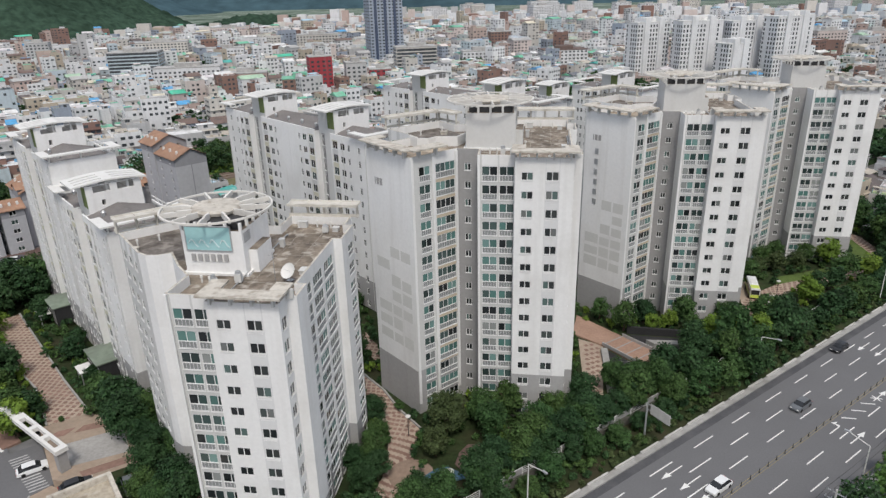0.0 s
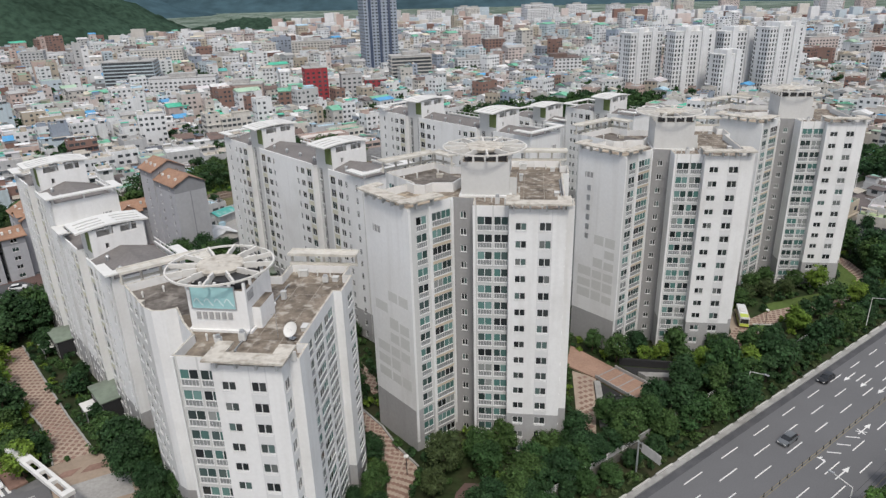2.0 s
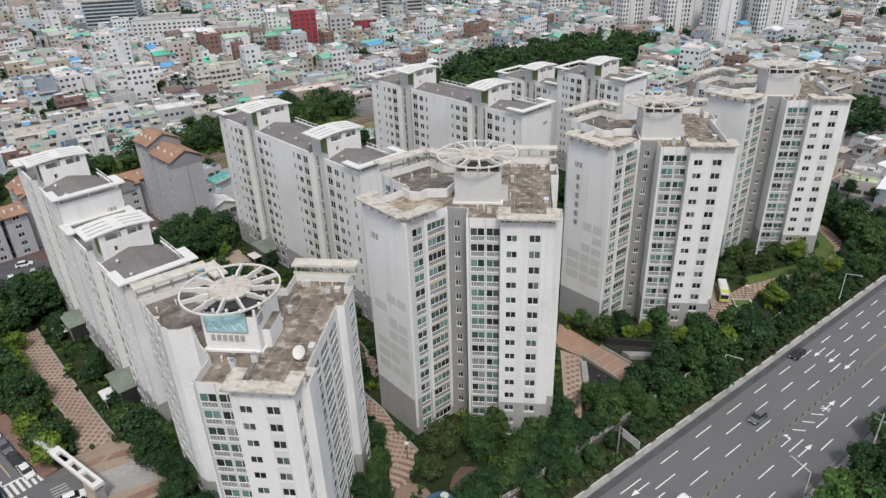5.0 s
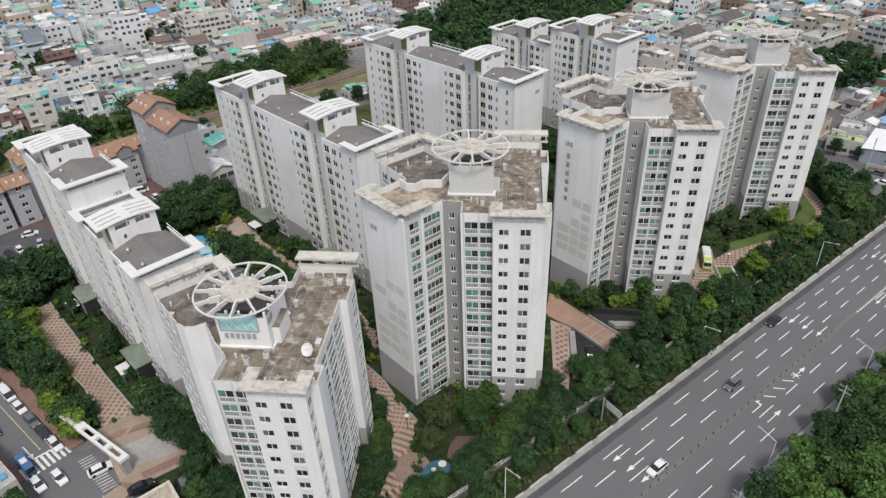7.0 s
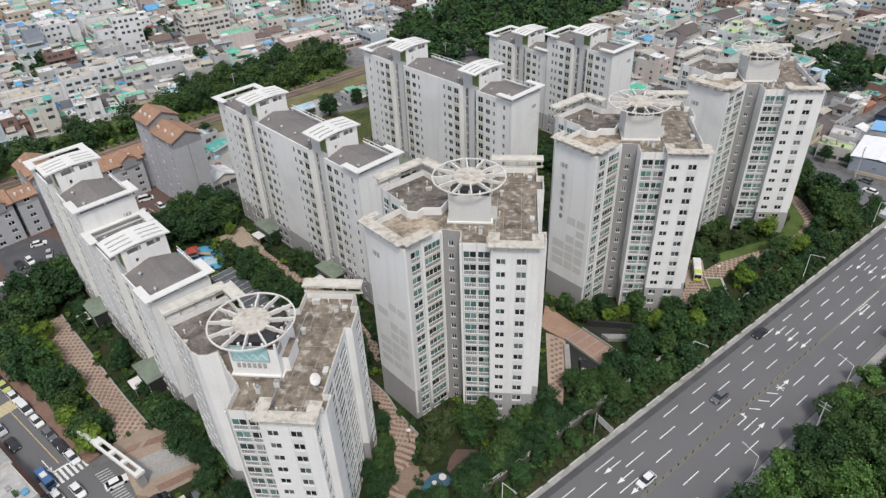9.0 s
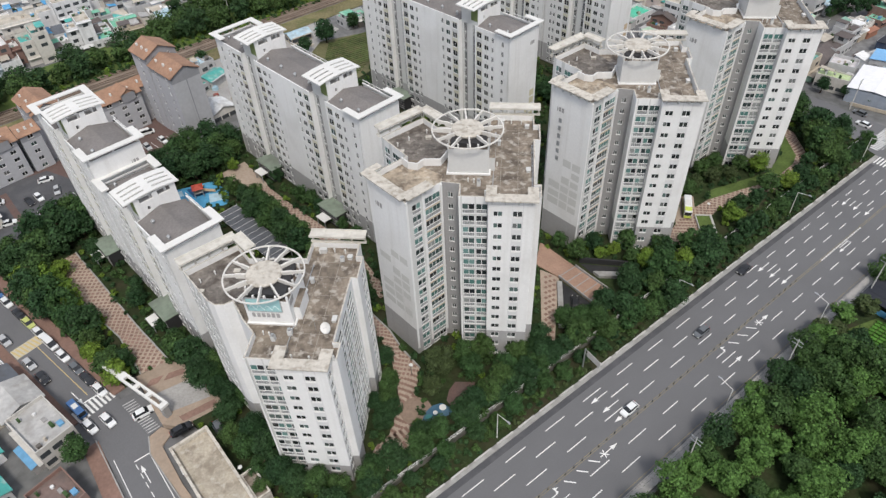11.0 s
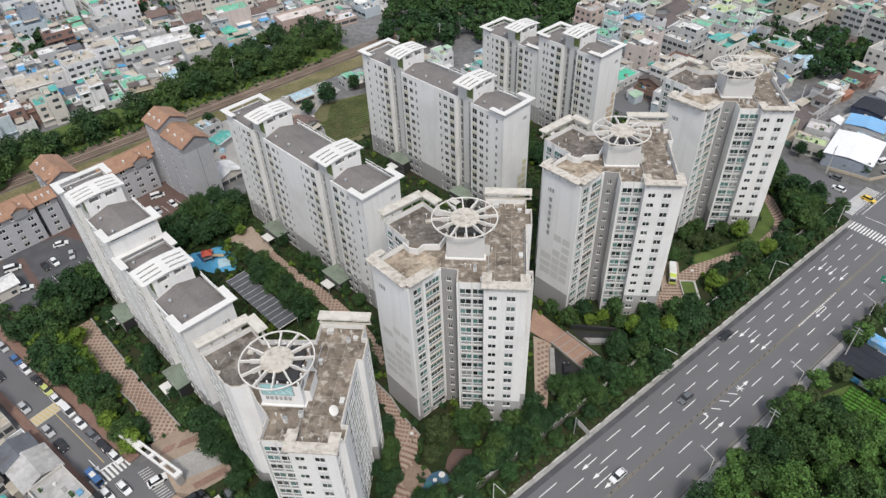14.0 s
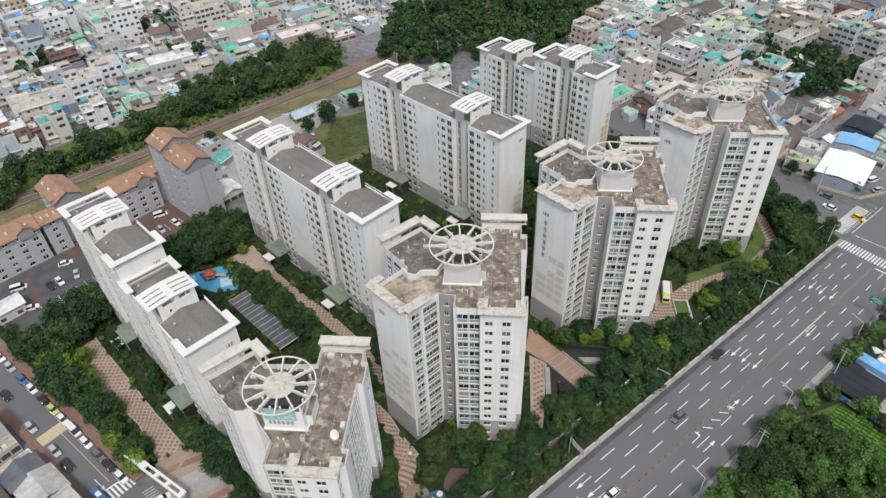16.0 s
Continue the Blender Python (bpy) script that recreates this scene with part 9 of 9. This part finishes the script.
def car(colour, x, y, z, turn, label=None):
    kind = "van" if colour == "van" else "sedan"
    col = "white" if colour == "van" else colour
    body, lid, cab, wheel, hl, tl, L, W, prof = car_meshes(kind)
    if (kind, col) not in _paint:
        _paint[kind, col] = (body.mesh("body", [M_PAINT[col]]), lid.mesh("roof_panel", [M_PAINT[col]]))
    bm_, lm_ = _paint[kind, col]
    word = {"taxi": "yellow", "lime": "lime green"}.get(col, col)
    th = tagged(empty("van" if kind == "van" else "car", pose(x, y, z, 0, 0, turn)), label or f"{word} {'van' if kind == 'van' else 'car'} parked on the asphalt", "van" if kind == "van" else "car", "vehicles")
    part("body", bm_, None, th)
    part("roof_panel", lm_, None, th)
    part("glazing", cab, None, th)
    for sx in (-0.30, 0.31):
        for sy in (-1, 1):
            part("wheel", wheel, None, th, m=pose(sx * L, sy * (W / 2 - 0.10), 0.32))
    for sy in (-1, 1):
        part("headlight", hl, None, th, m=pose(L * 0.485, sy * W * 0.32, 0.58))
        part("tail_light", tl, None, th, m=pose(-L * 0.495, sy * W * 0.33, 0.66))


for colour, k, off, t in (("blue", -30.5, 4.8, 0), ("white", -25.3, 4.8, 0), ("black", -18.9, 4.8, 0), ("lime", -14.0, 4.8, 0), ("white", -8.9, 4.8, 0), ("van", -3.2, 4.8, 0), ("white", 2.6, 4.7, 0), ("grey", 8.5, 4.7, 0), ("black", 13.5, 4.7, 0), ("white", 18.4, 4.8, 0),
                          ("silver", -13.2, -1.5, 0), ("silver", -1.5, -1.3, 0), ("black", 4.9, -1.4, 0), ("black", -28.8, -0.6, 0), ("white", 27.0, 1.6, 0), ("white", -44.0, 4.8, 0), ("silver", -38.0, 4.8, 0), ("white", 25.4, -1.6, 0)):
    car(colour, *sf(k, off), 0.9, -41 + t)
for colour, x, y, t in (("white", -122.7, 150.6, 24), ("black", -120.6, 160.2, -45), ("white", -118.6, 162.2, -45),
                        ("white", -120.0, 171.0, 26), ("silver", -114.3, 165.3, -65), ("van", -130.6, 160.1, 24), ("van", -95.3, 195.1, 26), ("white", -88.7, 189.9, -45), ("silver", -92.8, 186.4, -50), ("white", -70.5, 187.5, 30)):
    car(colour, x, y, 0.9, t)
for colour, x, y, z, t in (("black", 32.4, 106.4, 2.38, 82), ("white", -78.9, 181.0, 0.9, 30), ("black", -55.0, 77.8, 2.3, 35), ("grey", -47.0, 77.4, 2.3, -55), ("white", -64.9, 83.4, 0.9, 35)):
    car(colour, x, y, z, t)
for colour, x, y, t, lb in (("grey", 60.4, 97.4, 215.8, "dark grey car driving on the main road"), ("white", 38.7, 77.8, 215.8, "white car driving on the main road"), ("black", 77.6, 116.5, 215.8, "black car driving on the main road"),
                            ("taxi", 146.1, 171.4, -54, "yellow taxi waiting at the crossing"), ("white", 139.4, 178.1, 126, "white car waiting at the crossing"), ("grey", 141.6, 184.6, 126, "grey car waiting at the crossing"), ("van", 162.6, 192.4, 20, "white van parked by a shed"), ("silver", 161.3, 186.4, 20, "silver car parked by a shed")):
    car(colour, x, y, 0.0, t, lb)


for colour, x, y, t in (("white", 197.0, 245.0, 125), ("silver", 199.6, 247.4, 125), ("black", 202.4, 249.9, 125), ("white", 208.0, 254.6, 125), ("van", 212.4, 262.4, 35), ("white", 205.8, 262.0, 35), ("grey", 176.0, 252.8, 36), ("white", 210.0, 276.4, 36), ("silver", 219.0, 283.0, 36)):
    car(colour, x, y, 0.03, t)


def box_vehicle(name, label, x, y, z, turn, L, W, H, paint, glass_z, category):
    """A bus or a lorry: a rounded body, a window band and wheels."""
    th = tagged(empty(name, pose(x, y, z, 0, 0, turn)), label, category)
    b = MB()
    loft(b, [[(u * L, -W / 2 * w, 0.45), (u * L, W / 2 * w, 0.45), (u * L, W / 2 * w, H - 0.25), (u * L, W / 2 * w * 0.88, H), (u * L, -W / 2 * w * 0.88, H), (u * L, -W / 2 * w, H - 0.25)] for u, w in ((-0.5, 0.94), (-0.48, 1), (0.47, 1), (0.5, 0.92))])
    part("body", b, paint, th)
    for s in (-1, 1):
        g = MB()
        g.box(-L * 0.44, L * 0.44, s * W / 2 - 0.012, s * W / 2 + 0.012, glass_z, glass_z + 0.85)
        part("window_band", g, M_CARGLASS, th)
    g = MB()
    g.box(L * 0.5 - 0.01, L * 0.5 + 0.014, -W * 0.42, W * 0.42, glass_z - 0.1, glass_z + 1.0)
    part("windscreen", g, M_CARGLASS, th)
    g = MB()
    g.box(-L * 0.18, L * 0.1, -W * 0.3, W * 0.3, H, H + 0.18)
    part("roof_unit", g, M_CANOPY, th)
    for u in (-0.3, 0.32):
        for s in (-1, 1):
            wl = MB()
            loft(wl, [[(0.46 * math.cos(2 * math.pi * i / 14), v, 0.46 * math.sin(2 * math.pi * i / 14)) for i in range(14)] for v in (-0.14, 0.14)])
            part("wheel", wl, M_TYRE, th, m=pose(u * L, s * (W / 2 - 0.12), 0.46))


box_vehicle("minibus", "white and lime-green minibus parked on the path", 69.3, 138.4, 2.33, -106, 7.4, 2.1, 2.7, M_PAINT["white"], 1.35, "minibus")
mb_ = bpy.data.objects["minibus"]
sheet("plaza", [(64.8, 133.2), (67.4, 133.4), (71.0, 135.6), (73.2, 144.4), (68.0, 145.0)], 2.325, M_BRICKPAVE, "paved bay of red and cream pavers under the minibus", "plaza", 0.2)
bed = tagged(empty("planter", pose(72.5, 132.2, 2.3, 0, 0, -97)), "raised rectangular planting bed with pale stone walls", "planter")
for x0, x1, y0, y1, nm in ((-3.6, 3.6, -2.2, -1.95, "side_wall"), (-3.6, 3.6, 1.65, 2.2, "side_wall"), (-3.6, -3.3, -1.95, 1.65, "end_wall"), (3.2, 3.6, -1.95, 1.65, "end_wall")):
    g = MB()
    g.box(x0, x1, y0, y1, 0, 0.62)
    part(nm, g, M_CONCRETE, bed)
g = MB()
g.box(-3.3, 3.2, -1.95, 1.65, 0, 0.45)
part("soil", g, M_LAWN, bed, "bed of low green plants")
for k in (-1, 1):
    g = MB()
    g.box(-3.5, 3.5, k * 1.05 - 0.02, k * 1.05 + 0.02, 0.5, 1.3)
    part("side_stripe", g, M_PAINT["bus"], mb_, "lime-green side stripe")
g = MB()
g.box(3.66, 3.74, -0.95, 0.95, 0.5, 1.2)
part("front_panel", g, M_PAINT["bus"], mb_, "lime-green front panel")
g = MB()
g.box(1.6, 3.3, -0.9, 0.9, 2.7, 2.74)
part("roof_stripe", g, M_PAINT["bus"], mb_, "lime-green roof stripe")
box_vehicle("lorry", "small blue lorry standing in the street", *sf(19.6, -1.1), 0.9, -41, 5.2, 1.8, 2.0, M_PAINT["blue"], 1.1, "lorry")
